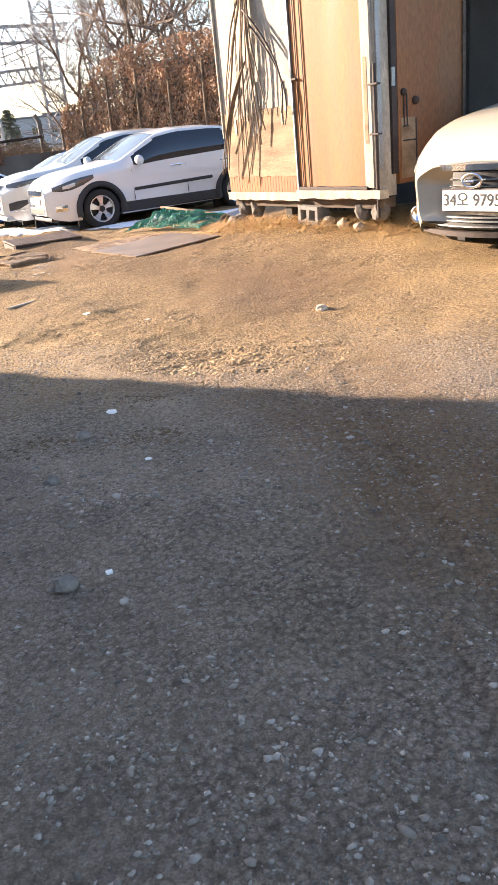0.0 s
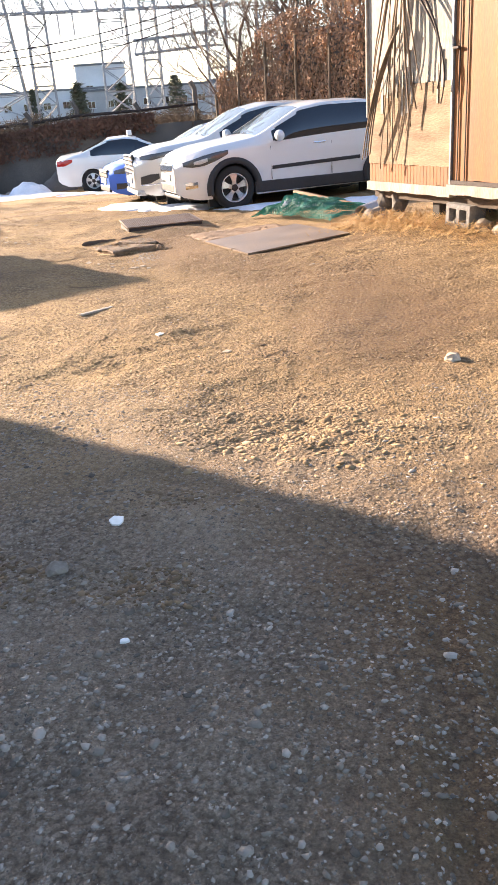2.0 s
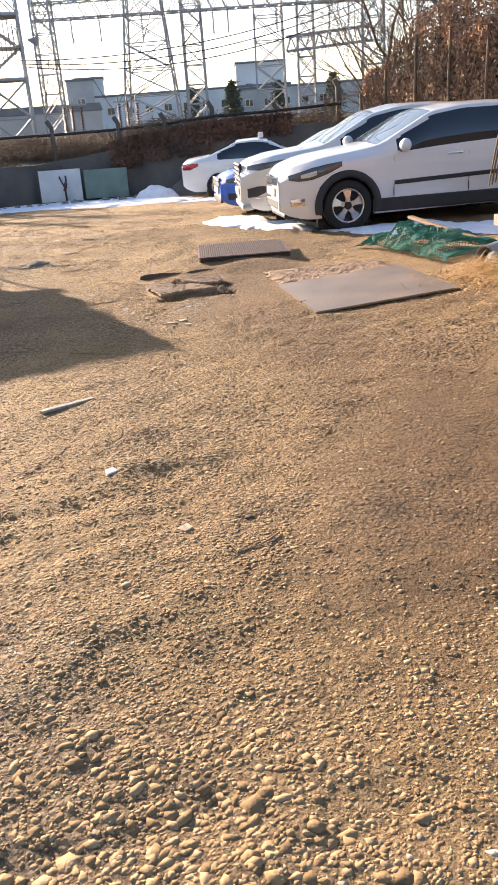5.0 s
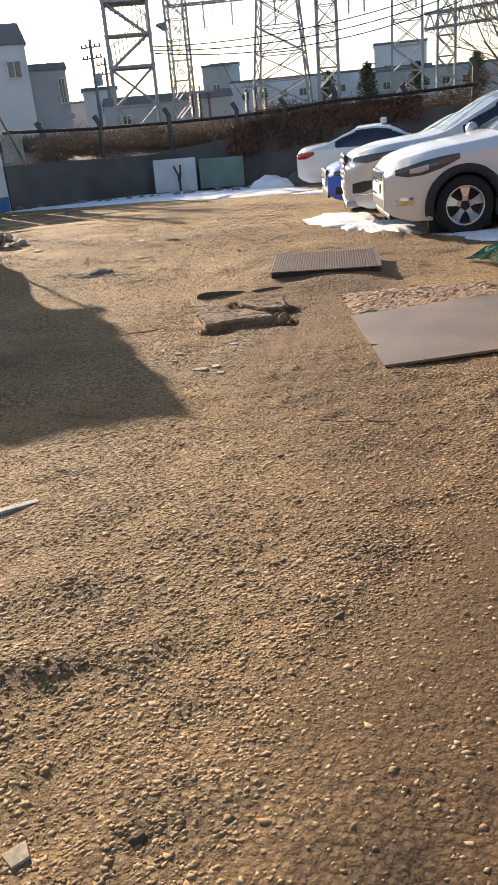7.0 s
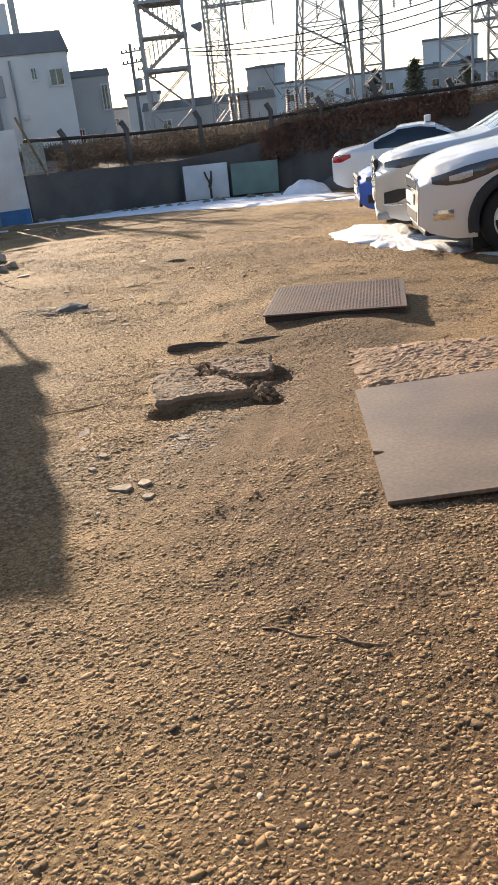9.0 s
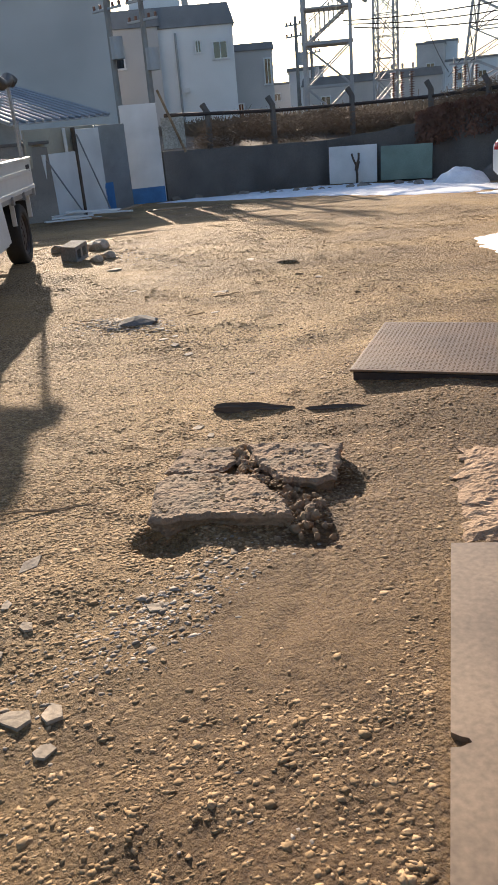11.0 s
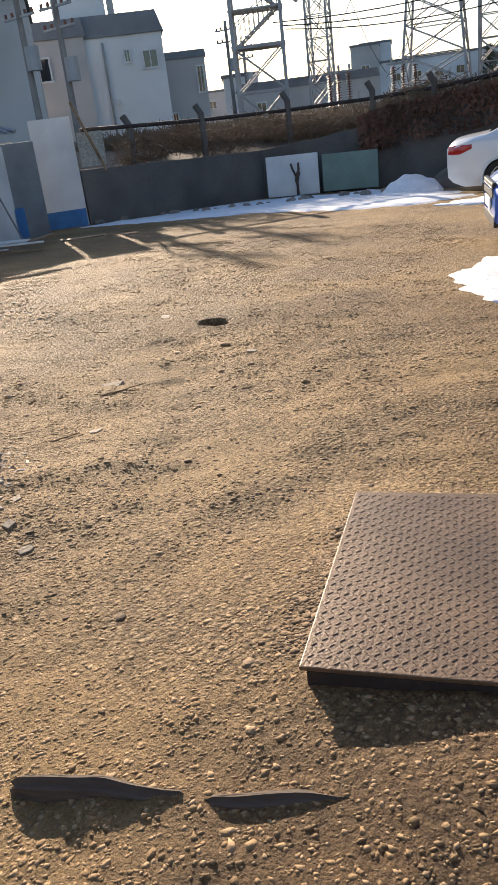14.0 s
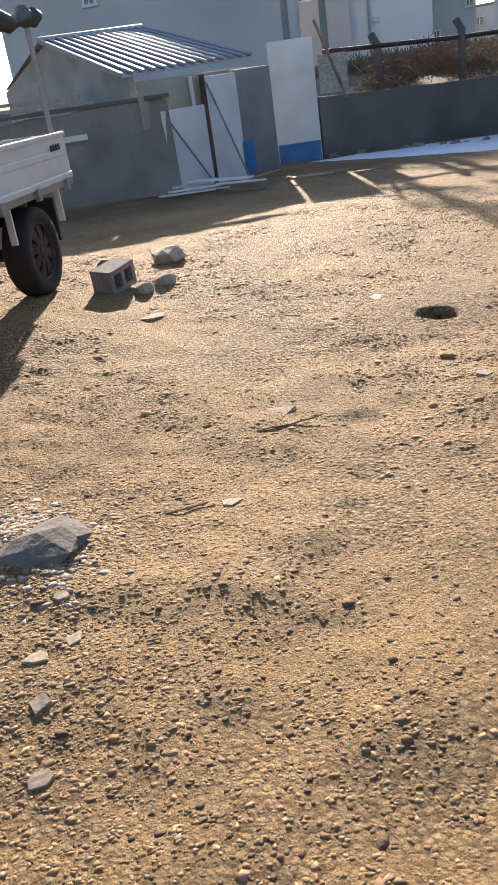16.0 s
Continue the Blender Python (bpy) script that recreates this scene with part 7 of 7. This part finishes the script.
dark_lean_to()
scrap = thing("scrap_boards", pose(-14.9, 17.6, height(-14.9, 17.6), 0, 0, 70), "loose boards and scrap lying before the shed", "scrap")
for k in range(9):
    ob = part("board", boxed((0, 0, 0), (rng.uniform(0.5, 1.3), rng.uniform(0.06, 0.2), 0.03), 0.005), PANEL_WHITE if k % 3 else PLY, scrap)
    ob.matrix_local = pose(rng.uniform(-0.6, 1.8), rng.uniform(-0.9, 0.9), 0.04 + 0.015 * k, rng.uniform(-3, 3), rng.uniform(-3, 3), rng.uniform(-40, 40))

# ---- gravel, stones, straw and litter ----
def scatter(name, xy, sizes, material, label, flat=(0.12, 0.26), sink=-0.03, coarse=True):
    """Loose stones as one mesh; each is a squashed, turned, uneven lump."""
    BV, BF = ico_base() if coarse else (np.array([(1, 0, 0), (0.1, 1, 0), (-1, 0.1, 0), (0, -1, 0), (0, 0, 1), (0.3, 0.2, 0.9), (0, 0, -1)], float), np.array([(0, 1, 5), (1, 4, 5), (4, 0, 5), (1, 2, 4), (2, 3, 4), (3, 0, 4), (1, 0, 6), (2, 1, 6), (3, 2, 6), (0, 3, 6)]))
    n = len(xy)
    V = np.repeat(BV[None], n, 0)
    V = V * (1 + 0.22 * nrs.randn(n, len(BV), 1))
    V = V * np.stack([nrs.uniform(0.75, 1.35, n), nrs.uniform(0.6, 1.0, n), nrs.uniform(flat[0], flat[1], n)], -1)[:, None, :]
    a = nrs.uniform(0, 6.283, n)
    c, s = np.cos(a)[:, None], np.sin(a)[:, None]
    X, Y = V[:, :, 0] * c - V[:, :, 1] * s, V[:, :, 0] * s + V[:, :, 1] * c
    tilt = nrs.uniform(-0.14, 0.14, n)[:, None]
    Z = V[:, :, 2] + X * tilt
    V = np.stack([X, Y, Z], -1) * sizes[:, None, None]
    z = slope(xy[:, 0], xy[:, 1]) + relief(xy[:, 0], xy[:, 1])
    V = V + np.stack([xy[:, 0], xy[:, 1], z + sizes * sink], -1)[:, None, :]
    F = BF[None] + (np.arange(n) * len(BV))[:, None, None]
    V, F = V.reshape(-1, 3), F.reshape(-1, 3)
    me = bpy.data.meshes.new(name)
    me.vertices.add(len(V))
    me.vertices.foreach_set("co", V.ravel())
    me.loops.add(F.size)
    me.loops.foreach_set("vertex_index", F.ravel())
    me.polygons.add(len(F))
    me.polygons.foreach_set("loop_start", np.arange(0, F.size, 3))
    me.polygons.foreach_set("loop_total", np.full(len(F), 3))
    me.update()
    ob = part_of(name, me, material)
    tagged(ob, label, "gravel", kind="stuff")


def field(n, x0, x1, y0, y1, seed, thr):
    """Places gathered in patches."""
    x, y = nrs.uniform(x0, x1, n), nrs.uniform(y0, y1, n)
    keep = lattice(x * 1.1 + seed, y * 1.1, seed) * 0.65 + lattice(x * 3.2, y * 3.2 + seed, seed + 1) * 0.35 > thr * nrs.uniform(0.75, 1.25, n)
    return np.stack([x[keep], y[keep]], -1)


def clear_of(xy):
    """Leave out stones that would lie on the plates or in the slab."""
    def inside(px, py, turn, w, d):
        c, s = math.cos(radians(turn)), math.sin(radians(turn))
        u, v = (xy[:, 0] - px) * c + (xy[:, 1] - py) * s, -(xy[:, 0] - px) * s + (xy[:, 1] - py) * c
        return (u > -0.01) & (u < w) & (v > -0.01) & (v < d)
    sandy = ((xy[:, 0] + 1.72) / 0.42) ** 2 + ((xy[:, 1] - 9.75) / 0.85) ** 2 < nrs.uniform(0.5, 1.6, len(xy))
    sandy |= ((xy[:, 0] - 0.25) / 0.5) ** 2 + ((xy[:, 1] - 6.3) / 1.3) ** 2 < nrs.uniform(0.4, 1.6, len(xy))
    return xy[~(sandy & (nrs.rand(len(xy)) > 0.12) | inside(-0.97, 8.56, 31, 1.14, 1.32) | inside(-2.82, 10.76, 24.5, 0.94, 0.91) | inside(-1.62, 9.72, 31, 1.1, 0.75) | inside(-2.62, 9.28, 31, 0.6, 0.7))]


p = clear_of(field(150000, -7.5, 2.4, 3.6, 15.0, 3, 0.47))
scatter("gravel", p, nrs.lognormal(-5.2, 0.36, len(p)), EARTHY, "loose earthy gravel strewn over the yard", coarse=False)
p = clear_of(field(24000, -7.0, 1.6, 3.6, 14.0, 9, 0.55))
scatter("gravel", p, nrs.lognormal(-4.95, 0.33, len(p)), EARTHY, "coarser earthy pebbles in patches")
p = clear_of(np.concatenate([field(120000, -3.2, 1.3, 4.2, 10.0, 31, 0.40), field(70000, -6.5, -0.5, 9.0, 14.5, 31, 0.42)]))
scatter("gravel", p, nrs.lognormal(-4.95, 0.30, len(p)), EARTHY, "flat pebbles trodden into the earth", (0.15, 0.28), 0.0, coarse=False)
for cx, cy, n, rad in ((-0.02, 4.40, 480, 0.014), (0.14, 4.22, 110, 0.017)):
    p = np.stack([cx + 0.23 * nrs.randn(n), cy + 0.16 * nrs.randn(n)], -1)
    scatter("cobble_patch", p, nrs.lognormal(math.log(rad), 0.25, n), EARTHY, "rounded flat cobbles half sunk in the earth", (0.24, 0.36), -0.10)
p = field(60000, -11.0, 0.0, 11.5, 20.0, 41, 0.44)
p = clear_of(p[p[:, 1] - 0.35 * p[:, 0] > 14.0])
scatter("gravel", p, nrs.lognormal(-4.55, 0.40, len(p)), EARTHY, "stones and clods trodden into the far earth", (0.14, 0.30), 0.0, coarse=False)
p = field(9000, -1.9, 0.6, 0.8, 4.6, 52, 0.5)
scatter("gravel", p, nrs.lognormal(-5.0, 0.35, len(p)), GREYISH, "coarser grey stones in the shaded gravel", (0.25, 0.45))
p = field(80000, -2.6, 2.6, 0.6, 5.0, 15, 0.42)
scatter("gravel", p, nrs.lognormal(-5.45, 0.42, len(p)), GREYISH, "grey gravel in the shaded part of the yard", coarse=False)
p = clear_of(field(2500, -3.5, 1.5, 0.8, 9.0, 21, 0.50))
scatter("gravel", p, nrs.lognormal(-5.0, 0.35, len(p)), GREYISH, "grey pebbles", (0.18, 0.32))


def clump(name, x, y, rx, ry, n, size, material, label):
    xy = np.stack([x + rx * nrs.randn(int(n * 1.3)), y + ry * nrs.randn(int(n * 1.3))], -1)
    xy = clear_of(xy)
    scatter(name, xy, nrs.lognormal(math.log(size * 0.44), 0.36, len(xy)), material, label)


for x, y, rx, ry, n, sz, mt in ((-0.30, 6.80, 0.16, 0.18, 1100, 0.015, CLOD), (-0.62, 6.45, 0.4, 0.3, 900, 0.014, EARTHY), (-0.55, 7.1, 0.2, 0.15, 300, 0.013, EARTHY), (-0.02, 7.75, 0.20, 0.28, 1800, 0.018, CLOD), (-0.25, 5.5, 0.16, 0.10, 420, 0.015, CLOD), (0.25, 5.45, 0.14, 0.06, 260, 0.015, CLOD), (-2.05, 8.95, 0.08, 0.2, 500, 0.016, GREYISH), (-1.0, 7.2, 0.5, 0.4, 900, 0.014, CLOD), (-4.4, 11.1, 0.5, 0.35, 1200, 0.016, CLOD), (-3.9, 11.6, 0.4, 0.3, 600, 0.015, CLOD), (-0.35, 3.72, 0.10, 0.05, 120, 0.018, CLOD), (-0.32, 3.17, 0.10, 0.06, 160, 0.02, CLOD), (-0.8, 3.2, 0.12, 0.08, 160, 0.02, CLOD), (-0.5, 9.3, 0.35, 0.2, 320, 0.013, EARTHY),
                          (-2.0, 8.5, 0.25, 0.25, 360, 0.014, EARTHY), (-2.3, 9.05, 0.22, 0.25, 300, 0.016, EARTHY), (-3.0, 10.0, 0.25, 0.12, 260, 0.016, EARTHY), (-4.4, 11.0, 0.35, 0.3, 700, 0.014, EARTHY), (-4.9, 11.5, 0.4, 0.3, 500, 0.017, EARTHY), (-5.22, 11.2, 0.22, 0.12, 500, 0.03, GREYISH),
                          (-2.95, 10.95, 0.035, 0.08, 260, 0.017, CLOD), (-3.03, 11.15, 0.035, 0.09, 320, 0.018, CLOD), (-3.12, 11.35, 0.035, 0.09, 300, 0.018, CLOD), (-3.2, 11.52, 0.035, 0.07, 130, 0.024, CLOD), (-2.6, 9.2, 0.3, 0.1, 220, 0.016, EARTHY), (-2.2, 9.75, 0.12, 0.25, 200, 0.015, EARTHY), (-8.6, 13.6, 0.5, 0.4, 260, 0.03, GREYISH), (-1.35, 3.1, 0.2, 0.15, 150, 0.02, GREYISH), (-0.55, 2.6, 0.15, 0.12, 160, 0.018, GREYISH), (0.95, 1.7, 0.25, 0.3, 260, 0.014, GREYISH)):
    clump("gravel_patch", x, y, rx, ry, n, sz, mt, "patch of coarse pebbles in the earth")


def flat_stone(x, y, s, label, material, thick=0.005):
    """A flat broken piece of stone, tile or rubbish."""
    root = thing("flat_stone", pose(x, y, height(x, y), rng.uniform(-4, 4), rng.uniform(-4, 4), rng.uniform(0, 360)), label, "stone", "flat stones")
    n = rng.choice((4, 5, 6))
    top, low = [], []
    for k in range(n):
        a = 2 * math.pi * k / n
        r = s * rng.uniform(0.5, 1.0)
        top.append((r * math.cos(a), 0.7 * r * math.sin(a), thick))
        low.append((1.1 * r * math.cos(a), 0.77 * r * math.sin(a), -0.01))
    bm = raw(top + low, [tuple(range(n))] + [(k, n + k, n + (k + 1) % n, (k + 1) % n) for k in range(n)])
    bmesh.ops.recalc_face_normals(bm, faces=bm.faces)
    part("stone", bm, material, root)


for x, y, s in ((-2.01, 8.43, 0.055), (-1.95, 8.50, 0.05), (-1.87, 8.42, 0.04), (-2.30, 8.64, 0.04), (-2.26, 8.53, 0.03), (-2.44, 8.66, 0.03), (-2.61, 8.84, 0.06), (-2.09, 8.92, 0.05), (-4.60, 11.16, 0.05), (-4.59, 11.05, 0.045), (-4.42, 11.0, 0.05), (-4.2, 10.92, 0.045), (-6.79, 14.14, 0.09), (-5.57, 12.52, 0.09), (-3.1, 10.0, 0.045), (-2.95, 9.95, 0.035), (-7.6, 12.9, 0.12), (-6.4, 12.2, 0.06), (-5.0, 11.9, 0.05), (-4.8, 11.2, 0.04), (-0.55, 5.55, 0.05), (-5.2, 13.4, 0.06)):
    flat_stone(x, y, s, "flat pale piece of broken stone on the earth", STONE)
for x, y, s in ((-0.53, 3.53, 0.05), (-0.33, 2.0, 0.025), (-0.3, 2.9, 0.02), (-0.9, 2.15, 0.03), (0.75, 1.5, 0.03), (-1.05, 5.9, 0.045)):
    flat_stone(x, y, s, "scrap of white litter trodden into the gravel", PLATE_WHITE, 0.006)
for x, y, r in ((-0.62, 3.22, 0.035), (-0.85, 2.55, 0.04), (-1.0, 2.2, 0.035), (-0.45, 1.95, 0.04), (-0.66, 2.75, 0.03), (0.75, 1.25, 0.03), (-1.2, 3.3, 0.035)):
    block_at(x, y, r, 40 * r, "dark lump of stone half sunk in the gravel", STONE_DARK, True)


def straw():
    """Dry straw and fallen leaves on the bank by the shack."""
    r2 = random.Random(21)
    V, F = [], []
    for k in range(17000):
        s = r2.random()
        ax, ay = SHACK_A.x - 0.1 + (SHACK_B.x + 0.8 - SHACK_A.x) * s, SHACK_A.y + (SHACK_B.y - 0.1 - SHACK_A.y) * s
        off = abs(r2.gauss(0, 0.34))
        x, y = ax - 0.824 * off + r2.gauss(0, 0.06) + 0.1, ay - 0.566 * off + r2.gauss(0, 0.06) + 0.1
        z = height(x, y) + r2.random() * 0.12 * max(0, 1 - off)
        a, L = r2.random() * 6.283, r2.uniform(0.03, 0.12)
        d = Vector((math.cos(a), math.sin(a), r2.gauss(0.05, 0.25))) * L
        w = Vector((-math.sin(a), math.cos(a), 0)) * r2.uniform(0.0015, 0.005)
        p = Vector((x, y, z))
        n = len(V)
        V += [p - w, p + d - w * 0.3, p + d + w * 0.3, p + w]
        F.append((n, n + 1, n + 2, n + 3))
    tagged(part_of("straw", mesh_from("straw", V, F), STRAW), "dry straw and dead leaves at the foot of the shack", "straw", kind="stuff")


straw()


def twig(x, y, L, turn, label="thin dry stick lying on the earth"):
    root = thing("stick", pose(x, y, height(x, y) + 0.004, 0, 0, turn), label, "stick", "sticks")
    V, F = tube([(L * (i / 6 - 0.5), 0.008 * math.sin(i * 1.3), 0.002 * math.sin(i * 2)) for i in range(7)], 0.0032, 5)
    part_of("stem", mesh_from("stem", V, F), PLY, root, "", True)


batten = thing("batten", pose(-1.72, 6.62, height(-1.72, 6.62) + 0.006, 0, 2, 62), "weathered pale batten lying on the earth", "batten")
part("strip", boxed((0, 0, 0), (0.30, 0.034, 0.014), 0.003), PLY_WHITE, batten)
for x, y, L, a in ((-5.40, 12.45, 0.30, 75), (-0.27, 5.5, 0.22, 62), (-0.90, 7.88, 0.20, 12), (-0.75, 7.9, 0.16, 5), (-2.15, 7.6, 0.35, 5), (-5.08, 11.7, 0.28, 70), (-5.6, 11.2, 0.2, 60), (-2.9, 9.1, 0.35, 50), (-6.9, 13.5, 0.4, 20)):
    twig(x, y, L, a)


def scrub():
    """Bare winter brush on the raised ground behind the wall."""
    r2 = random.Random(31)
    pairs = []
    for k in range(1500):
        f = r2.random()
        x, y = -24.5 + 17.5 * f + r2.gauss(0, 1.2), 27.6 + 2.2 * f + abs(r2.gauss(0, 2.6))
        if x > -16 and y < 28.8 or x < -16.5 and y < 29.5 and x > -19.5:
            y += 1.6
        tall = r2.uniform(0.35, 0.85)
        p = Vector((x, y, 0.45))
        for j in range(9):
            a, lean = r2.random() * 6.283, r2.uniform(0.1, 0.7)
            q = p + Vector((math.cos(a) * lean * tall, math.sin(a) * lean * tall, tall * r2.uniform(0.6, 1.1)))
            pairs.append((p, q))
            s = p.lerp(q, r2.uniform(0.4, 0.8))
            pairs.append((s, s + Vector((r2.gauss(0, 0.16), r2.gauss(0, 0.16), r2.uniform(0.05, 0.25)))))
    V, F = rods(pairs, 0.011, 3)
    tagged(part_of("scrub", mesh_from("scrub", V, F), VINE), "bare brown winter brush behind the wall", "scrub", kind="stuff")


scrub()
